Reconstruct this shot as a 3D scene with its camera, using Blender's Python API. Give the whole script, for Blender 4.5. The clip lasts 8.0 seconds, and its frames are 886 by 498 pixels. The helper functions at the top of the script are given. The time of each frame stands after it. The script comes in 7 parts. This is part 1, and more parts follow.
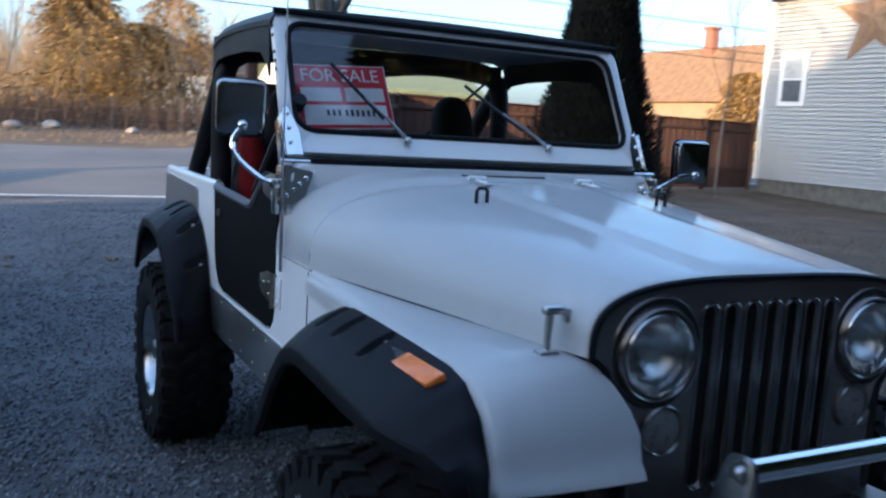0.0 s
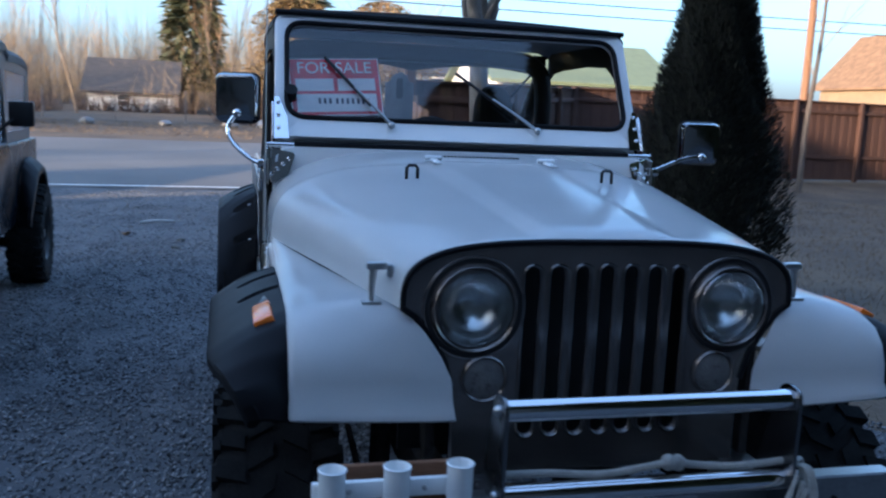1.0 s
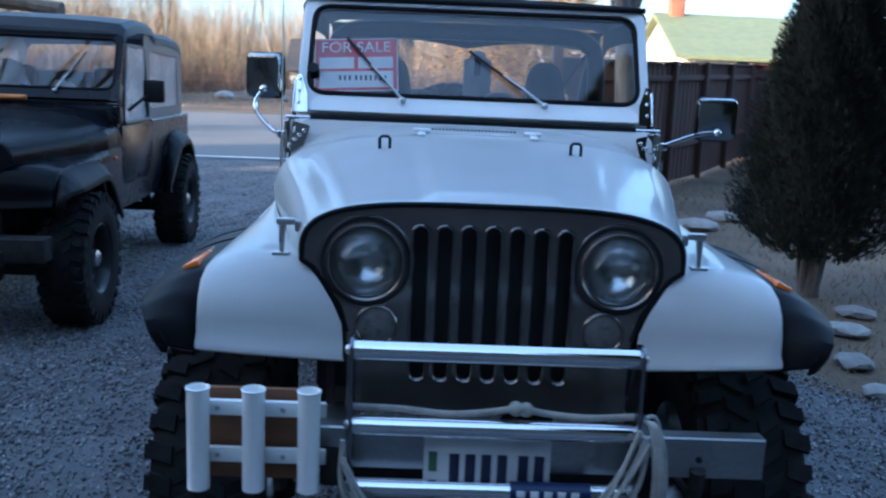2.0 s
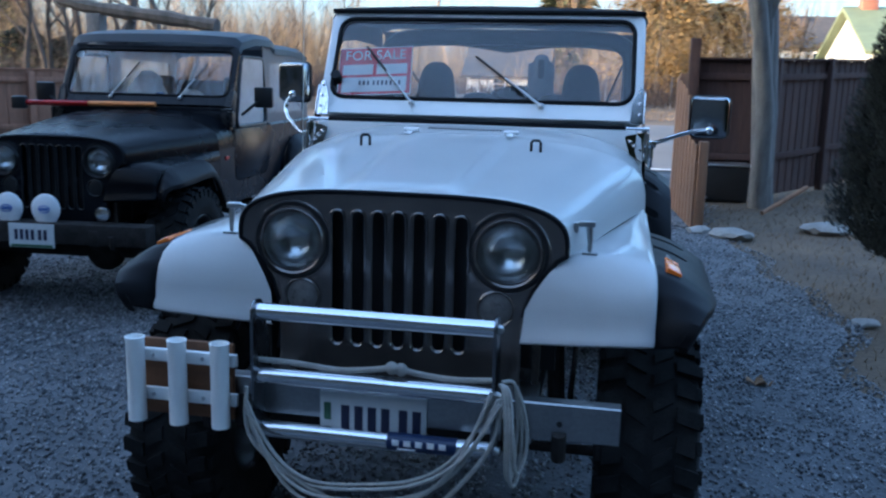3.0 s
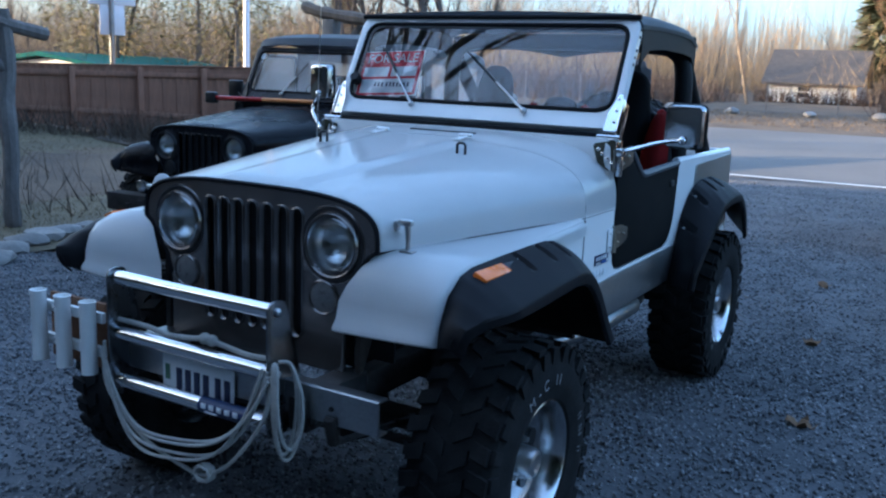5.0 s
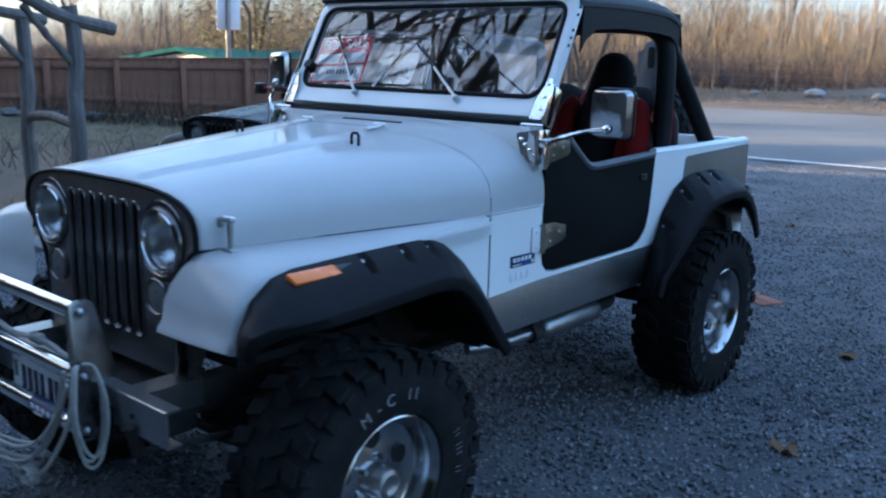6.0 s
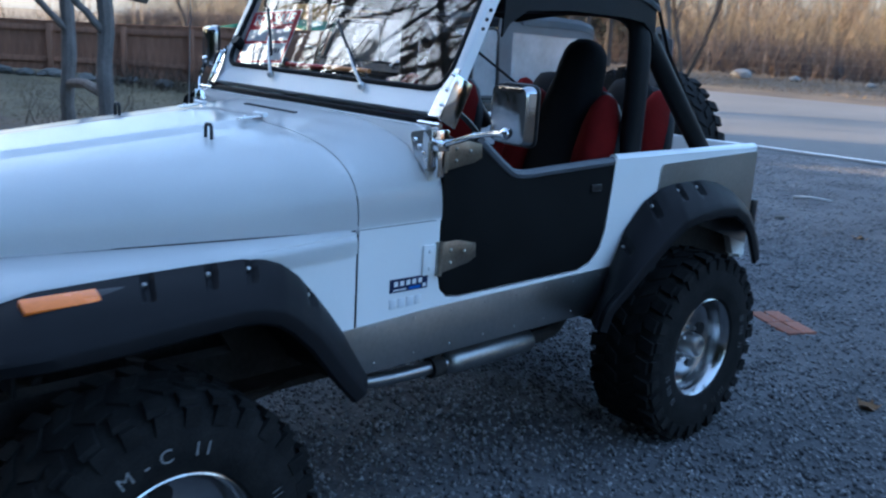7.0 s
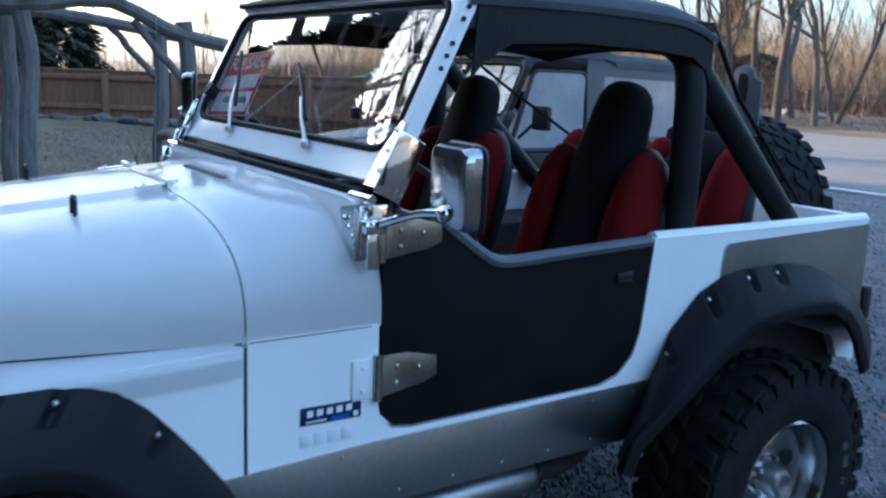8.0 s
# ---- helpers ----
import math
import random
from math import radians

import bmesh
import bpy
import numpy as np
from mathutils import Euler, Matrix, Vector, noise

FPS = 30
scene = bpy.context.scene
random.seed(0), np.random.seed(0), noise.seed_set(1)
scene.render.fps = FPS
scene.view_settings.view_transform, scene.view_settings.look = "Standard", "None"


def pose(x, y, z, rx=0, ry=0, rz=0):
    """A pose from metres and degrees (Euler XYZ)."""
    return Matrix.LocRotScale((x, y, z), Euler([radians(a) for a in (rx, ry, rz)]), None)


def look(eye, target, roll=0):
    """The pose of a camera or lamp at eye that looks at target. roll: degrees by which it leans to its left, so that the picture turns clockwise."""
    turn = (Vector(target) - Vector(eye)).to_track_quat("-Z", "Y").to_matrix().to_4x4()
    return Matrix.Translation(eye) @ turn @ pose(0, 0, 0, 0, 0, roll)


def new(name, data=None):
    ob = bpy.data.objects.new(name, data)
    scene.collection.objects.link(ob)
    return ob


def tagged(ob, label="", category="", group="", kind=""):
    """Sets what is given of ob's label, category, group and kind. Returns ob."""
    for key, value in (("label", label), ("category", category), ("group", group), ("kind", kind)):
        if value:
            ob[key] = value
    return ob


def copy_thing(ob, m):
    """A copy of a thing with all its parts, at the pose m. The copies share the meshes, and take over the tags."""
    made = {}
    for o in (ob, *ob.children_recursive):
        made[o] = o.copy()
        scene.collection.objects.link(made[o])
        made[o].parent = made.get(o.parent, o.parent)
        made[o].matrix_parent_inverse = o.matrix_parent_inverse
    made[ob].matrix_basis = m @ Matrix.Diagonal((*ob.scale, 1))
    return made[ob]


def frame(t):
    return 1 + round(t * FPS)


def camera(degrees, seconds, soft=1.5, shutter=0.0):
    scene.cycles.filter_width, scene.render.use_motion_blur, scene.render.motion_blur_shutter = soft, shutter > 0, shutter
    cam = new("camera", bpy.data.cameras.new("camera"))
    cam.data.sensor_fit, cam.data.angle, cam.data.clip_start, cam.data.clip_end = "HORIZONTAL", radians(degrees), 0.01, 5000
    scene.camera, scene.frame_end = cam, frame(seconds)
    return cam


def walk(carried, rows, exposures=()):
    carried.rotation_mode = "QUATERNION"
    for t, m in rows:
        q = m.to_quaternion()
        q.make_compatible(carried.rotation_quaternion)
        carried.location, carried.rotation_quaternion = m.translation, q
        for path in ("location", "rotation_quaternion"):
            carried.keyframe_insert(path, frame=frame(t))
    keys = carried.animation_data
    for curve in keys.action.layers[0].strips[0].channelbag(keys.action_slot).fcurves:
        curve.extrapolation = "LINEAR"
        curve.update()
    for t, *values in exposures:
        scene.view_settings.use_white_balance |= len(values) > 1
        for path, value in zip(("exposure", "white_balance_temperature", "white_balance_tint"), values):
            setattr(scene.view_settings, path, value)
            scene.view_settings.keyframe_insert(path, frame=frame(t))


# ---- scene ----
cam = camera(53.5, 8.0, soft=2.2, shutter=0.4)
PATH = [
    (0, (-0.09, -0.225, 1.483), (0.851, 1.518, 1.212), 3.5),
    (0.5, (0.229, -0.518, 1.502), (0.939, 1.32, 1.16), 3.2),
    (1, (0.572, -0.757, 1.485), (1.073, 1.156, 1.181), 2.5),
    (1.5, (0.895, -1.015, 1.495), (1.167, 0.936, 1.147), 0.3),
    (2, (1.255, -1.084, 1.505), (1.325, 0.88, 1.136), 2.4),
    (2.2, (1.433, -1.183, 1.483), (1.4, 0.79, 1.153), 2.1),
    (3.3, (2.284, -1.414, 1.538), (1.808, 0.486, 1.137), 1.5),
    (3.5, (2.477, -1.467, 1.524), (1.896, 0.402, 1.116), 1.5),
    (4, (2.841, -1.413, 1.557), (2.082, 0.399, 1.182), 1.1),
    (4.2, (2.961, -1.331, 1.571), (2.186, 0.471, 1.179), 2.0),
    (5.3, (3.48, -0.81, 1.566), (2.449, 0.86, 1.179), 1.3),
    (5.5, (3.572, -0.664, 1.57), (2.522, 0.99, 1.166), 0.2),
    (6, (3.939, -0.29, 1.575), (2.705, 1.227, 1.156), 1.4),
    (6.5, (4.066, 0.099, 1.582), (2.784, 1.577, 1.166), 2.6),
    (7, (4.114, 0.579, 1.619), (2.721, 1.933, 1.144), 3.3),
    (7.5, (4.075, 1.049, 1.668), (2.546, 2.249, 1.197), 1.6),
    (8, (3.862, 1.435, 1.627), (2.25, 2.552, 1.238), 2.4),
]
walk(cam, [(t, look(eye, target, roll)) for t, eye, target, roll in PATH], exposures=[(0.0, 2.15, 5350, 9), (1.0, 2.12, 5030, 9), (2.0, 2.64, 5030, 6), (3.5, 2.58, 5000, 5), (5.5, 2.52, 5080, 6), (7.0, 2.54, 5230, 7), (8.0, 2.68, 5280, 7)])

# ---- light ----
SUN_EL, SUN_AZ = 8.0, 245.0          # degrees; azimuth from +y clockwise
world = bpy.data.worlds.new("sky")
scene.world = world
world.use_nodes = True
wt = world.node_tree
sky = wt.nodes.new("ShaderNodeTexSky")
sky.sky_type, sky.sun_disc = "NISHITA", False
sky.sun_elevation, sky.sun_rotation = radians(SUN_EL), radians(SUN_AZ)
sky.air_density, sky.dust_density, sky.ozone_density = 1.0, 4.0, 2.5
wt.links.new(sky.outputs[0], wt.nodes["Background"].inputs[0])
wt.nodes["Background"].inputs[1].default_value = 0.15
# an even bluish fill added to the sky, in place of thin high cloud
veil = wt.nodes.new("ShaderNodeBackground")
veil.inputs[0].default_value, veil.inputs[1].default_value = (0.77, 0.87, 1.0, 1), 0.090
both = wt.nodes.new("ShaderNodeAddShader")
wt.links.new(wt.nodes["Background"].outputs[0], both.inputs[0])
wt.links.new(veil.outputs[0], both.inputs[1])
wt.links.new(both.outputs[0], wt.nodes["World Output"].inputs[0])
sun_data = bpy.data.lights.new("sun", "SUN")
sun_data.energy, sun_data.angle, sun_data.color = 3.6, radians(0.6), (1.0, 0.64, 0.34)
sun = new("sun", sun_data)
_az, _el = radians(SUN_AZ), radians(SUN_EL)
sun_from = Vector((math.sin(_az) * math.cos(_el), math.cos(_az) * math.cos(_el), math.sin(_el)))
sun.matrix_world = look(sun_from * 100, (0, 0, 0))

# ---- materials ----
def mat(name, color, rough=0.5, metal=0.0, var=0.15, scale=6.0, bump=0.1, bscale=80.0, coat=0.0,
        color2=None, rvar=0.1, trans=0.0, ior=1.45, emit=None, rand=0.0, stretch=(1, 1, 1), spec=0.5):
    m = bpy.data.materials.new(name)
    m.use_nodes = True
    nt = m.node_tree
    b = nt.nodes["Principled BSDF"]
    b.inputs["Metallic"].default_value = metal
    b.inputs["IOR"].default_value = ior
    b.inputs["Coat Weight"].default_value = coat
    b.inputs["Coat Roughness"].default_value = 0.035
    b.inputs["Transmission Weight"].default_value = trans
    b.inputs["Specular IOR Level"].default_value = spec
    tc = nt.nodes.new("ShaderNodeTexCoord")
    mp = nt.nodes.new("ShaderNodeMapping")
    mp.inputs["Scale"].default_value = stretch
    nt.links.new(tc.outputs["Object"], mp.inputs[0])

    def tex(sc, detail):
        n = nt.nodes.new("ShaderNodeTexNoise")
        n.inputs["Scale"].default_value, n.inputs["Detail"].default_value = sc, detail
        nt.links.new(mp.outputs[0], n.inputs["Vector"])
        return n
    big, fine = tex(scale, 4), tex(bscale, 3)
    ramp = nt.nodes.new("ShaderNodeValToRGB")
    c2 = color2 or tuple(min(1, c * (1 + var)) for c in color)
    c1 = tuple(c * (1 - var) for c in color)
    ramp.color_ramp.elements[0].position, ramp.color_ramp.elements[1].position = 0.32, 0.68
    ramp.color_ramp.elements[0].color, ramp.color_ramp.elements[1].color = (*c1, 1), (*c2, 1)
    mixf = nt.nodes.new("ShaderNodeMix")
    mixf.inputs[0].default_value = 0.35
    nt.links.new(big.outputs[0], mixf.inputs[2])
    nt.links.new(fine.outputs[0], mixf.inputs[3])
    nt.links.new(mixf.outputs[0], ramp.inputs[0])
    out = ramp.outputs[0]
    if rand:
        oi = nt.nodes.new("ShaderNodeObjectInfo")
        hsv = nt.nodes.new("ShaderNodeHueSaturation")
        mr = nt.nodes.new("ShaderNodeMapRange")
        mr.inputs[3].default_value, mr.inputs[4].default_value = 1 - rand, 1 + rand
        nt.links.new(oi.outputs["Random"], mr.inputs[0])
        nt.links.new(mr.outputs[0], hsv.inputs["Value"])
        nt.links.new(out, hsv.inputs["Color"])
        out = hsv.outputs[0]
    nt.links.new(out, b.inputs["Base Color"])
    rr = nt.nodes.new("ShaderNodeMapRange")
    rr.inputs[3].default_value, rr.inputs[4].default_value = max(0.0, rough - rvar), min(1, rough + rvar)
    nt.links.new(big.outputs[0], rr.inputs[0])
    nt.links.new(rr.outputs[0], b.inputs["Roughness"])
    if bump:
        bp = nt.nodes.new("ShaderNodeBump")
        bp.inputs["Strength"].default_value, bp.inputs["Distance"].default_value = bump, 0.01
        nt.links.new(fine.outputs[0], bp.inputs["Height"])
        nt.links.new(bp.outputs[0], b.inputs["Normal"])
    if emit:
        b.inputs["Emission Color"].default_value, b.inputs["Emission Strength"].default_value = (*emit[0], 1), emit[1]
    return m


def island_mat(name, c1, c2, rough=0.8):
    m = mat(name, c1, rough)
    nt = m.node_tree
    b = nt.nodes["Principled BSDF"]
    g = nt.nodes.new("ShaderNodeNewGeometry")
    ramp = nt.nodes.new("ShaderNodeValToRGB")
    ramp.color_ramp.elements[0].color, ramp.color_ramp.elements[1].color = (*c1, 1), (*c2, 1)
    nt.links.new(g.outputs["Random Per Island"], ramp.inputs[0])
    nt.links.new(ramp.outputs[0], b.inputs["Base Color"])
    return m


PAINT = mat("white_paint", (0.86, 0.86, 0.85), 0.09, 0, 0.04, 2.5, 0.012, 300, rvar=0.05)
DKPAINT = mat("black_satin_paint", (0.006, 0.007, 0.010), 0.26, 0, 0.25, 3, 0.03, 200, coat=0.0, rvar=0.12, spec=0.22)
CHROME = mat("chrome", (0.78, 0.78, 0.79), 0.1, 1, 0.06, 9, 0.01, 120, rvar=0.06)
STEEL = mat("brushed_steel", (0.5, 0.5, 0.5), 0.33, 1, 0.15, 5, 0.04, 90, rvar=0.12, stretch=(1, 1, 6))
GRILLE = mat("bronze_grille", (0.19, 0.17, 0.158), 0.22, 0.8, 0.25, 8, 0.03, 150, rvar=0.12)
BLACK = mat("black_plastic", (0.0105, 0.0105, 0.012), 0.5, 0, 0.25, 5, 0.06, 350, rvar=0.1, spec=0.09)
GLOSSBLACK = mat("black_enamel", (0.017, 0.017, 0.018), 0.35, 0, 0.2, 6, 0.03, 200, spec=0.35)
RUBBER = mat("tyre_rubber", (0.015, 0.015, 0.0155), 0.85, 0, 0.35, 12, 0.2, 140, color2=(0.026, 0.0255, 0.025), spec=0.1)
VINYL = mat("black_vinyl", (0.016, 0.0165, 0.018), 0.46, 0, 0.25, 6, 0.15, 160, spec=0.14)
DOORVINYL = mat("black_door_cloth", (0.009, 0.009, 0.009), 0.75, 0, 0.25, 7, 0.15, 250, spec=0.08)
# dark cloth with bluish sky sheen mixed into its base colour
TOPCLOTH = mat("sky_greyed_cloth", (0.085, 0.092, 0.105), 0.42, 0, 0.2, 5, 0.15, 200)
RED = mat("red_seat_cloth", (0.10, 0.006, 0.006), 0.9, 0, 0.25, 9, 0.2, 260, spec=0.08)
SEATBLACK = mat("black_seat_cloth", (0.012, 0.012, 0.013), 0.85, 0, 0.2, 9, 0.2, 260, spec=0.08)
DARK = mat("dark_underbody", (0.034, 0.031, 0.029), 0.85, 0.1, 0.4, 9, 0.3, 60, spec=0.1)
AMBER = mat("amber_lens", (0.85, 0.2, 0.02), 0.25, 0, 0.1, 30, 0.1, 200, coat=0.3)
REDLENS = mat("red_lens", (0.3, 0.01, 0.01), 0.25, 0, 0.1, 30, 0.05, 200)
GLASS = mat("clear_glass", (1, 1, 1), 0.0, 0, 0.0, 3, 0.0, 30, rvar=0.0, trans=1.0, ior=1.45)
MILKY = mat("clouded_vinyl_window", (0.62, 0.65, 0.68), 0.22, 0, 0.15, 4, 0.1, 20, trans=0.6, ior=1.45, rvar=0.1)
LENSGLASS = mat("ribbed_lens_glass", (0.80, 0.82, 0.82), 0.05, 0, 0.02, 5, 0.3, 70, trans=1.0, ior=1.45, rvar=0.03)
MIRROR = mat("mirror_glass", (0.9, 0.9, 0.9), 0.02, 1, 0.02, 3, 0.0, 30, rvar=0.01)
SIGNRED = mat("sign_red", (0.62, 0.02, 0.04), 0.45, 0, 0.05, 5, 0.02, 60)
SIGNWHITE = mat("sign_white", (0.82, 0.82, 0.82), 0.45, 0, 0.04, 5, 0.02, 60)
INK = mat("dark_ink", (0.02, 0.025, 0.06), 0.6, 0, 0.1, 5, 0.0, 60)
FADED = mat("faded_lettering", (0.74, 0.76, 0.78), 0.4, 0, 0.05, 30, 0.0, 60)
NAVY = mat("navy_sticker", (0.008, 0.02, 0.07), 0.3, 0, 0.1, 6, 0.0, 60)
SKYBLUE = mat("blue_sticker", (0.02, 0.12, 0.5), 0.3, 0, 0.1, 6, 0.0, 60)
PLATEWHITE = mat("plate_white", (0.70, 0.72, 0.72), 0.35, 0.1, 0.06, 20, 0.03, 90)
PLATEGREEN = mat("plate_green", (0.06, 0.14, 0.08), 0.4, 0, 0.3, 60, 0.0, 90)
PVC = mat("white_pvc", (0.82, 0.82, 0.80), 0.35, 0, 0.04, 8, 0.02, 90)
PLY = mat("brown_plywood", (0.16, 0.075, 0.035), 0.75, 0, 0.35, 5, 0.2, 60, stretch=(1, 6, 6))
ROPE = mat("off_white_rope", (0.40, 0.385, 0.35), 0.9, 0, 0.2, 40, 0.5, 300)
GRAVEL = mat("gravel_bed", (0.072, 0.075, 0.082), 0.95, 0, 0.4, 1.6, 0.9, 55, color2=(0.13, 0.132, 0.14))
CHIPS = island_mat("gravel_chips", (0.040, 0.042, 0.047), (0.285, 0.288, 0.297), 0.85)
ASPHALT = mat("asphalt", (0.12, 0.118, 0.115), 0.9, 0, 0.22, 0.35, 0.3, 60)
LINE = mat("road_paint", (0.75, 0.75, 0.72), 0.7, 0, 0.15, 6, 0.1, 60)
DRYGRASS = mat("dry_grass_ground", (0.062, 0.043, 0.027), 0.95, 0, 0.35, 0.8, 0.8, 30, color2=(0.145, 0.100, 0.060))
STRAW = island_mat("dry_grass_blades", (0.075, 0.053, 0.031), (0.23, 0.165, 0.098), 0.9)
LAWN = mat("winter_lawn", (0.080, 0.066, 0.036), 0.95, 0, 0.3, 1.2, 0.8, 45, color2=(0.15, 0.118, 0.066))
LAWNBLADE = island_mat("lawn_blades", (0.070, 0.060, 0.030), (0.185, 0.148, 0.082), 0.9)
SOIL = mat("leafy_soil", (0.055, 0.042, 0.03), 0.95, 0, 0.4, 3, 0.8, 40, color2=(0.12, 0.09, 0.06))
DARKSTONE = mat("dark_grey_stone", (0.10, 0.098, 0.09), 0.95, 0, 0.35, 5, 0.6, 25, rand=0.3)
STONE = mat("field_stone", (0.22, 0.21, 0.195), 0.9, 0, 0.3, 4, 0.6, 25, rand=0.25)
FENCEWOOD = mat("stained_fence_wood", (0.235, 0.118, 0.072), 0.85, 0, 0.3, 4, 0.35, 40, rand=0.07, stretch=(6, 6, 0.6))
DARKFENCE = mat("dark_fence_wood", (0.060, 0.031, 0.023), 0.85, 0, 0.3, 4, 0.35, 40, rand=0.1, stretch=(6, 6, 0.6))
NEWWOOD = mat("tan_fence_wood", (0.19, 0.10, 0.054), 0.8, 0, 0.25, 4, 0.3, 40, rand=0.15, stretch=(6, 6, 0.6))
GREYWOOD = mat("weathered_log", (0.155, 0.138, 0.126), 0.9, 0, 0.35, 5, 0.6, 30, stretch=(3, 3, 1))
GREYBARK = mat("dull_grey_bark", (0.085, 0.072, 0.06), 0.95, 0, 0.35, 4, 0.6, 25, rand=0.3, stretch=(3, 3, 0.8))
BARK = mat("grey_bark", (0.13, 0.11, 0.095), 0.95, 0, 0.4, 4, 0.7, 25, rand=0.3, stretch=(3, 3, 0.8))
WARMBARK = mat("tan_bark", (0.21, 0.16, 0.11), 0.95, 0, 0.35, 4, 0.6, 25, rand=0.3, stretch=(3, 3, 0.8))
TWIG = mat("tan_twigs", (0.26, 0.165, 0.09), 0.95, 0, 0.35, 2, 0.0, 25, rand=0.35)
NEEDLE = island_mat("evergreen_needles", (0.009, 0.010, 0.008), (0.040, 0.041, 0.029), 0.9)
LAMPLENS = mat("clear_ribbed_lens", (0.13, 0.125, 0.12), 0.3, 0, 0.25, 60, 0.3, 160)
BRUSHWOOD = island_mat("purple_brown_stems", (0.032, 0.022, 0.019), (0.105, 0.070, 0.050), 0.95)
CANVAS = mat("pale_canvas", (0.5, 0.5, 0.48), 0.85, 0, 0.2, 8, 0.4, 60)
BLUECLOTH = mat("blue_cloth", (0.03, 0.12, 0.35), 0.85, 0, 0.2, 8, 0.4, 60)
PINELEAF = island_mat("pine_needles", (0.03, 0.04, 0.018), (0.10, 0.10, 0.04), 0.85)
OAKLEAF = island_mat("withered_leaves", (0.10, 0.06, 0.03), (0.21, 0.12, 0.06), 0.9)
BRAMBLE = island_mat("grey_violet_stems", (0.030, 0.026, 0.027), (0.115, 0.098, 0.095), 0.95)
# needle colours raised well above foliage to carry the sunlight on it
OLIVE = island_mat("sunlit_olive_needles", (0.11, 0.092, 0.034), (0.40, 0.29, 0.10), 0.9)
GOLD = island_mat("golden_shrub_leaves", (0.10, 0.062, 0.025), (0.34, 0.215, 0.065), 0.9)
TWIGHAZE = island_mat("sunlit_twigs", (0.13, 0.09, 0.052), (0.36, 0.255, 0.13), 0.95)
# white siding greyed: the shade on this wall is put into the colour
SIDING = mat("shade_greyed_siding", (0.37, 0.38, 0.385), 0.6, 0, 0.05, 2, 0.03, 60)
WHITEWALL = mat("white_house_paint", (0.72, 0.72, 0.70), 0.65, 0, 0.08, 1.5, 0.05, 40)
ROOFGREY = mat("grey_shingles", (0.075, 0.066, 0.060), 0.9, 0, 0.25, 3, 0.5, 30)
ROOFTAN = mat("tan_shingles", (0.17, 0.105, 0.06), 0.9, 0, 0.35, 3, 0.5, 30)
ROOFGREEN = mat("green_roof", (0.17, 0.20, 0.11), 0.7, 0, 0.15, 3, 0.2, 30)
TEAL = mat("teal_roof", (0.014, 0.085, 0.080), 0.9, 0, 0.1, 3, 0.05, 30, spec=0.05)
BRICK = mat("red_brick", (0.24, 0.10, 0.065), 0.9, 0, 0.3, 20, 0.5, 60, rand=0.2)
WINDOWGLASS = mat("dark_window", (0.03, 0.04, 0.05), 0.05, 0, 0.2, 2, 0.0, 30, rvar=0.02)
RUST = mat("rusty_star", (0.30, 0.19, 0.12), 0.7, 0.3, 0.3, 6, 0.2, 40)
LAMPBOWL = mat("lamp_reflector", (0.70, 0.70, 0.70), 0.14, 1, 0.2, 30, 0.2, 60)
WORNWHITE = mat("worn_white_marks", (0.24, 0.24, 0.24), 0.7, 0, 0.3, 40, 0.0, 60)
RIMALU = mat("polished_rim", (0.50, 0.50, 0.50), 0.2, 1, 0.2, 8, 0.03, 90, rvar=0.1)
BUSHWOOD = island_mat("dark_shrub_stems", (0.025, 0.018, 0.014), (0.09, 0.065, 0.045), 0.95)
DARKCHROME = mat("dulled_chrome", (0.36, 0.36, 0.37), 0.12, 1, 0.15, 9, 0.02, 120, rvar=0.06)
PINEDARK = island_mat("dark_pine_needles", (0.010, 0.014, 0.007), (0.04, 0.045, 0.02), 0.9)
HINGESTEEL = mat("tarnished_hinge_steel", (0.36, 0.33, 0.28), 0.34, 1, 0.3, 14, 0.08, 90, rvar=0.15)
BUMPERSTEEL = mat("dull_bumper_steel", (0.34, 0.34, 0.34), 0.34, 1, 0.2, 6, 0.04, 90, rvar=0.12)
GUARDALU = mat("bare_aluminium_guard", (0.45, 0.45, 0.44), 0.38, 1, 0.15, 3, 0.05, 70, rvar=0.14)
SHINGLE = mat("weathered_shingle_wall", (0.13, 0.115, 0.10), 0.85, 0, 0.25, 3, 0.3, 30)
TANWALL = mat("tan_house_paint", (0.22, 0.16, 0.10), 0.75, 0, 0.15, 2, 0.1, 40)
SLOTEDGE = mat("rolled_grille_edge", (0.20, 0.19, 0.185), 0.2, 1, 0.2, 20, 0.03, 150, rvar=0.1)
MUFFLER = mat("greyed_steel", (0.36, 0.36, 0.35), 0.42, 1, 0.2, 9, 0.06, 60, rvar=0.15)
PLATEGREY = mat("grey_painted_plate", (0.10, 0.105, 0.115), 0.5, 0, 0.2, 8, 0.05, 60)
MAPLEBARK = mat("pale_grey_bark", (0.125, 0.115, 0.105), 0.9, 0, 0.35, 4, 0.6, 25, stretch=(3, 3, 0.8))
GUARDSTEEL = mat("dull_guard_steel", (0.20, 0.20, 0.205), 0.26, 1, 0.2, 8, 0.03, 90, rvar=0.1)
CABLE = mat("black_cable", (0.02, 0.02, 0.02), 0.7)
AXEWOOD = mat("orange_wood_handle", (0.55, 0.2, 0.05), 0.5, 0, 0.2, 9, 0.1, 60)
LAMPCOVER = mat("white_lamp_cover", (0.78, 0.79, 0.8), 0.4, 0, 0.04, 9, 0.02, 60)

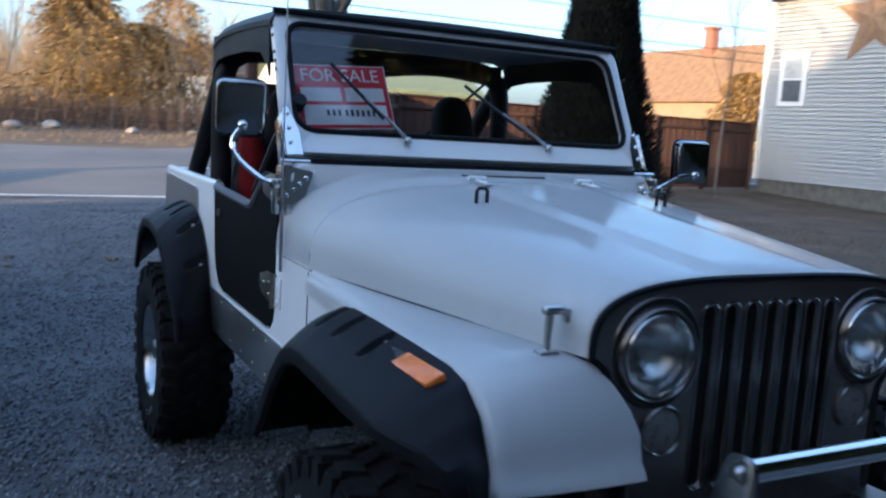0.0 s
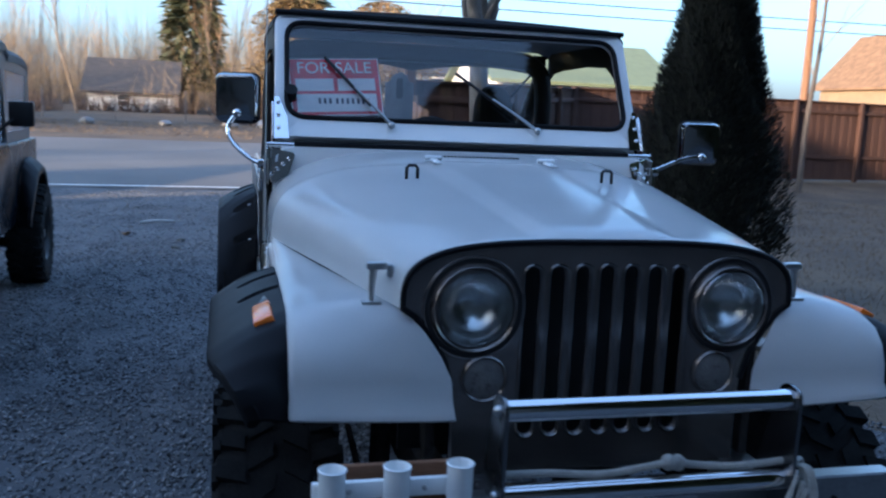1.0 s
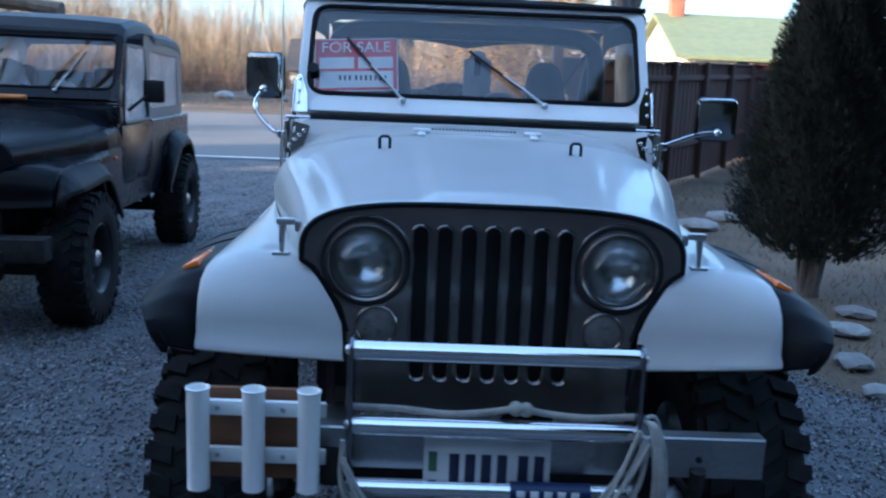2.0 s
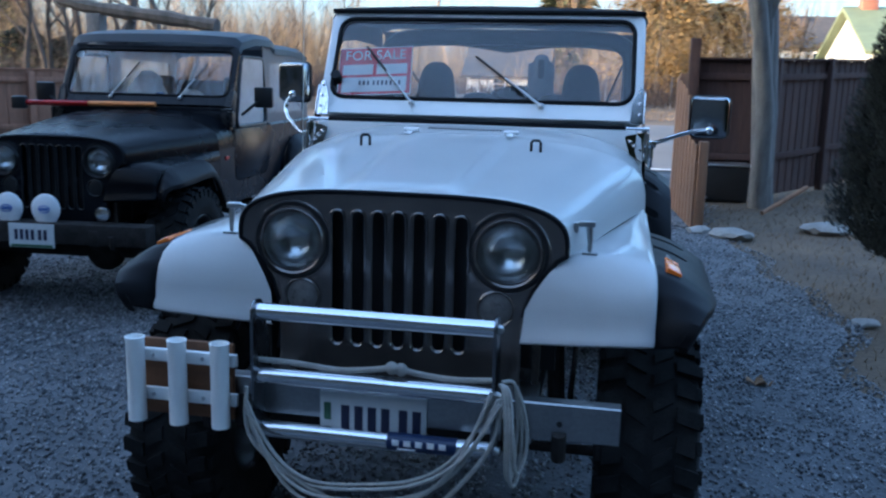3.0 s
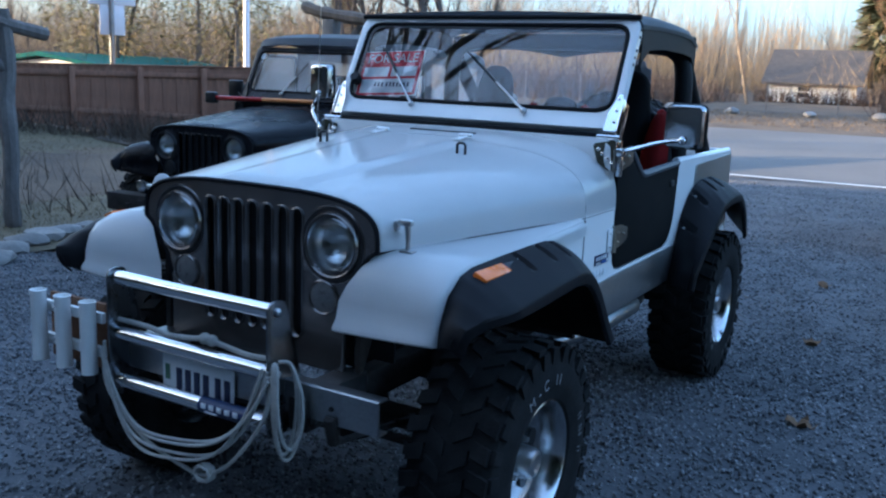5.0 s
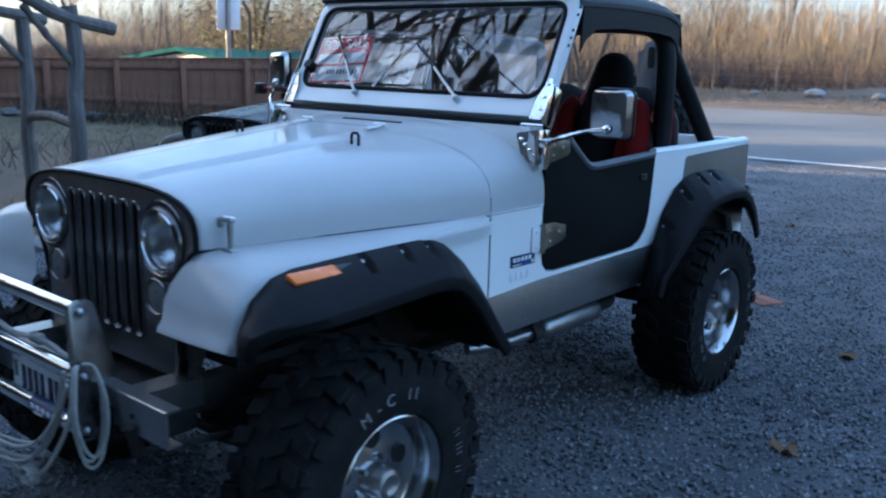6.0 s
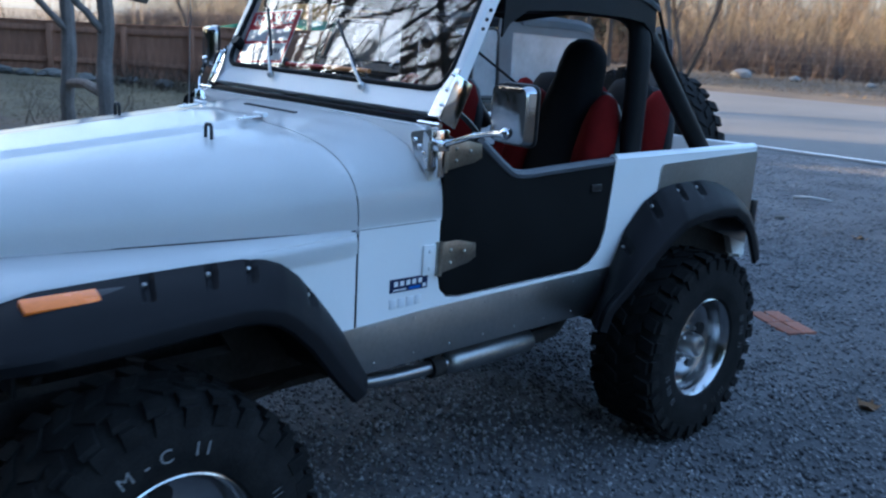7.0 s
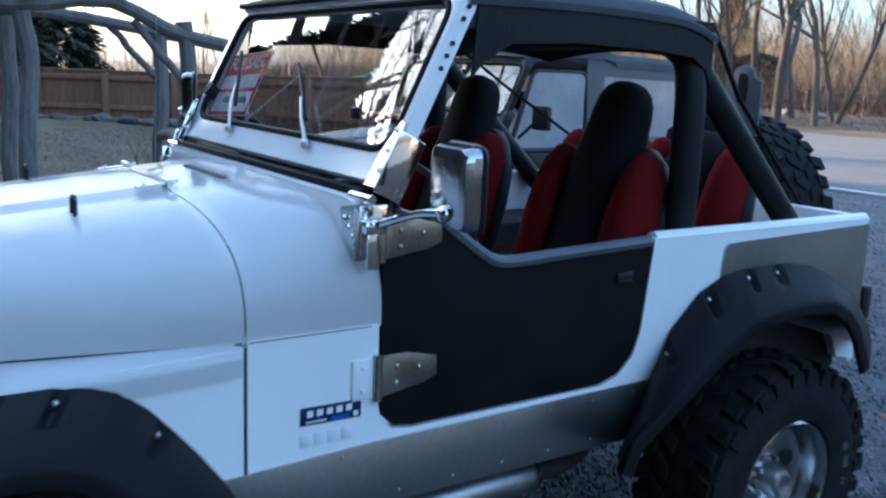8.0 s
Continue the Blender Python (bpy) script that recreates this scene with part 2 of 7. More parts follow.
# ---- mesh helpers ----
def part(name, bm, material, parent=None, label="", sharp=35):
    me = bpy.data.meshes.new(name)
    bmesh.ops.recalc_face_normals(bm, faces=bm.faces)
    bm.to_mesh(me)
    bm.free()
    me.shade_smooth()
    me.set_sharp_from_angle(angle=radians(sharp))
    me.materials.append(material)
    ob = new(name, me)
    ob.parent = parent
    if label:
        tagged(ob, label)
    return ob


def root(name, x=0, y=0, z=0, rz=0):
    ob = new(name)
    ob.empty_display_size = 0.2
    ob.matrix_world = pose(x, y, z, 0, 0, rz)
    return ob


def np_part(name, V, F, material, parent=None, label=""):
    me = bpy.data.meshes.new(name)
    V, F = np.asarray(V, float), np.asarray(F, int)
    k = F.shape[1]
    me.vertices.add(len(V))
    me.vertices.foreach_set("co", V.ravel())
    me.loops.add(F.size)
    me.loops.foreach_set("vertex_index", F.ravel())
    me.polygons.add(len(F))
    me.polygons.foreach_set("loop_start", np.arange(0, F.size, k))
    me.update(calc_edges=True)
    me.validate()
    me.materials.append(material)
    ob = new(name, me)
    ob.parent = parent
    if label:
        tagged(ob, label)
    return ob


def box(bm, c, s, rot=None, bev=0.0, seg=2):
    m = Matrix.Translation(c) @ (rot or Matrix()) @ Matrix.Diagonal((*s, 1))
    r = bmesh.ops.create_cube(bm, size=1, matrix=m)
    if bev:
        es = list({e for v in r["verts"] for e in v.link_edges})
        bmesh.ops.bevel(bm, geom=es, offset=bev, segments=seg, profile=0.5, affect="EDGES")
    return bm


def B():
    return bmesh.new()


def loft(bm, rings, closed=True, cap=True):
    vs = [[bm.verts.new(p) for p in ring] for ring in rings]
    n = len(vs[0])
    for a, b in zip(vs, vs[1:]):
        for i in range(n if closed else n - 1):
            j = (i + 1) % n
            bm.faces.new((a[i], a[j], b[j], b[i]))
    if cap and closed:
        bm.faces.new(vs[0][::-1])
        bm.faces.new(vs[-1])
    return vs


def prism(bm, pts, axis, a, b, bev=0.0):
    def put(p, t):
        return {"x": (t, p[0], p[1]), "y": (p[0], t, p[1]), "z": (p[0], p[1], t)}[axis]
    vs = loft(bm, [[put(p, a) for p in pts], [put(p, b) for p in pts]])
    if bev:
        es = [e for ring in vs for v in ring for e in v.link_edges if all(w in ring for w in e.verts)]
        bmesh.ops.bevel(bm, geom=list(set(es)), offset=bev, segments=2, profile=0.5, affect="EDGES")
    return bm


def tube(bm, pts, r, seg=10, closed=False, cap=True):
    pts = [Vector(p) for p in pts]
    n = len(pts)
    rr = r if hasattr(r, "__len__") else [r] * n
    rings, up = [], None
    for i, p in enumerate(pts):
        a = pts[i - 1] if (i or closed) else p
        b = pts[(i + 1) % n] if (i < n - 1 or closed) else p
        d = (b - a).normalized()
        if up is None:
            up = d.orthogonal().normalized()
        up = (up - d * up.dot(d)).normalized()
        side = d.cross(up)
        rings.append([p + (up * math.cos(t) + side * math.sin(t)) * rr[i] for t in [2 * math.pi * k / seg for k in range(seg)]])
    if closed:
        rings.append(rings[0])
        vs = [[bm.verts.new(p) for p in ring] for ring in rings[:-1]]
        vs.append(vs[0])
        for a, b in zip(vs, vs[1:]):
            for i in range(seg):
                j = (i + 1) % seg
                bm.faces.new((a[i], a[j], b[j], b[i]))
    else:
        loft(bm, rings, True, cap)
    return bm


def revolve(bm, prof, c, axis="x", seg=40, closed=False):
    """prof: (along axis, radius) pairs, turned round the axis through c."""
    rings = []
    for k in range(seg):
        t = 2 * math.pi * k / seg
        ring = []
        for a, r in prof:
            u, v = r * math.cos(t), r * math.sin(t)
            off = {"x": (a, u, v), "y": (u, a, v), "z": (u, v, a)}[axis]
            ring.append(Vector(c) + Vector(off))
        rings.append(ring)
    vs = [[bm.verts.new(p) for p in ring] for ring in rings]
    n = len(prof)
    for k in range(seg):
        a, b = vs[k], vs[(k + 1) % seg]
        for i in range(n if closed else n - 1):
            j = (i + 1) % n
            bm.faces.new((a[i], a[j], b[j], b[i]))
    bmesh.ops.remove_doubles(bm, verts=bm.verts, dist=1e-5)
    return bm


def rounded(pts, rad, n=6):
    """A polygon with its corners rounded; rad is one radius or one for each corner."""
    out, m = [], len(pts)
    for i, p in enumerate(pts):
        r = rad[i] if hasattr(rad, "__len__") else rad
        p = Vector(p)
        if r <= 0:
            out.append(tuple(p))
            continue
        a, b = Vector(pts[i - 1]) - p, Vector(pts[(i + 1) % m]) - p
        ang = a.angle(b)
        d = min(r / math.tan(ang / 2), a.length * 0.49, b.length * 0.49)
        pa, pb = p + a.normalized() * d, p + b.normalized() * d
        for k in range(n + 1):
            t = k / n
            out.append(tuple(pa * (1 - t) ** 2 + p * 2 * t * (1 - t) + pb * t ** 2))
    return out


def smooth_line(pts, n):
    """n points along a Catmull-Rom curve through pts."""
    P = [Vector(p) for p in pts]
    out, m = [], len(P) - 1
    for k in range(n):
        t = k / (n - 1) * m
        i = min(int(t), m - 1)
        f = t - i
        a, b, c, d = P[max(i - 1, 0)], P[i], P[i + 1], P[min(i + 2, m)]
        out.append(0.5 * (2 * b + (c - a) * f + (2 * a - 5 * b + 4 * c - d) * f * f + (3 * b - a - 3 * c + d) * f ** 3))
    return out


def lerp_line(pts, n):
    """n points evenly along the polyline pts."""
    P = np.array(pts, float)
    s = np.r_[0, np.cumsum(np.linalg.norm(np.diff(P, axis=0), axis=1))]
    q = np.linspace(0, s[-1], n)
    return [Vector(v) for v in np.stack([np.interp(q, s, P[:, k]) for k in range(P.shape[1])], 1)]


def lettering(name, text, size, m, material, parent, label="", depth=0.0005):
    cu = bpy.data.curves.new(name, "FONT")
    cu.body, cu.size, cu.extrude, cu.align_x, cu.align_y = text, size, depth, "CENTER", "CENTER"
    tmp = new(name + "_tmp", cu)
    me = bpy.data.meshes.new_from_object(tmp.evaluated_get(bpy.context.evaluated_depsgraph_get()))
    bpy.data.objects.remove(tmp)
    me.materials.clear()
    me.materials.append(material)
    ob = new(name, me)
    ob.parent, ob.matrix_local = parent, m
    if label:
        tagged(ob, label)
    return ob

# ---- the two vehicles ----
HW = 0.728                      # half width of the tub


def hood_w(y):
    return 0.492 + (HW - 0.492) * min(1, (y - 1.10) / 1.0) if y > 1.1 else 0.492


def hood_bottom(y):
    return 1.054 + 0.009 * (y - 1.10)


def hood_section(y, n=81, drop=0.0):
    w, zb = hood_w(y), hood_bottom(min(y, 2.11))
    zt = 1.212 + 0.105 * (y - 1.10)
    e = 3.5 - 0.3 * min(1.0, (y - 1.1) / 1.0)
    ring = []
    for k in range(n):
        t = math.pi * k / (n - 1)
        c, s = math.cos(t), math.sin(t)
        x = w * math.copysign(abs(c) ** (2 / e), c)
        z = zb + (zt - zb) * abs(s) ** (2 / e)
        edge = 0.158 + 0.05 * (y - 1.1)
        q = min(1, max(0, (edge + 0.012 - abs(x)) / 0.018))
        if 1.1 <= y <= 2.11:
            z += 0.010 * q * q * (3 - 2 * q) * min(1.0, max(0.0, (y - 1.112) / 0.05))
        ring.append((x, y, z - drop))
    return ring


def build_hood(car, m):
    bm = B()
    ys = [1.108, 1.110, 1.116, 1.130] + list(np.linspace(1.15, 2.106, 30))
    rings = [hood_section(y) for y in ys]
    for i, k in enumerate((0.972, 0.988, 0.997)):
        rings[i] = [(x * (1 - (1 - k) * 0.5), y, 1.05 + (z - 1.05) * (1 - (1 - k) * 1.6)) for x, y, z in rings[i]]
    loft(bm, rings, closed=False)
    bmesh.ops.solidify(bm, geom=bm.faces[:], thickness=0.006)
    return part("hood", bm, m, car, sharp=40)


def build_cowl(car, m):
    bm = B()
    rings = [hood_section(y) for y in np.linspace(2.1095, 2.43, 10)]
    loft(bm, rings, closed=False)
    last = [bm.verts.new((x, 2.432, z)) for x, y, z in rings[-1]]
    bm.faces.new(last)
    bmesh.ops.solidify(bm, geom=bm.faces[:], thickness=0.006)
    ob = part("cowl", bm, m, car, sharp=40)
    bm = B()
    half = [(0.714, 1.13), (0.712, 1.25), (0.704, 1.315), (0.68, 1.343), (0.64, 1.348)]
    prism(bm, [(-x, z) for x, z in half] + half[::-1], "y", 2.377, 2.43, 0.004)
    part("cowl_panel", bm, m, car)
    return ob


FEND_OUT = [(1.026, 0.829), (1.011, 0.838), (1.013, 0.851), (1.029, 0.868), (1.033, 0.91), (1.05, 0.96), (1.085, 1.0),
            (1.14, 1.024), (1.22, 1.032), (1.4, 1.035), (1.6, 1.037), (1.80, 1.04), (2.0, 1.045), (2.10, 1.05)]
FEND_IN = [(0.368, 1.058, 0.803), (0.370, 1.042, 0.812), (0.372, 1.044, 0.826), (0.373, 1.059, 0.846), (0.378, 1.064, 0.90),
           (0.402, 1.072, 0.95), (0.436, 1.088, 1.0), (0.470, 1.112, 1.040), (0.500, 1.20, 1.053), (0.556, 1.4, 1.0545),
           (0.606, 1.6, 1.056), (0.655, 1.80, 1.058), (0.70, 2.0, 1.060), (0.722, 2.10, 1.061)]


def build_fender(car, m, s):
    bm = B()
    rows = []
    for (yo, zo), (xi, yi, zi) in zip(FEND_OUT, FEND_IN):
        front = max(0, min(1, (1.02 - zo) / 0.06)) if yo < 1.2 else 0
        row = []
        for k in range(13):
            v = k / 12
            bulge = math.sin(math.pi * v) ** 0.7
            x = xi + (0.728 - xi) * v
            y = yi + (yo - yi) * v ** 1.6 - 0.012 * bulge * front
            z = zi + (zo - zi) * v + 0.012 * bulge * (1 - front)
            row.append((x * s, y, z))
        for dx, d in ((0.736, 0.006), (0.739, 0.018), (0.739, 0.05)):
            row.append((dx * s, yo + d * front, zo - d * (1 - front)))
        rows.append(row)
    loft(bm, rows, closed=False)
    bmesh.ops.solidify(bm, geom=bm.faces[:], thickness=0.004)
    fender = part("fender", bm, m, car, sharp=50)
    bm = B()
    prism(bm, [(1.66, 1.035), (2.104, 1.056), (2.104, 0.772), (2.00, 0.772), (1.90, 0.90)], "x", s * (HW - 0.02), s * HW)
    part("side_panel", bm, m, fender)
    # black tube stands in for the dark open seam between hood and fender
    bm = B()
    tube(bm, [(s * (x + 0.003), y, z + 0.002) for x, y, z in FEND_IN[7:]], 0.0035, 6)
    part("hood_seal", bm, BLACK, fender)
    return fender


def inner_fender(car, s):
    bm = B()
    prism(bm, [(1.12, 0.62), (1.12, 1.02), (2.08, 1.03), (2.08, 0.62), (1.9, 0.62), (1.8, 0.8), (1.45, 0.93), (1.2, 0.8)], "x", s * 0.42, s * 0.40)
    part("inner_fender", bm, DARK, car)


GRILLE_OUT = [(0.362, 0.66), (0.362, 0.80), (0.366, 0.87), (0.384, 0.932), (0.420, 0.99), (0.456, 1.036)]
GRILLE_OUT = GRILLE_OUT + [(x * 0.982, 1.05 + (z - 1.05) * 0.95) for x, y, z in hood_section(1.1)] + [(-x, z) for x, z in GRILLE_OUT[::-1]]
GF = 1.112                      # middle of the grille panel


def build_grille(car, m, trim, slot_x=0.0615, lens=True):
    """The stamped panel with seven slots cut through it."""
    cu = bpy.data.curves.new("grille_outline", "CURVE")
    cu.dimensions, cu.fill_mode, cu.extrude, cu.bevel_depth, cu.bevel_resolution = "2D", "BOTH", 0.004, 0.006, 3

    def loop(pts):
        sp = cu.splines.new("POLY")
        sp.points.add(len(pts) - 1)
        for p, q in zip(sp.points, pts):
            p.co = (q[0], q[1], 0, 1)
        sp.use_cyclic_u = True
    loop(GRILLE_OUT)
    for k in range(-3, 4):
        w, top = 0.0225, 1.132 - 0.001 * abs(k)
        c = k * slot_x
        pts = [(c + w * math.cos(t), top + w * math.sin(t)) for t in np.linspace(0, math.pi, 9)]
        pts += [(c + w * math.cos(t), 0.765 + w * math.sin(t)) for t in np.linspace(math.pi, 2 * math.pi, 9)]
        loop(pts)
    for s in (-1, 1):
        loop([(s * 0.322 + 0.096 * math.cos(t), 1.053 + 0.096 * math.sin(t)) for t in np.linspace(0, 2 * math.pi, 37)[:-1]])
    tmp = new("grille_tmp", cu)
    me = bpy.data.meshes.new_from_object(tmp.evaluated_get(bpy.context.evaluated_depsgraph_get()))
    bpy.data.objects.remove(tmp)
    me.materials.clear()
    me.materials.append(m)
    grille = new("grille", me)
    grille.parent, grille.matrix_local = car, pose(0, GF, 0, 90, 0, 0)
    def local(name, bm, mm, lab=""):
        ob = part(name, bm, mm, grille, lab)
        ob.matrix_local = pose(0, GF, 0, 90, 0, 0).inverted()
        return ob
    # the rolled edge round each slot
    for k in range(7):
        bm = B()
        c, w, top = (k - 3) * slot_x, 0.0235, 1.132 - 0.001 * abs(k - 3)
        loop_ = [(c + w * math.cos(t), GF - 0.0105, top + w * math.sin(t)) for t in np.linspace(0, math.pi, 9)]
        loop_ += [(c + w * math.cos(t), GF - 0.0105, 0.765 + w * math.sin(t)) for t in np.linspace(math.pi, 2 * math.pi, 9)]
        tube(bm, loop_, 0.004, 8, closed=True)
        local("slot_edge", bm, SLOTEDGE if lens else trim)
    bm = B()
    ring = [(x * 1.008, GF - 0.010, 1.0 + (z - 1.0) * 1.012) for x, z in GRILLE_OUT if z > 0.80]
    tube(bm, ring, 0.0075, 6)
    local("grille_seal", bm, BLACK)
    bm = B()
    box(bm, (0, 1.18, 0.93), (0.62, 0.012, 0.5))
    box(bm, (0, 1.25, 0.90), (0.92, 0.01, 0.46))
    local("radiator", bm, GLOSSBLACK)
    for s in (-1, 1):
        c = (s * 0.322, GF, 1.053)
        bm = B()
        revolve(bm, [(0.03, 0.086), (0.0, 0.088), (-0.022, 0.092), (-0.026, 0.097), (-0.018, 0.103), (0.0, 0.106), (0.01, 0.104)], c, "y", 40)
        light = part("headlight", bm, trim, car, "round sealed-beam headlight in a metal bezel")
        bm = B()
        revolve(bm, [(0.002, 0.086), (0.012, 0.084), (0.04, 0.066), (0.06, 0.03), (0.064, 0.0)], c, "y", 32)
        ob = part("reflector", bm, LAMPBOWL, light)
        bm = B()
        prof = [(0.002, 0.0845), (-0.006, 0.083), (-0.016, 0.068), (-0.024, 0.04), (-0.027, 0.0), (-0.023, 0.0), (-0.02, 0.04), (-0.012, 0.068), (-0.002, 0.083)]
        revolve(bm, prof, c, "y", 32)
        ob = part("lens", bm, LENSGLASS, light)
        ob.visible_shadow = False
        bm = B()
        revolve(bm, [(0.0, 0.094), (-0.012, 0.0925), (-0.02, 0.089), (-0.024, 0.0855), (-0.018, 0.083), (0.0, 0.084)], c, "y", 40)
        part("retaining_ring", bm, CHROME if lens else GLOSSBLACK, light)
        bm = B()
        revolve(bm, [(-0.006, 0.104), (-0.0108, 0.106), (-0.0115, 0.110), (-0.0108, 0.1145), (-0.006, 0.116)], c, "y", 40)
        part("pressed_ring", bm, GLOSSBLACK, light)
        bm = B()
        tube(bm, [(c[0] + 0.1185 * math.cos(t), GF - 0.0095, c[2] + 0.1185 * math.sin(t)) for t in np.linspace(0, 2 * math.pi, 41)[:-1]], 0.004, 6, closed=True)
        part("outer_bead", bm, m, light)
        c2 = (s * 0.292, GF - 0.011, 0.888)
        bm = B()
        revolve(bm, [(0.01, 0.057), (-0.006, 0.056), (-0.01, 0.052), (-0.006, 0.048), (0.0, 0.047)], c2, "y", 32)
        lamp = part("parking_lamp", bm, trim, car)
        bm = B()
        revolve(bm, [(0.004, 0.048), (-0.004, 0.047), (-0.010, 0.03), (-0.012, 0.0)], c2, "y", 28)
        part("lamp_lens", bm, LAMPLENS if lens else GLOSSBLACK, lamp)
    return grille


def tread_block(bm, ang, x0, x1, r, w, h, cx, skew):
    """One lug of the tread, from x0 to x1 across the tyre."""
    pts = []
    for rr in (r - 0.006, r + h):
        for x, da in ((x0, -w), (x1, -w), (x1, w), (x0, w)):
            a = ang + (da + skew * (x - cx)) / r
            k = 0.94 if rr > r else 1.0
            a2 = ang + (da * k + skew * (x - cx)) / r
            pts.append(bm.verts.new((x, rr * math.cos(a2), rr * math.sin(a2))))
    a, b = pts[:4], pts[4:]
    bm.faces.new(b)
    for i in range(4):
        j = (i + 1) % 4
        bm.faces.new((a[i], a[j], b[j], b[i]))


TYRE_MESH = {}


def build_wheel(car, x, y, R=0.405, W=0.31, spoke=True, axis_y=False, rim=None, name="wheel", dz=0.0):
    """A wheel about the origin with its outer side towards +x, then set on the vehicle."""
    key = (R, W, spoke)
    rimm = rim or RIMALU
    m = pose(x, y, R - 0.004 + dz, 0, 0, 0 if x > 0 else 180)
    if axis_y:
        m = pose(x, y, axis_y, 0, 0, 90)
    h = W / 2
    bm = B()
    lip = 0.208
    prof = [(h - 0.035, lip + 0.006), (h - 0.022, lip + 0.008), (h - 0.018, lip), (h - 0.03, lip - 0.012), (h - 0.05, lip - 0.022), (h - 0.10, lip - 0.03),
            (h - 0.115, 0.15), (h - 0.11, 0.10), (h - 0.10, 0.075), (h - 0.10, 0.0)]
    revolve(bm, prof, (0, 0, 0), "x", 48)
    revolve(bm, [(-h + 0.02, lip), (-h + 0.05, lip - 0.02), (h - 0.10, lip - 0.028)], (0, 0, 0), "x", 48)
    wheel = part(name, bm, rimm, car)
    wheel.matrix_local = m
    key_t = ("tyre", R, W)
    if key_t not in TYRE_MESH:
        bm = B()
        side = [(h - 0.03, lip - 0.004), (h - 0.012, lip + 0.012), (h - 0.002, lip + 0.05), (h, R - 0.13), (h - 0.004, R - 0.075), (h - 0.016, R - 0.035), (h - 0.045, R - 0.016), (h * 0.4, R - 0.012)]
        prof = side + [(-a, r) for a, r in side[::-1]]
        revolve(bm, prof, (0, 0, 0), "x", 72)
        N = 30
        for k in range(N):
            a = 2 * math.pi * k / N
            d = 2 * math.pi / N
            for s in (-1, 1):
                o = 0 if s > 0 else d / 2
                j = 0.012 if k % 2 else 0.0
                tread_block(bm, a + o, s * (h * 0.50), s * (h - 0.012 - j), R - 0.015, 0.024, 0.013, s * h * 0.7, 0.25 * s)
                tread_block(bm, a + o + d * 0.5, s * 0.012, s * h * 0.44, R - 0.014, 0.021, 0.012, s * h * 0.2, -0.6 * s)
                # shoulder lug running down the sidewall
                c, t = math.cos(a + o), math.sin(a + o)
                mm = Matrix.Rotation(a + o, 4, "X")
                box(bm, mm @ Vector((s * (h - 0.009 - j * 0.3), R - 0.043, 0)), (0.016, 0.05, 0.04), mm)
        TYRE_MESH[key_t] = part("tyre", bm, RUBBER, wheel, "knobbly black mud-terrain tyre", 30).data
    else:
        ob = new("tyre", TYRE_MESH[key_t])
        tagged(ob, "knobbly black mud-terrain tyre")
        ob.parent = wheel
    if spoke:
        # five window openings, seen as dark recesses between broad spokes
        for k in range(5):
            bm = B()
            a = 2 * math.pi * k / 5 + 0.3
            c = Vector((h - 0.112, 0.122 * math.cos(a), 0.122 * math.sin(a)))
            mm = Matrix.Translation(c) @ Matrix.Rotation(a, 4, "X") @ Matrix.Rotation(radians(90), 4, "Y")
            bmesh.ops.create_cone(bm, cap_ends=True, segments=20, radius1=0.029, radius2=0.029, depth=0.016, matrix=mm)
            part("rim_hole", bm, GLOSSBLACK, wheel)
        bm = B()
        revolve(bm, [(h - 0.10, 0.052), (h - 0.05, 0.05), (h - 0.035, 0.043), (h - 0.03, 0.03), (h - 0.045, 0.0)], (0, 0, 0), "x", 28)
        for k in range(5):
            a = 2 * math.pi * k / 5
            c = Vector((h - 0.09, 0.068 * math.cos(a), 0.068 * math.sin(a)))
            bmesh.ops.create_cone(bm, cap_ends=True, segments=8, radius1=0.011, radius2=0.009, depth=0.03,
                                  matrix=Matrix.Translation(c) @ Matrix.Rotation(radians(90), 4, "Y"))
        part("hub_cap", bm, STEEL if rim is None else rim, wheel)
    else:
        bm = B()
        for k in range(8):
            a = 2 * math.pi * k / 8
            c = Vector((h - 0.106, 0.145 * math.cos(a), 0.145 * math.sin(a)))
            mm = Matrix.Translation(c) @ Matrix.Rotation(a, 4, "X") @ Matrix.Rotation(radians(90), 4, "Y")
            bmesh.ops.create_cone(bm, cap_ends=True, segments=14, radius1=0.018, radius2=0.018, depth=0.016, matrix=mm)
        part("rim_hole", bm, DARK, wheel)
        bm = B()
        revolve(bm, [(h - 0.10, 0.055), (h - 0.04, 0.05), (h - 0.03, 0.03), (h - 0.03, 0.0)], (0, 0, 0), "x", 24)
        part("hub_cap", bm, STEEL, wheel)
    return wheel


def sidewall_letters(wheel, W, words=True):
    """Worn white characters round the sidewall, with plain strokes where they cannot be made out."""
    for text, deg in (("M", 118), ("-", 107), ("C", 97), ("I", 81), ("I", 75)) if words else ():
        a = radians(deg)
        c = Vector((W / 2 + 0.0015, 0.281 * math.cos(a), 0.281 * math.sin(a)))
        up, right = Vector((0, math.cos(a), math.sin(a))), Vector((0, math.sin(a), -math.cos(a)))
        m = Matrix((right, up, Vector((1, 0, 0)))).transposed().to_4x4()
        lettering("sidewall_letter", text, 0.050, Matrix.Translation(c) @ m, WORNWHITE, wheel)
    for a0, kind in ((20, 2), (8, 3), (-6, 2), (-52, 3), (-64, 2), (-78, 2), (196, 2), (208, 3), (222, 2)):
        bm = B()
        for j in range(kind):
            a = radians(a0 + (j - kind / 2) * 3.2)
            tube(bm, [(W / 2 + 0.001, r * math.cos(a), r * math.sin(a)) for r in (0.268, 0.295)], 0.0010, 5)
        part("sidewall_mark", bm, WORNWHITE, wheel)


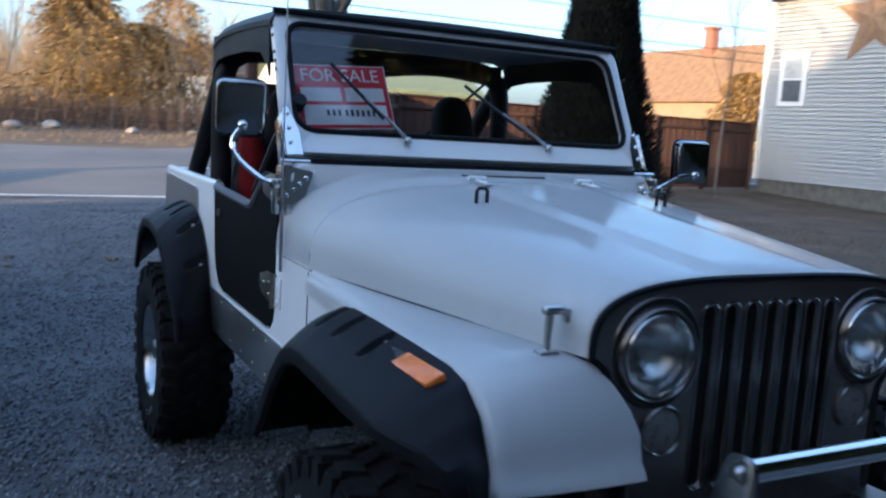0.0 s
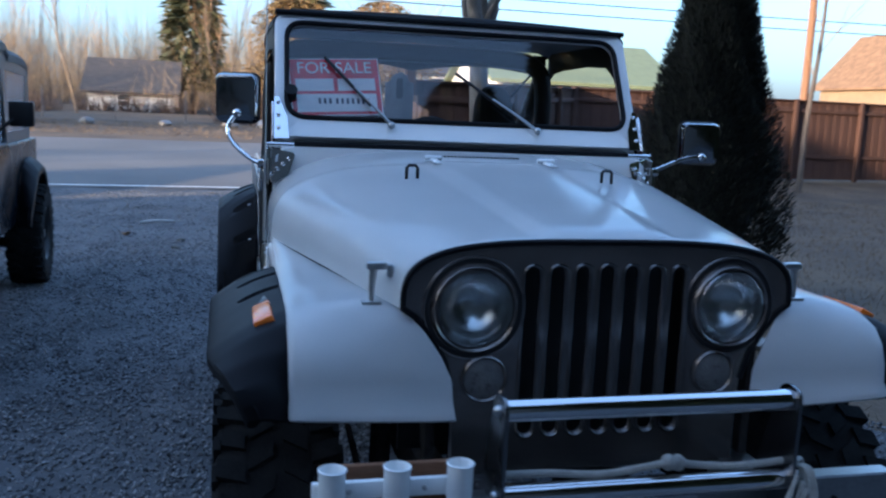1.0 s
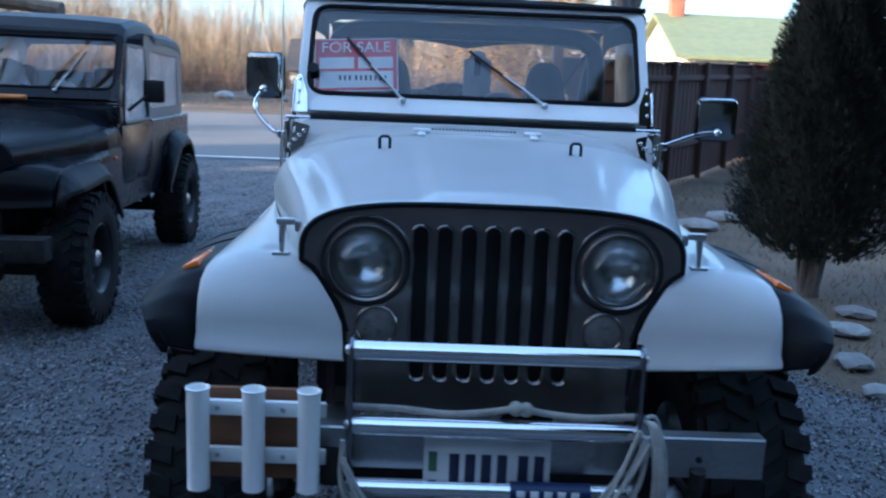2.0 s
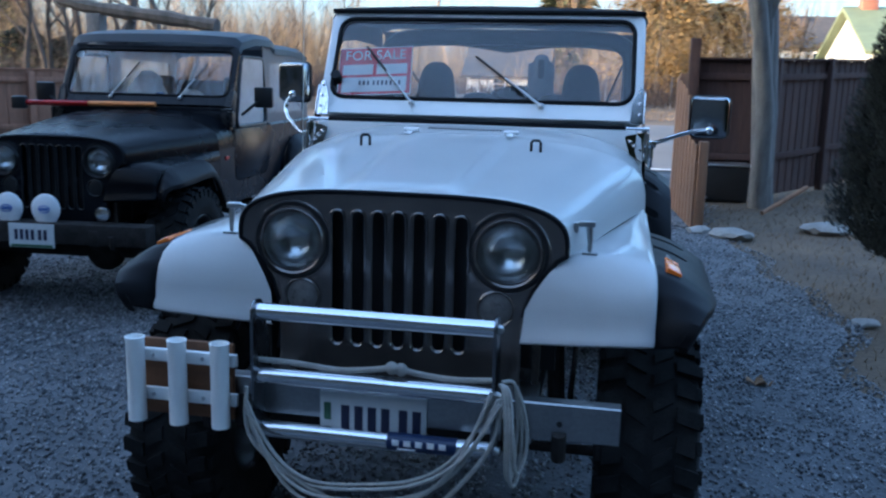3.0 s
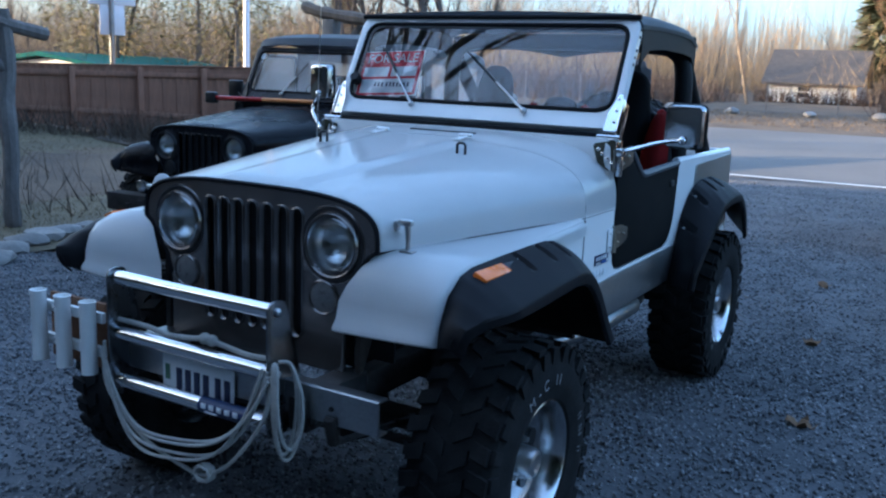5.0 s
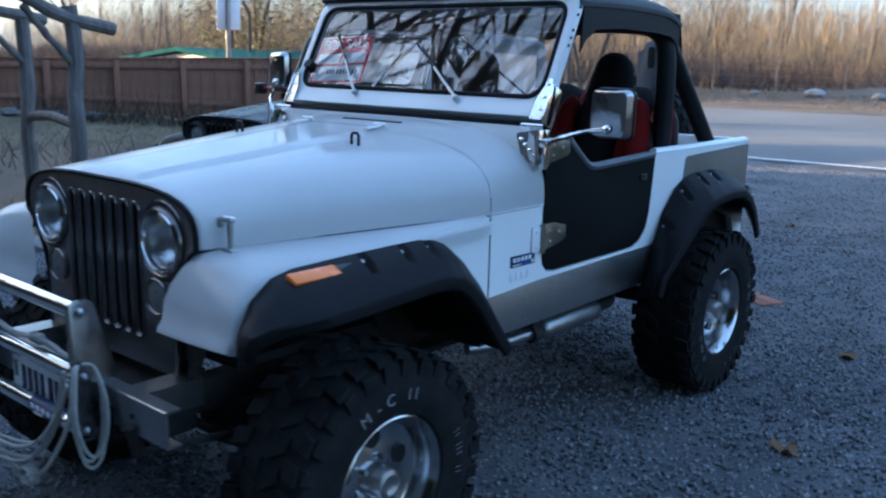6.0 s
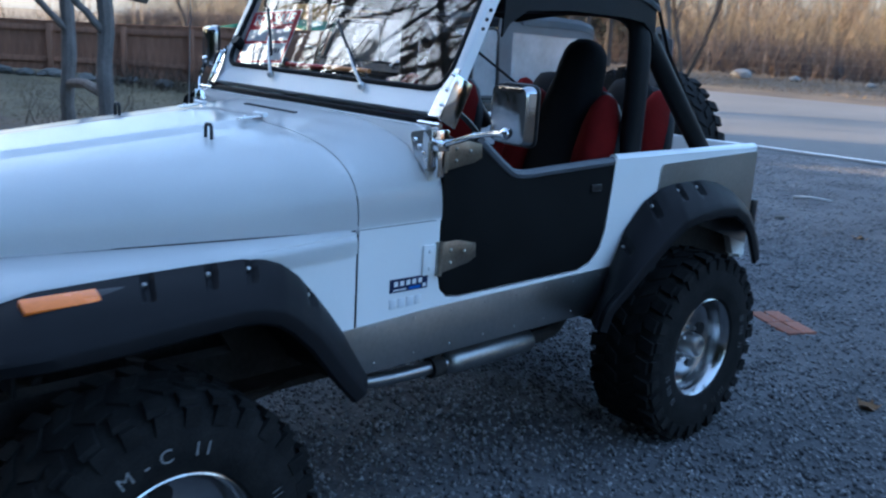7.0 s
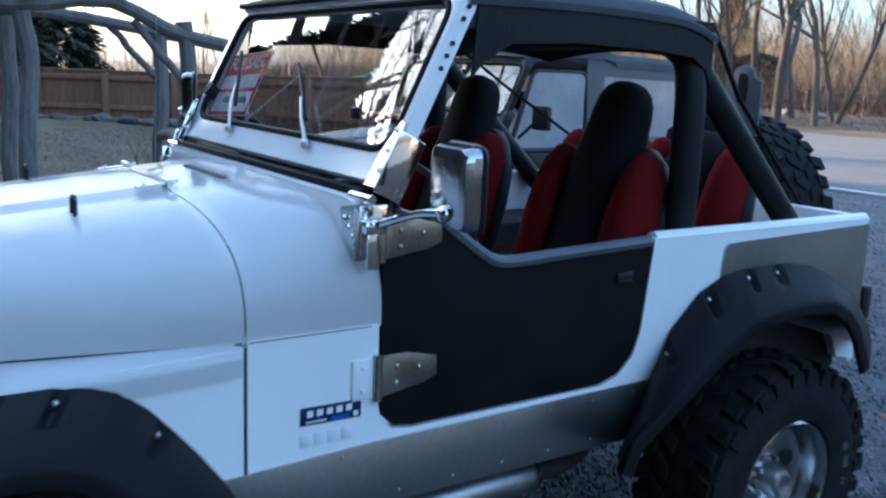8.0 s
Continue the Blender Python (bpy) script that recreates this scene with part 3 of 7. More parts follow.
F_BODY = [(1.040, 0.825), (1.045, 0.88), (1.085, 0.965), (1.15, 1.012), (1.22, 1.026), (1.40, 1.031), (1.60, 1.034), (1.735, 1.033), (1.80, 1.024), (1.85, 1.005), (1.905, 0.962),
          (1.96, 0.90), (2.005, 0.845), (2.058, 0.773), (2.10, 0.70), (2.13, 0.645)]
F_RIM = [(1.000, 0.845), (0.990, 0.88), (1.000, 0.908), (1.06, 0.93), (1.17, 0.938), (1.35, 0.947), (1.50, 0.957), (1.64, 0.962), (1.70, 0.957), (1.755, 0.940), (1.80, 0.910),
         (1.86, 0.853), (1.91, 0.79), (1.96, 0.725), (2.02, 0.655)]
R_BODY = [(3.225, 0.60), (3.28, 0.70), (3.32, 0.80), (3.39, 0.93), (3.50, 1.03), (3.60, 1.072), (3.70, 1.085), (3.90, 1.087), (4.03, 1.066), (4.13, 1.032), (4.306, 0.94), (4.42, 0.82)]
R_RIM = [(3.06, 0.63), (3.09, 0.70), (3.25, 0.812), (3.35, 0.878), (3.445, 0.938), (3.55, 0.988), (3.66, 1.005), (3.80, 1.012), (3.93, 1.0), (4.02, 0.955), (4.085, 0.89), (4.165, 0.755)]


def build_flare(car, body, rim, s, m, pockets=(), shift=0.0, width=0.905, taper=0.0):
    n = 110
    a = lerp_line([(y + shift, z) for y, z in body], n)
    b = lerp_line([(y + shift, z) for y, z in rim], n)
    mid = Vector((sum(p[0] for p in b) / n, 0.42))
    L = [i / (n - 1) for i in range(n)]
    rows = []
    for i in range(n):
        row = []
        wd = width - taper * (1 - min(1, i / (0.22 * n))) ** 1.5
        dent = sum(max(0, 1 - abs(L[i] - q) / 0.012) ** 0.35 for q in pockets)
        for k in range(9):
            v = k / 8
            p = a[i].lerp(b[i], v)
            out = (p - mid).normalized()
            hump = 0.014 * math.sin(math.pi * v)
            d = hump - (0.022 * min(1, dent) if 0.12 < v < 0.62 else 0)
            x = 0.736 + (wd - 0.736) * v
            row.append((s * (x - (0.006 * dent if 0.12 < v < 0.62 else 0)), p[0] + out[0] * d, p[1] + out[1] * d))
        tow = (mid - b[i]).normalized()
        for dx, d in ((0.005, 0.010), (0.004, 0.040), (-0.006, 0.048), (-0.014, 0.042), (-0.024, 0.004)):
            q = b[i] + tow * d
            row.append((s * (wd + dx), q[0], q[1]))
        q = a[i] + (mid - a[i]).normalized() * 0.012
        row.append((s * 0.73, q[0], q[1]))
        rows.append(row)
    bm = B()
    loft(bm, rows, closed=True)
    flare = part("fender_flare", bm, m, car, "black moulded plastic fender flare", 32)
    for q in pockets:
        bm = B()
        i = int(q * (n - 1))
        p = a[i].lerp(b[i], 0.2)
        bmesh.ops.create_uvsphere(bm, u_segments=8, v_segments=5, radius=0.008, matrix=Matrix.Translation((s * 0.766, p[0], p[1] - 0.004)))
        part("bolt_head", bm, STEEL, flare)
    return flare


WS0, WSU = Vector((0, 2.447, 1.372)), Vector((0, 0.447, 0.894))


def ws(u, v, d=0.0):
    """A point of the windshield plane: across, up the slope, and forward of it."""
    return Vector((u, WS0.y + WSU.y * v - 0.894 * d, WS0.z + WSU.z * v + 0.447 * d))


def build_windshield(car, m, tinted=GLASS):
    outer = rounded([(-0.705, 0.0), (0.705, 0.0), (0.700, 0.510), (-0.700, 0.510)], [0.02, 0.02, 0.06, 0.06], 8)
    inner = rounded([(-0.662, 0.082), (0.662, 0.082), (0.656, 0.472), (-0.656, 0.472)], [0.075, 0.075, 0.07, 0.07], 8)
    n = len(outer)
    bm = B()
    rings = []
    for pts, d in ((outer, -0.02), (outer, 0.014), (None, 0.02), (inner, 0.012), (inner, -0.02)):
        if pts is None:
            pts = [(a[0] * 0.985, 0.255 + (a[1] - 0.255) * 0.985) for a in outer]
        rings.append([ws(u, v, d) for u, v in pts])
    rings.append(rings[0])
    vs = [[bm.verts.new(p) for p in r] for r in rings[:-1]]
    vs.append(vs[0])
    for a, b in zip(vs, vs[1:]):
        for i in range(n):
            j = (i + 1) % n
            bm.faces.new((a[i], a[j], b[j], b[i]))
    fr = part("windshield_frame", bm, m, car, sharp=45)
    bm = B()
    pts = [ws(u, v, 0.012) for u, v in inner]
    tube(bm, pts, 0.010, 8, closed=True)
    part("gasket", bm, BLACK, fr)
    bm = B()
    loft(bm, [[ws(u, v, d) for u, v in inner] for d in (0.004, -0.001)])
    pane = part("windshield_glass", bm, tinted, fr)
    pane.visible_shadow = False
    bm = B()
    box(bm, (0.0, 2.424, 1.352), (1.30, 0.035, 0.028), bev=0.008)
    part("base_seal", bm, BLACK, fr)
    return fr


def build_wiper(car, fr, x, tip, s=1):
    bm = B()
    p0 = ws(x, 0.055, 0.03)
    bmesh.ops.create_uvsphere(bm, u_segments=12, v_segments=8, radius=0.014, matrix=Matrix.Translation(p0))
    tube(bm, [p0, ws(x + (tip[0] - x) * 0.3, 0.055 + (tip[1] - 0.055) * 0.3, 0.034), ws(x + (tip[0] - x) * 0.55, 0.055 + (tip[1] - 0.055) * 0.55, 0.026)], [0.007, 0.005, 0.004], 8)
    w = part("wiper", bm, STEEL, car, "windshield wiper with a metal arm")
    bm = B()
    a, b = (x + (tip[0] - x) * 0.3, 0.055 + (tip[1] - 0.055) * 0.3), tip
    tube(bm, [ws(*a, 0.018), ws(*b, 0.018)], 0.006, 6)
    part("wiper_blade", bm, GLOSSBLACK, w)


def build_tub(car, m, ext=0.0, door=True, ali=True):
    e = ext
    arch = [(4.36, 0.70), (4.26, 0.72), (4.17, 0.88), (4.02, 0.98), (3.82, 1.01), (3.62, 0.98), (3.48, 0.86), (3.40, 0.70), (3.34, 0.64)]
    arch = [(y + e, z) for y, z in arch]
    open_ = [(2.425, 0.885), (2.435, 0.84), (2.465, 0.81), (2.515, 0.80), (3.13, 0.80), (3.20, 0.82), (3.25, 0.87), (3.275, 0.94), (3.30, 1.19), (3.30, 1.205)]
    side = [(2.112, 0.64), (2.112, 1.07), (2.425, 1.07)] + open_ + [(4.351 + e, 1.205)] + arch
    for s in (-1, 1):
        bm = B()
        prism(bm, side, "x", s * (HW - 0.03), s * HW)
        tub = part("side_wall", bm, m, car)
        bm = B()
        tube(bm, [(s * (HW - 0.02), 3.31, 1.200), (s * (HW - 0.02), 4.345 + e, 1.200)], 0.021, 10)
        part("top_rail", bm, m, tub)
        if ali:
            bm = B()
            prism(bm, rounded([(3.585, 1.00), (3.60, 1.168), (4.350, 1.185), (4.356, 0.76), (3.9, 0.9)], [0.02, 0.03, 0.005, 0.0, 0.0], 4), "x", s * (HW + 0.001), s * (HW + 0.005))
            part("corner_guard", bm, GUARDALU, tub, "bare aluminium corner guard")
            bm = B()
            prism(bm, [(2.055, 0.772), (2.40, 0.785), (3.345, 0.792), (3.30, 0.622), (2.14, 0.622)], "x", s * (HW + 0.001), s * (HW + 0.006), 0.001)
            rp = part("rocker_guard", bm, GUARDALU, car, "bare aluminium rocker guard")
            rivet = None
            for y in np.linspace(2.18, 3.26, 8):
                for z in (0.650, 0.765):
                    if rivet is None:
                        bm = B()
                        bmesh.ops.create_uvsphere(bm, u_segments=6, v_segments=4, radius=0.004)
                        ob = part("rivet", bm, STEEL, rp)
                        rivet = ob.data
                    else:
                        ob = new("rivet", rivet)
                        ob.parent = rp
                    ob.matrix_local = pose(s * (HW + 0.006), y, z)
    bm = B()
    box(bm, (0, (2.44 + 4.35 + e) / 2, 0.71), (2 * HW - 0.07, 1.9 + e, 0.03))
    part("floor_pan", bm, m if ali else GLOSSBLACK, car)
    for s in (-1, 1):
        bm = B()
        box(bm, (s * 0.545, 3.83 + e, 0.85), (0.30, 0.98, 0.40), bev=0.03)
        part("wheel_well", bm, DARK, car)
    bm = B()
    box(bm, (0, 4.345 + e, 0.95), (2 * HW - 0.002, 0.03, 0.52), bev=0.008)
    tg = part("tailgate", bm, m, car)
    bm = B()
    box(bm, (0, 2.46, 1.17), (2 * HW - 0.07, 0.05, 0.30), bev=0.02)
    box(bm, (0, 2.445, 0.90), (2 * HW - 0.07, 0.02, 0.40))
    part("dashboard", bm, GLOSSBLACK, car)
    for s in (-1, 1):
        bm = B()
        box(bm, (s * (HW - 0.03), 4.385 + e, 0.90), (0.09, 0.05, 0.13), bev=0.012)
        tl = part("tail_lamp", bm, GLOSSBLACK, car)
        bm = B()
        box(bm, (s * (HW - 0.03), 4.412 + e, 0.90), (0.075, 0.006, 0.11))
        part("tail_lens", bm, REDLENS, tl)


DOOR = [(2.43, 0.89), (2.44, 0.845), (2.47, 0.815), (2.52, 0.806), (3.125, 0.806), (3.195, 0.826), (3.245, 0.875), (3.268, 0.94), (3.293, 1.19)]


def build_half_door(car, s):
    bm = B()
    prism(bm, DOOR + [(3.293, 1.198), (2.78, 1.182), (2.70, 1.21), (2.60, 1.285), (2.56, 1.303), (2.43, 1.303)], "x", s * (HW - 0.026), s * (HW + 0.001), 0.004)
    door = part("half_door", bm, DOORVINYL, car, "black cloth-covered half door with a dipped top edge")
    # the grey cloth colour stands in for sheen on the padded black edge
    bm = B()
    tube(bm, smooth_line([(s * (HW - 0.008), 2.585, 1.297), (s * (HW - 0.008), 2.70, 1.212), (s * (HW - 0.008), 2.775, 1.180), (s * (HW - 0.008), 2.95, 1.184), (s * (HW - 0.008), 3.285, 1.196)], 16), 0.017, 8)
    part("edge_roll", bm, TOPCLOTH, door, "padded vinyl edge roll, coloured grey for its sheen")
    bm = B()
    box(bm, (s * (HW + 0.003), 3.19, 1.105), (0.010, 0.06, 0.028), bev=0.004)
    part("door_handle", bm, GLOSSBLACK, door)
    bm = B()
    box(bm, (s * (HW + 0.008), 3.19, 1.094), (0.005, 0.045, 0.005), bev=0.002)
    part("handle_lip", bm, GLOSSBLACK, door)
    for z, h in ((1.262, 0.046), (0.942, 0.05)):
        bm = B()
        prism(bm, [(2.425, z - h), (2.425, z + h), (2.50, z + h), (2.58, z + h * 0.62), (2.583, z - h * 0.3), (2.55, z - h * 0.6)], "x", s * (HW + 0.002), s * (HW + 0.007), 0.001)
        tube(bm, [(s * (HW + 0.008), 2.42, z - h - 0.004), (s * (HW + 0.008), 2.42, z + h + 0.004)], 0.011, 10)
        for y, dz in ((2.47, 0.4), (2.53, 0.2), (2.47, -0.4)):
            bmesh.ops.create_uvsphere(bm, u_segments=8, v_segments=5, radius=0.007, matrix=Matrix.Translation((s * (HW + 0.007), y, z + dz * h)))
        hinge = part("door_hinge", bm, HINGESTEEL, door, "tarnished steel strap hinge")
        bm = B()
        box(bm, (s * (HW + 0.003), 2.383, z), (0.006, 0.052, h * 1.9), bev=0.001)
        for dz in (0.55, -0.55):
            bmesh.ops.create_uvsphere(bm, u_segments=8, v_segments=5, radius=0.006, matrix=Matrix.Translation((s * (HW + 0.006), 2.383, z + dz * h)))
        part("hinge_leaf", bm, PAINT if z < 1.1 else HINGESTEEL, hinge, "body leaf of the hinge")


def build_mirror(car, s, c, base, mids, w=0.155, h=0.165):
    bm = B()
    tube(bm, smooth_line([base] + mids + [(c[0], c[1] - 0.03, c[2] - h * 0.32)], 14), 0.0085, 8)
    bmesh.ops.create_uvsphere(bm, u_segments=12, v_segments=8, radius=0.018, matrix=Matrix.Translation((c[0], c[1] - 0.03, c[2] - h * 0.32)))
    box(bm, base, (0.04, 0.05, 0.03), bev=0.006)
    box(bm, (base[0], base[1], base[2] - 0.05), (0.02, 0.03, 0.09), bev=0.004)
    mir = part("side_mirror", bm, CHROME, car, "chrome side mirror on a bent arm")
    bm = B()
    rot = Matrix.Rotation(radians(-6 if s > 0 else -17), 4, "Z")
    pts = rounded([(-w / 2, -h / 2), (w / 2, -h / 2), (w / 2, h / 2), (-w / 2, h / 2)], 0.026, 5)
    rings = []
    for k, d in ((0.80, -0.030), (0.93, -0.026), (1.0, -0.012), (1.0, 0.012), (0.96, 0.016)):
        rings.append([Vector(c) + rot @ Vector((u * k, d, v * k)) for u, v in pts])
    loft(bm, rings)
    part("mirror_shell", bm, DARKCHROME, mir)
    bm = B()
    loft(bm, [[Vector(c) + rot @ Vector((u * 0.93, d, v * 0.93)) for u, v in pts] for d in (0.0165, 0.019)])
    part("mirror_glass", bm, MIRROR, mir)
    bm = B()
    tube(bm, [Vector(c) + rot @ Vector((u, 0.014, v)) for u, v in pts], 0.006, 6, closed=True)
    part("mirror_rim", bm, GLOSSBLACK, mir)


def build_bracket(car, s, m=CHROME):
    bm = B()
    lo = rounded([(0.635, 1.325), (0.728, 1.345), (0.735, 1.25), (0.715, 1.215), (0.66, 1.25)], 0.012, 3)
    rings = [[(s * u, y + (0.02 if u > 0.71 else 0), v) for u, v in lo] for y in (2.372, 2.366)]
    loft(bm, rings)
    up = [ws(0.655, -0.01, 0.026), ws(0.708, -0.01, 0.022), ws(0.706, 0.15, 0.022), ws(0.69, 0.155, 0.024), ws(0.66, 0.07, 0.026)]
    loft(bm, [[(s * p.x, p.y, p.z) for p in up], [(s * p.x, p.y - 0.004, p.z + 0.002) for p in up]])
    box(bm, (s * 0.712, 2.475, 1.42), (0.006, 0.075, 0.15), Matrix.Rotation(radians(-26), 4, "X"), bev=0.002)
    box(bm, (s * (HW + 0.004), 2.40, 1.285), (0.008, 0.07, 0.11), bev=0.002)
    tube(bm, [(s * 0.64, 2.395, 1.352), (s * 0.735, 2.395, 1.352)], 0.010, 10)
    for q in range(4):
        bmesh.ops.create_uvsphere(bm, u_segments=8, v_segments=5, radius=0.008, matrix=Matrix.Translation((s * (0.66 + 0.02 * q), 2.366, 1.305 - 0.018 * q)))
    for v in (0.03, 0.08, 0.13):
        p = ws(0.692, v, 0.03)
        bmesh.ops.create_uvsphere(bm, u_segments=8, v_segments=5, radius=0.007, matrix=Matrix.Translation((s * p.x, p.y, p.z)))
    part("windshield_hinge", bm, m, car, "polished steel windshield hinge bracket" if m == CHROME else "black windshield hinge bracket")


def build_seat(name, label, x, y, lean=16, w=0.46, head=True):
    seat = root(name)
    seat.matrix_local = pose(x, y, 0.725)
    seat.parent = TRUCK
    R = Matrix.Translation((0, 0.20, 0.20)) @ Matrix.Rotation(radians(-lean), 4, "X")
    k = w / 0.46

    def shell(nm, m, prof, depth, x0=0.0, dy=0.0, n=24, e=2.6):
        """A padded upright form: rings of (height, half width) with rounded cross-sections."""
        bm = B()
        rings = []
        for z, hw, d in prof:
            ring = []
            for q in range(n):
                t = 2 * math.pi * q / n
                c, s_ = math.cos(t), math.sin(t)
                ring.append(R @ Vector((x0 + hw * k * math.copysign(abs(c) ** (2 / e), c), dy + d * depth * math.copysign(abs(s_) ** (2 / e), s_), z)))
            rings.append(ring)
        loft(bm, rings)
        return part(nm, bm, m, seat, sharp=60)
    bm = B()
    box(bm, (0, -0.04, 0.14), (w, 0.50, 0.16), bev=0.06, seg=5)
    part("cushion", bm, SEATBLACK, seat, sharp=60)
    for s in (-1, 1):
        bm = B()
        box(bm, (s * (w / 2 - 0.03), -0.04, 0.165), (0.11, 0.48, 0.15), bev=0.05, seg=5)
        part("cushion_side", bm, RED, seat, sharp=60)
    shell("backrest", SEATBLACK, [(-0.02, 0.10, 0.6), (0.0, 0.14, 0.9), (0.15, 0.14, 1), (0.35, 0.125, 1), (0.44, 0.125, 1)] + ([(0.50, 0.118, 0.95), (0.56, 0.103, 0.9), (0.62, 0.096, 0.9), (0.67, 0.086, 0.85), (0.70, 0.070, 0.75), (0.722, 0.045, 0.5), (0.73, 0.015, 0.2)] if head else [(0.50, 0.11, 0.9), (0.54, 0.09, 0.7), (0.555, 0.05, 0.4)]), 0.085)
    for s in (-1, 1):
        shell("side_bolster", RED, [(-0.02, 0.03, 0.4), (0.0, 0.05, 0.85), (0.12, 0.062, 1), (0.28, 0.060, 1.05), (0.38, 0.052, 1), (0.45, 0.040, 0.85), (0.50, 0.024, 0.5), (0.515, 0.006, 0.2)], 0.092, s * 0.178 * k, -0.012)
    shell("seat_shell", VINYL, [(-0.02, 0.20, 0.6), (0.0, 0.245, 1), (0.28, 0.255, 1), (0.40, 0.235, 1), (0.50, 0.17, 1), (0.54, 0.12, 0.8), (0.55, 0.06, 0.5)], 0.04, 0.0, 0.062, e=3.5)
    return seat


def running_gear(car, wb_ext=0.0, R=0.405):
    for y in (1.455, 3.827 + wb_ext):
        bm = B()
        tube(bm, [(-0.62, y, R), (0.62, y, R)], 0.042, 12)
        bmesh.ops.create_uvsphere(bm, u_segments=14, v_segments=10, radius=0.13, matrix=Matrix.Translation((0.16 if y < 2 else 0.0, y, R)) @ Matrix.Diagonal((1, 0.9, 1, 1)))
        part("axle", bm, DARK, car)
    for s in (-1, 1):
        bm = B()
        box(bm, (s * 0.38, 2.6 + wb_ext / 2, 0.60), (0.07, 3.45 + wb_ext, 0.10), bev=0.008)
        part("chassis_rail", bm, DARK, car)
        for y in (1.455, 3.827 + wb_ext):
            bm = B()
            for q in range(4):
                ln = 0.56 - q * 0.1
                tube(bm, [(s * 0.50, y - ln, 0.52 + 0.02 - q * 0.012), (s * 0.50, y, 0.46 - q * 0.012), (s * 0.50, y + ln, 0.54 - q * 0.012)], 0.010, 6)
            tube(bm, [(s * 0.50, y - 0.56, 0.54), (s * 0.50, y - 0.58, 0.62)], 0.02, 8)
            part("leaf_spring", bm, DARK, car)
            bm = B()
            tube(bm, [(s * 0.46, y + 0.05, R), (s * 0.44, y + 0.12, 0.70)], 0.03, 10)
            part("shock_absorber", bm, DARK, car)
    bm = B()
    box(bm, (0, 2.9, 0.55), (0.6, 0.9, 0.10), bev=0.03)
    box(bm, (0, 1.9, 0.72), (0.5, 0.9, 0.4), bev=0.05)
    part("engine_block", bm, DARK, car)

# ---- white vehicle ----
TRUCK = root("off_road_car", 1.447, 0.0, 0.0, -0.75)
tagged(TRUCK, "white lifted open-top off-road car with black flares and chrome guard", "off-road car")
build_hood(TRUCK, PAINT)
build_cowl(TRUCK, PAINT)
for s in (-1, 1):
    build_fender(TRUCK, PAINT, s)
    inner_fender(TRUCK, s)
build_grille(TRUCK, GRILLE, GRILLE)
build_tub(TRUCK, PAINT)
WSF = build_windshield(TRUCK, PAINT)
build_wiper(TRUCK, WSF, -0.283, (-0.52, 0.33))
build_wiper(TRUCK, WSF, 0.283, (-0.02, 0.29))
for s in (-1, 1):
    build_half_door(TRUCK, s)
    build_bracket(TRUCK, s)
    build_flare(TRUCK, F_BODY, F_RIM, s, BLACK, (0.40, 0.52, 0.60, 0.76), taper=0.085)
    build_flare(TRUCK, R_BODY, R_RIM, s, BLACK, (0.22, 0.36, 0.48, 0.57))
build_mirror(TRUCK, 1, (0.975, 2.455, 1.41), (0.745, 2.39, 1.295), [(0.80, 2.40, 1.315), (0.89, 2.42, 1.345)])
build_mirror(TRUCK, -1, (-0.835, 2.50, 1.51), (-0.745, 2.40, 1.285), [(-0.79, 2.42, 1.30), (-0.855, 2.45, 1.36), (-0.865, 2.47, 1.41)], 0.15, 0.17)
for x in (-0.745, 0.745):
    for y in (1.475, 3.827):
        w = build_wheel(TRUCK, x, y, dz=-0.045 if y < 2 else 0.0)
        sidewall_letters(w, 0.31, y < 2)
build_wheel(TRUCK, -0.03, 4.56, axis_y=1.11, name="spare_wheel")
running_gear(TRUCK)

# amber side lamps on the front flares
for s in (-1, 1):
    bm = B()
    box(bm, (s * 0.785, 1.262, 1.007), (0.046, 0.166, 0.021), Matrix.Rotation(radians(26 * s), 4, "Y"), bev=0.005)
    lamp = part("side_lamp", bm, AMBER, TRUCK, "orange side marker lamp set in the flare")
    bm = B()
    box(bm, (s * 0.791, 1.375, 1.002), (0.056, 0.075, 0.022), Matrix.Rotation(radians(26 * s), 4, "Y"), bev=0.008)
    part("lamp_pocket", bm, GLOSSBLACK, lamp)

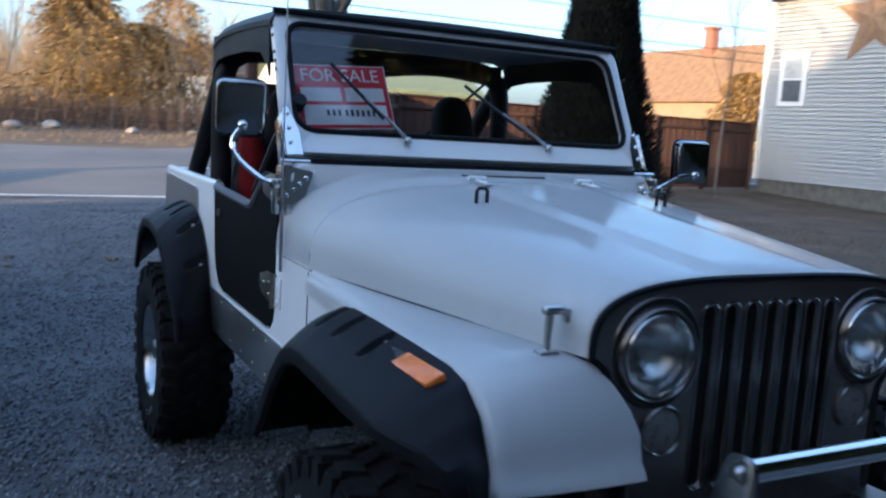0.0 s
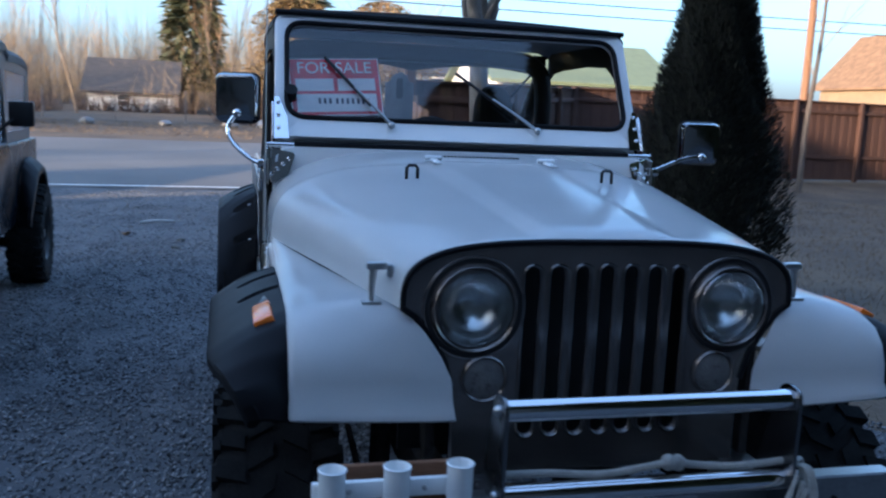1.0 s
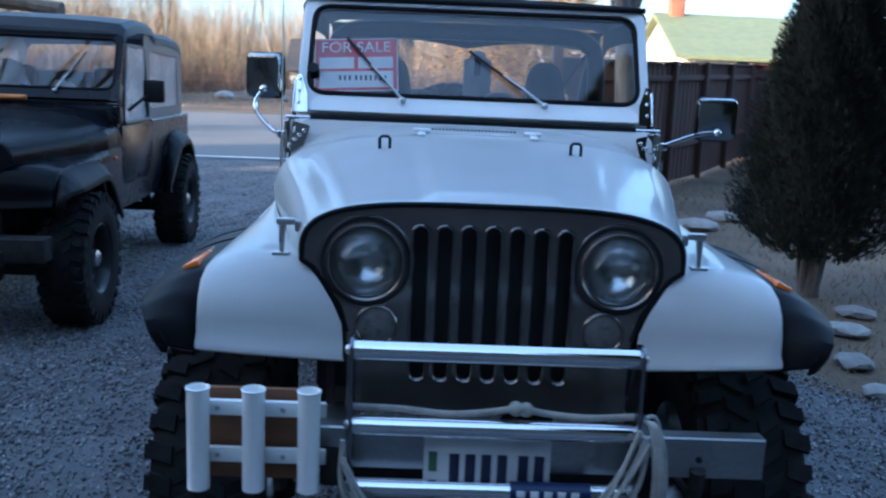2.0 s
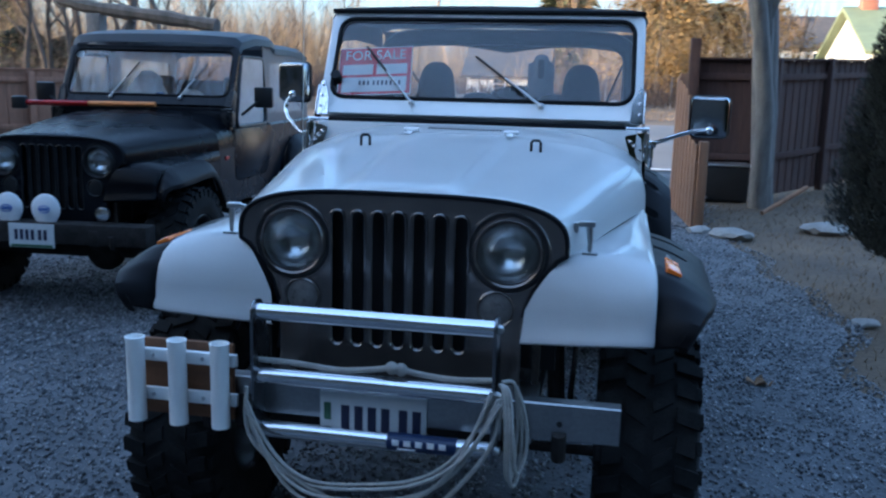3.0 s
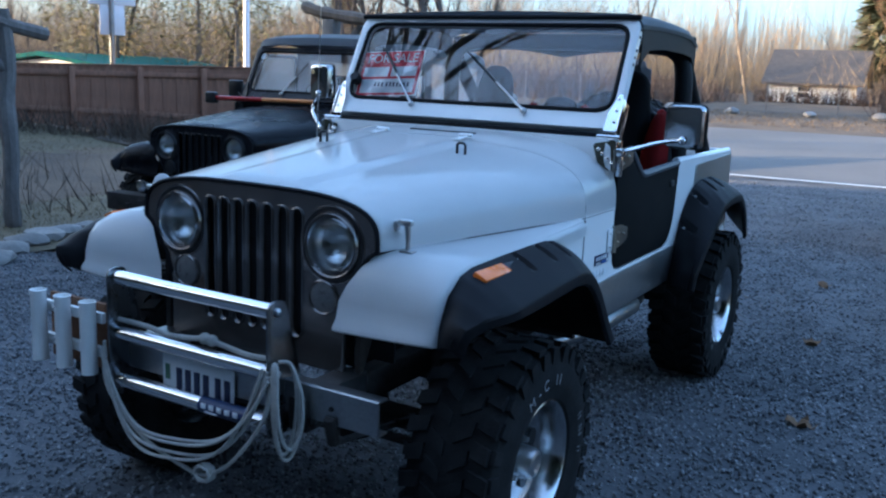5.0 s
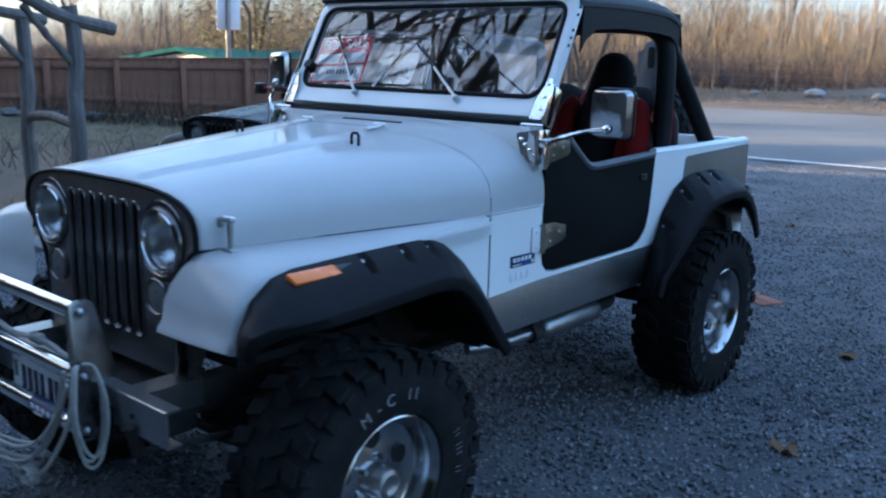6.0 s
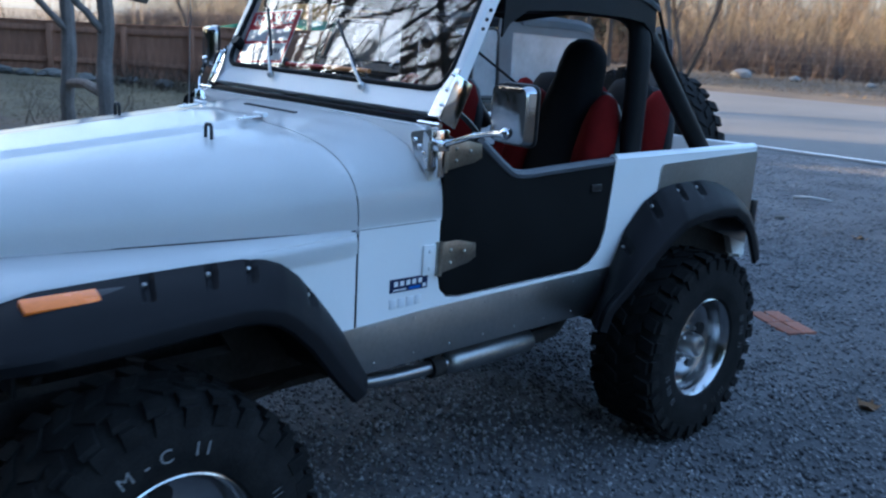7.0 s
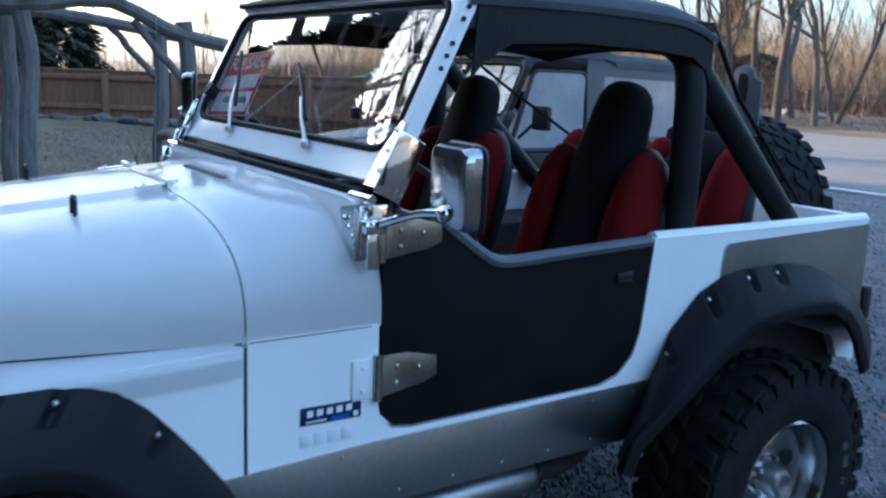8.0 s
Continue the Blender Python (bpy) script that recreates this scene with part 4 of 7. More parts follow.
# hood catches, hood stops, hinges
for s in (-1, 1):
    bm = B()
    tube(bm, [(s * 0.547, 1.170, 1.050), (s * 0.547, 1.171, 1.085), (s * 0.544, 1.172, 1.130)], [0.006, 0.0075, 0.010], 8)
    box(bm, (s * 0.536, 1.172, 1.139), (0.050, 0.022, 0.018), bev=0.006)
    box(bm, (s * 0.506, 1.172, 1.128), (0.014, 0.020, 0.030), bev=0.004)
    box(bm, (s * 0.548, 1.170, 1.055), (0.045, 0.032, 0.008), bev=0.003)
    part("hood_catch", bm, STEEL, TRUCK, "worn steel hood catch")
    bm = B()
    tube(bm, [(s * 0.32 - 0.017, 1.863, 1.27), (s * 0.32 - 0.017, 1.863, 1.318), (s * 0.32 - 0.010, 1.863, 1.326), (s * 0.32 + 0.010, 1.863, 1.326), (s * 0.32 + 0.017, 1.863, 1.318), (s * 0.32 + 0.017, 1.863, 1.27)], 0.0055, 8)
    part("hood_stop", bm, GLOSSBLACK, TRUCK, "black rubber-coated hood stop loop")
    bm = B()
    box(bm, (s * 0.20, 2.08, 1.331), (0.026, 0.10, 0.005), Matrix.Rotation(radians(6), 4, "X"), bev=0.002)
    tube(bm, [(s * 0.20 - 0.03, 2.108, 1.338), (s * 0.20 + 0.03, 2.108, 1.338)], 0.008, 8)
    for y in (2.05, 2.13):
        bmesh.ops.create_uvsphere(bm, u_segments=8, v_segments=5, radius=0.006, matrix=Matrix.Translation((s * 0.20, y, 1.224 + 0.105 * (y - 1.1) + 0.006)))
    part("hood_hinge", bm, PAINT, TRUCK)
bm = B()
for k in range(24):
    box(bm, (-0.16 + k * 0.0135, 2.27, 1.3348), (0.006, 0.018, 0.007), Matrix.Rotation(radians(6), 4, "X"))
part("cowl_vent", bm, GLOSSBLACK, TRUCK, "row of narrow black vent slots")
for s in (-1, 1):
    for p, q in (((HW + 0.0006, 2.107, 1.055), (HW + 0.0006, 2.107, 0.775)),):
        bm = B()
        box(bm, (s * p[0], p[1], (p[2] + q[2]) / 2), (0.003, 0.0035, p[2] - q[2]))
        box(bm, (s * (HW - 0.0005), 2.26, 1.064), (0.003, 0.29, 0.0018))
        part("panel_gap", bm, DARK, TRUCK)

# bumper, guard, plate
bm = B()
prism(bm, [(0.880, 0.600), (0.880, 0.696), (0.884, 0.700), (0.925, 0.700), (0.925, 0.694), (0.887, 0.694), (0.887, 0.603), (0.925, 0.603), (0.925, 0.597), (0.884, 0.597)], "x", -0.685, 0.657)
for s in (-1, 1):
    box(bm, (s * 0.38, 1.02, 0.62), (0.09, 0.26, 0.085))
bumper = part("bumper", bm, BUMPERSTEEL, TRUCK, "straight dull steel channel bumper")
bm = B()
for x in (0.50,):
    bmesh.ops.create_cone(bm, cap_ends=True, segments=12, radius1=0.008, radius2=0.008, depth=0.004, matrix=Matrix.Translation((x, 0.879, 0.645)) @ Matrix.Rotation(radians(90), 4, "X"))
part("bolt_hole", bm, GLOSSBLACK, bumper)
guard = None
for s in (-1, 1):
    bm = B()
    prism(bm, rounded([(0.805, 0.935), (0.875, 0.935), (0.945, 0.70), (0.945, 0.60), (0.885, 0.535), (0.805, 0.535)], [0.035, 0.035, 0.03, 0.03, 0.03, 0.03], 4), "x", s * 0.326, s * 0.334, 0.001)
    g = part("guard_plate", bm, GUARDSTEEL, TRUCK, "dulled chrome end plate of the grille guard")
    for z in (0.903, 0.722, 0.568):
        bm = B()
        bmesh.ops.create_uvsphere(bm, u_segments=10, v_segments=6, radius=0.013, matrix=Matrix.Translation((s * 0.336, 0.84, z)))
        part("guard_bolt", bm, STEEL, g)
for z in (0.903, 0.722, 0.568):
    bm = B()
    tube(bm, [(-0.334, 0.84, z), (0.334, 0.84, z)], 0.0235, 24)
    part("guard_bar", bm, CHROME, TRUCK, "chromed tube of the grille guard")
bm = B()
box(bm, (-0.008, 0.871, 0.605), (0.302, 0.004, 0.158), bev=0.001)
plate = part("number_plate", bm, PLATEWHITE, TRUCK, "white number plate with dark characters and a green foot")
for k, x in enumerate((-0.082, -0.044, -0.006, 0.032, 0.082, 0.120)):
    bm = B()
    box(bm, (x - 0.004, 0.868, 0.610), (0.024, 0.003, 0.072), bev=0.001)
    part("plate_bar", bm, INK, plate)
bm = B()
box(bm, (-0.02, 0.8685, 0.545), (0.29, 0.002, 0.018))
box(bm, (-0.137, 0.8685, 0.625), (0.02, 0.002, 0.05))
part("plate_print", bm, PLATEGREEN, plate)
bm = B()
box(bm, (0.095, 0.868, 0.547), (0.028, 0.002, 0.022))
part("plate_sticker", bm, AMBER, plate)
bm = B()
tube(bm, [(0.045, 0.84, 0.568), (0.235, 0.84, 0.568)], 0.0245, 24)
wrap = part("bar_wrap", bm, NAVY, TRUCK, "dark blue wrapped sticker with white shapes")
bm = B()
for k in range(5):
    box(bm, (0.070 + k * 0.032, 0.8152, 0.574), (0.019, 0.003, 0.016), bev=0.001)
box(bm, (0.10, 0.816, 0.557), (0.05, 0.003, 0.004))
part("sticker_shape", bm, SIGNWHITE, wrap)

# fishing-rod holders
bm = B()
prism(bm, [(-0.690, 0.575), (-0.410, 0.575), (-0.410, 0.795), (-0.690, 0.795)], "y", 0.858, 0.874, 0.002)
rack = part("rod_rack", bm, PLY, TRUCK, "brown plywood board carrying white rod tubes")
for x in (-0.672, -0.547, -0.422):
    bm = B()
    revolve(bm, [(0.575, 0.0255), (0.806, 0.0255), (0.815, 0.028), (0.817, 0.025), (0.812, 0.0225), (0.60, 0.0225), (0.575, 0.0225)], (x, 0.80, 0), "z", 28, closed=True)
    part("rod_tube", bm, PVC, rack, "white plastic rod-holder tube")
for z in (0.757, 0.643):
    bm = B()
    box(bm, (-0.547, 0.835, z), (0.32, 0.016, 0.036), bev=0.003)
    sl = part("rack_slat", bm, PVC, rack)
for z in (0.757, 0.643):
    for x in (-0.635, -0.485):
        bm = B()
        bmesh.ops.create_uvsphere(bm, u_segments=8, v_segments=5, radius=0.006, matrix=Matrix.Translation((x, 0.826, z)))
        part("rack_screw", bm, STEEL, rack)

# roll bar, top, interior
bm = B()
hoop = smooth_line([(0.665, 3.465, 0.73), (0.665, 3.465, 1.2), (0.662, 3.462, 1.62), (0.60, 3.46, 1.735), (0.45, 3.46, 1.76), (0, 3.46, 1.765), (-0.45, 3.46, 1.76), (-0.60, 3.46, 1.735), (-0.662, 3.462, 1.62), (-0.665, 3.465, 1.2), (-0.665, 3.465, 0.73)], 70)
tube(bm, hoop, 0.044, 14)
rollbar = part("roll_bar", bm, VINYL, TRUCK, "padded black roll bar")
for s in (-1, 1):
    bm = B()
    tube(bm, [(s * 0.655, 3.50, 1.66), (s * 0.66, 4.02, 1.17)], 0.040, 14)
    part("rear_brace", bm, VINYL, rollbar)
    bm = B()
    tube(bm, [(s * 0.69, 3.50, 1.79), (s * 0.60, 3.75, 1.60), (s * 0.45, 4.36, 1.21)], 0.007, 6)
    part("strap", bm, SEATBLACK, rollbar)
bm = B()
rows = []
for k in range(15):
    v = k / 14
    y = 2.655 + (3.505 - 2.655) * v
    zt = 1.849 + 0.012 * math.sin(math.pi * v) - 0.012 * v - 0.035 * max(0.0, (v - 0.8) / 0.2) ** 2
    half = 0.70
    row = [(-half - 0.008, y, zt - 0.062), (-half - 0.008, y, zt - 0.045), (-half + 0.01, y, zt - 0.02), (-half + 0.06, y, zt)]
    row += [(x, y, zt + 0.012 * (1 - (x / 0.6) ** 2)) for x in np.linspace(-0.55, 0.55, 9)]
    row += [(half - 0.06, y, zt), (half - 0.01, y, zt - 0.02), (half + 0.008, y, zt - 0.045), (half + 0.008, y, zt - 0.062)]
    rows.append(row)
loft(bm, rows, closed=False)
bmesh.ops.solidify(bm, geom=bm.faces[:], thickness=0.006)
top = part("bikini_top", bm, TOPCLOTH, TRUCK, "taut dark cloth top, greyed for sky sheen, over the front seats")
bm = B()
n_ = 24
edge = [(0.68 - 1.36 * k / n_, 1.685 + 0.035 * abs(math.sin(2 * math.pi * k / n_))) for k in range(n_ + 1)]
prism(bm, [(-0.68, 1.79), (0.68, 1.79)] + edge, "y", 3.492, 3.499)
part("rear_valance", bm, VINYL, top, "black cloth hanging behind the roll bar")
bm = B()
tube(bm, [(-0.70, 2.648, 1.834), (0.70, 2.648, 1.834)], 0.011, 10)
part("header_roll", bm, BLACK, top)
for s in (-1, 1):
    bm = B()
    prism(bm, [(2.68, 1.80), (3.49, 1.80), (3.50, 1.62), (3.47, 1.67), (3.42, 1.700), (3.30, 1.712), (3.0, 1.718), (2.78, 1.705), (2.70, 1.66), (2.67, 1.62)], "x", s * 0.694, s * 0.702)
    part("side_valance", bm, VINYL, top)
bm = B()
revolve(bm, [(-0.012, 0.19), (0, 0.202), (0.012, 0.19), (0, 0.178)], (0, 0, 0), "y", 32, closed=True)
tube(bm, [(-0.18, 0, 0), (0.18, 0, 0)], 0.012, 8)
tube(bm, [(0, 0, 0), (0, 0, -0.18)], 0.012, 8)
tube(bm, [(0, 0, 0), (0, -0.30, 0.0)], 0.02, 10)
sw = part("steering_wheel", bm, GLOSSBLACK, TRUCK)
sw.matrix_local = pose(0.36, 2.80, 1.22, 28, 0, 0)
build_seat("front_seat", "", 0.405, 3.085)
build_seat("front_seat", "", -0.375, 3.085)
build_seat("rear_seat", "", 0.225, 3.72, 16, 0.44, False)
build_seat("rear_seat", "", -0.24, 3.72, 16, 0.44, False)
for ob in bpy.data.objects:
    if ob.name.startswith(("front_seat", "rear_seat")):
        tagged(ob, "high-backed seat in red and black cloth covers")
bm = B()
tube(bm, [(0.645, 2.50, 1.30), (0.655, 2.62, 1.24), (0.66, 2.80, 1.02)], 0.018, 8)
part("grab_bar", bm, VINYL, TRUCK)
bm = B()
tube(bm, [(-0.645, 2.50, 1.55), (-0.655, 2.70, 1.40), (-0.66, 2.90, 1.22)], 0.024, 8)
part("grab_bar", bm, VINYL, TRUCK)
bm = B()
prism(bm, rounded([(0.025, 1.44), (0.195, 1.44), (0.195, 1.655), (0.165, 1.66), (0.150, 1.70), (0.11, 1.715), (0.07, 1.70), (0.055, 1.66), (0.025, 1.655)], 0.01, 3), "y", 4.40, 4.41, 0.002)
box(bm, (0.11, 4.405, 1.36), (0.04, 0.02, 0.32))
box(bm, (0.11, 4.40, 1.11), (0.16, 0.08, 0.16), bev=0.01)
brk = part("spare_bracket", bm, PLATEGREY, TRUCK, "grey plate on the spare wheel carrier")
bm = B()
prism(bm, rounded([(0.09, 1.56), (0.13, 1.56), (0.13, 1.68), (0.09, 1.68)], 0.018, 4), "y", 4.394, 4.399)
part("plate_slot", bm, GLOSSBLACK, brk)
bm = B()
tube(bm, smooth_line([(0.60, 2.16, 0.545), (0.63, 2.24, 0.542), (0.65, 2.36, 0.542), (0.660, 2.56, 0.545)], 14), 0.024, 12)
part("exhaust_pipe", bm, BUMPERSTEEL, TRUCK)
bm = B()
tube(bm, [(0.660, 2.475, 0.543), (0.660, 2.525, 0.544)], 0.036, 12)
box(bm, (0.66, 2.50, 0.585), (0.03, 0.03, 0.05), bev=0.004)
part("exhaust_clamp", bm, DARK, TRUCK)
bm = B()
revolve(bm, [(2.545, 0.024), (2.555, 0.036), (2.575, 0.043), (2.94, 0.043), (2.96, 0.036), (2.97, 0.024)], (0.662, 0, 0.548), "y", 24)
part("muffler", bm, MUFFLER, TRUCK, "dull steel muffler under the rocker guard")
bm = B()
tube(bm, smooth_line([(0.662, 2.96, 0.55), (0.65, 3.10, 0.55), (0.58, 3.25, 0.56), (0.50, 3.45, 0.60)], 10), 0.024, 10)
part("tail_pipe", bm, DARK, TRUCK)
# dark liners inside the front flares
for s in (-1, 1):
    bm = B()
    line = lerp_line([(1.64, 0.94), (1.70, 0.935), (1.755, 0.918), (1.80, 0.888), (1.86, 0.83), (1.91, 0.767), (1.96, 0.702), (2.02, 0.632)], 14)
    rows = [[(s * x, p[0] + dx, p[1] + dz) for x, dx, dz in ((0.885, 0.0, 0.0), (0.72, 0.03, -0.004), (0.56, 0.04, -0.006), (0.42, 0.045, -0.008))] for p in line]
    loft(bm, rows, closed=False)
    bmesh.ops.solidify(bm, geom=bm.faces[:], thickness=0.008)
    part("flare_liner", bm, DARK, TRUCK)
bm = B()
box(bm, (0, 1.10, 0.545), (0.78, 0.11, 0.11), bev=0.012)
part("crossmember", bm, DARK, TRUCK)
# dark pan added under the body to cut the light beneath it
bm = B()
box(bm, (0, 2.25, 0.47), (0.74, 1.1, 0.03), bev=0.012)
part("skid_plate", bm, DARK, TRUCK)
bm = B()
tube(bm, [(-0.60, 1.30, 0.40), (0.60, 1.30, 0.40)], 0.017, 10)
part("tie_rod", bm, DARK, TRUCK)
# splash panels behind the front wheels and spring hangers ahead of the rear ones
for s in (-1, 1):
    bm = B()
    prism(bm, [(s * 0.30, 0.60), (s * 0.722, 0.60), (s * 0.722, 1.04), (s * 0.30, 1.04)], "y", 2.075, 2.105)
    part("splash_panel", bm, DARK, TRUCK)
    bm = B()
    box(bm, (s * 0.52, 3.19, 0.57), (0.07, 0.16, 0.13), bev=0.012)
    tube(bm, [(s * 0.46, 3.20, 0.53), (s * 0.60, 3.20, 0.53)], 0.022, 10)
    part("spring_hanger", bm, DARK, TRUCK)

bm = B()
tube(bm, [(-0.742, 2.33, 1.02), (-0.742, 2.34, 1.20)], 0.006, 8)
tube(bm, [(-0.742, 2.34, 1.20), (-0.740, 2.36, 1.90)], [0.003, 0.0018], 6)
part("antenna", bm, STEEL, TRUCK, "thin steel whip antenna")

# stickers on the cowl
bm = B()
box(bm, (HW + 0.0015, 2.307, 0.877), (0.002, 0.150, 0.042), Matrix.Rotation(radians(-1), 4, "X"), bev=0.0008)
stick = part("cowl_sticker", bm, NAVY, TRUCK, "dark blue rectangular sticker with white shapes")
bm = B()
for k in range(5):
    box(bm, (HW + 0.003, 2.255 + k * 0.024, 0.883), (0.001, 0.015, 0.015))
box(bm, (HW + 0.003, 2.27, 0.864), (0.001, 0.05, 0.004))
box(bm, (HW + 0.003, 2.368, 0.866), (0.001, 0.012, 0.012))
part("sticker_shape", bm, SIGNWHITE, stick)
bm = B()
box(bm, (HW + 0.003, 2.33, 0.864), (0.001, 0.045, 0.008))
part("sticker_stripe", bm, SKYBLUE, stick)
bm = B()
for k in range(4):
    box(bm, (HW + 0.0012, 2.245 + k * 0.034, 0.822), (0.0012, 0.026, 0.030), bev=0.0003)
part("faded_mark", bm, FADED, TRUCK, "ghost of removed lettering")

# sale sign behind the glass
SIGN = root("sale_sign")
SIGN.matrix_world = TRUCK.matrix_world @ Matrix.Translation(ws(-0.478, 0.222, -0.010)) @ Matrix.Rotation(radians(63.4), 4, "X") @ Matrix.Rotation(radians(3.5), 4, "Z")
tagged(SIGN, "red and white card sale sign leaning behind the windshield", "sign")
def sign_part(name, c, s, m, z=0.0):
    bm = B()
    box(bm, (c[0], c[1], z), (s[0], s[1], 0.001))
    return part(name, bm, m, SIGN)
sign_part("card", (0, 0), (0.338, 0.235), SIGNWHITE, -0.0008)
sign_part("red_panel", (0, 0), (0.330, 0.227), SIGNRED, 0.0004)
for c, s in (((-0.078, 0.008), (0.140, 0.050)), ((0.078, 0.008), (0.140, 0.050)), ((0, -0.066), (0.296, 0.072))):
    sign_part("blank_box", c, s, SIGNWHITE, 0.0015)
lettering("sign_text", "FOR SALE", 0.066, pose(0, 0.076, 0.0018), SIGNWHITE, SIGN)
for k in range(10):
    sign_part("ink_bar", (-0.065 + k * 0.0195 + (0.006 if k > 2 else 0), -0.058 - 0.0004 * k), (0.009, 0.022), INK, 0.0026)
for c, s in (((-0.10, 0.010), (0.05, 0.006)), ((0.07, 0.008), (0.06, 0.006)), ((-0.08, -0.002), (0.08, 0.004)), ((-0.10, -0.083), (0.08, 0.004))):
    sign_part("faint_bar", c, s, FADED, 0.0026)

for s in (-1, 1):
    for k in range(5):
        bm = B()
        p = ws(0.7035, 0.30 + 0.032 * k + (0.03 if k > 2 else 0), 0.0)
        bmesh.ops.create_cone(bm, cap_ends=True, segments=10, radius1=0.006, radius2=0.006, depth=0.004, matrix=Matrix.Translation((s * p.x, p.y, p.z)) @ Matrix.Rotation(radians(90), 4, "Y"))
        part("frame_hole", bm, GLOSSBLACK, WSF)

# rope hung on the guard
def rope_line(a, b, sag, n=26, wob=0.0):
    out = []
    for k in range(n):
        t = k / (n - 1)
        p = Vector(a).lerp(Vector(b), t)
        p.z -= sag * (1 - abs(2 * t - 1) ** 3.6)
        p.y -= 0.03 * math.sin(math.pi * t) + wob * math.sin(5 * t)
        out.append(p)
    return out
rope = root("rope")
rope.matrix_world = TRUCK.matrix_world.copy()
tagged(rope, "off-white braided rope looped over the chrome grille guard", "rope")
for k, (a, b, sag) in enumerate([((0.335, 0.80, 0.74), (-0.342, 0.80, 0.66), 0.235), ((0.345, 0.79, 0.73), (-0.345, 0.79, 0.65), 0.262), ((0.328, 0.79, 0.75), (-0.340, 0.785, 0.64), 0.285), ((0.352, 0.785, 0.72), (-0.348, 0.80, 0.60), 0.20)]):
    bm = B()
    tube(bm, rope_line(a, b, sag, wob=0.006 * (k - 1)), 0.0052, 8)
    part("rope_strand", bm, ROPE, rope)
bm = B()
tube(bm, smooth_line([(-0.345, 0.80, 0.70), (-0.33, 0.795, 0.55), (-0.15, 0.78, 0.43), (0.05, 0.77, 0.385), (0.13, 0.77, 0.39), (0.22, 0.78, 0.45), (0.33, 0.79, 0.60), (0.35, 0.80, 0.73)], 40), 0.0062, 8)
part("rope_strand", bm, ROPE, rope)
for dx, dz in ((-0.012, -0.03), (0.006, -0.015), (0.024, -0.05)):
    bm = B()
    tube(bm, smooth_line([(0.345, 0.82, 0.76), (0.362 + dx * 0.4, 0.80, 0.75), (0.375 + dx * 0.5, 0.785, 0.64), (0.378 + dx * 0.6, 0.80, 0.50 - dz), (0.388 + dx * 0.6, 0.825, 0.47 - dz), (0.398 + dx * 0.8, 0.85, 0.52 - dz), (0.398 + dx * 0.6, 0.86, 0.66), (0.38, 0.85, 0.755), (0.35, 0.83, 0.765)], 40), 0.0052, 8)
    part("rope_loop", bm, ROPE, rope)
bm = B()
tube(bm, smooth_line([(-0.33, 0.845, 0.765), (-0.22, 0.86, 0.757), (-0.10, 0.85, 0.752), (0.0, 0.85, 0.762), (0.06, 0.84, 0.775), (0.12, 0.86, 0.757), (0.22, 0.85, 0.753), (0.33, 0.845, 0.762)], 40), 0.0085, 8)
for c in ((0.05, 0.845, 0.772), (0.075, 0.85, 0.768)):
    bmesh.ops.create_uvsphere(bm, u_segments=10, v_segments=7, radius=0.018, matrix=Matrix.Translation(c))
part("rope_strand", bm, ROPE, rope)
bm = B()
for q in range(5):
    a = q * 1.3
    tube(bm, [(0.12 + 0.028 * math.cos(a + t), 0.77 + 0.012 * math.sin(2 * t + a), 0.392 + 0.024 * math.sin(a + t)) for t in np.linspace(0, 5, 14)], 0.0062, 7)
part("rope_knot", bm, ROPE, rope)

# ---- black vehicle ----
EXT = 0.33
BLK = root("off_road_car", -1.369, 2.632, -0.08, 3.2)
tagged(BLK, "matte black long-bodied off-road car with a soft top parked on gravel", "off-road car")
build_hood(BLK, DKPAINT)
build_cowl(BLK, DKPAINT)
for s in (-1, 1):
    build_fender(BLK, DKPAINT, s)
    inner_fender(BLK, s)
build_grille(BLK, DKPAINT, GLOSSBLACK, lens=False)
build_tub(BLK, DKPAINT, EXT, ali=False)
WSB = build_windshield(BLK, DKPAINT)
build_wiper(BLK, WSB, -0.283, (-0.10, 0.36))
build_wiper(BLK, WSB, 0.283, (0.46, 0.36))
for s in (-1, 1):
    build_flare(BLK, F_BODY, F_RIM, s, BLACK, width=0.84, taper=0.06)
    build_flare(BLK, R_BODY, R_RIM, s, BLACK, shift=EXT, width=0.84)
    build_bracket(BLK, s, GLOSSBLACK)
    bm = B()
    prism(bm, DOOR + [(3.27, 1.205), (2.43, 1.205)], "x", s * (HW - 0.02), s * (HW + 0.003), 0.004)
    door = part("door", bm, DKPAINT, BLK)
    bm = B()
    q = [(2.50, 1.22), (3.24, 1.22), (3.22, 1.76), (2.72, 1.76)]
    tube(bm, [(s * (HW - 0.015 - 0.05 * (z - 1.2)), y, z) for y, z in rounded(q, 0.06, 4)], 0.018, 8, closed=True)
    part("door_frame", bm, GLOSSBLACK, door)
    bm = B()
    prism(bm, rounded([(2.51, 1.23), (3.23, 1.23), (3.21, 1.75), (2.73, 1.75)], 0.06, 4), "x", s * (HW - 0.032), s * (HW - 0.028))
    ob = part("door_window", bm, MILKY, door)
    ob.visible_shadow = False
    bm = B()
    box(bm, (s * 0.91, 2.60, 1.45), (0.15, 0.05, 0.16), bev=0.015)
    tube(bm, [(s * 0.74, 2.56, 1.31), (s * 0.87, 2.58, 1.42)], 0.012, 8)
    part("side_mirror", bm, GLOSSBLACK, BLK)
    bm = B()
    box(bm, (s * (HW + 0.003), 2.26, 1.0), (0.008, 0.07, 0.03), bev=0.003)
    part("side_marker", bm, REDLENS, BLK)
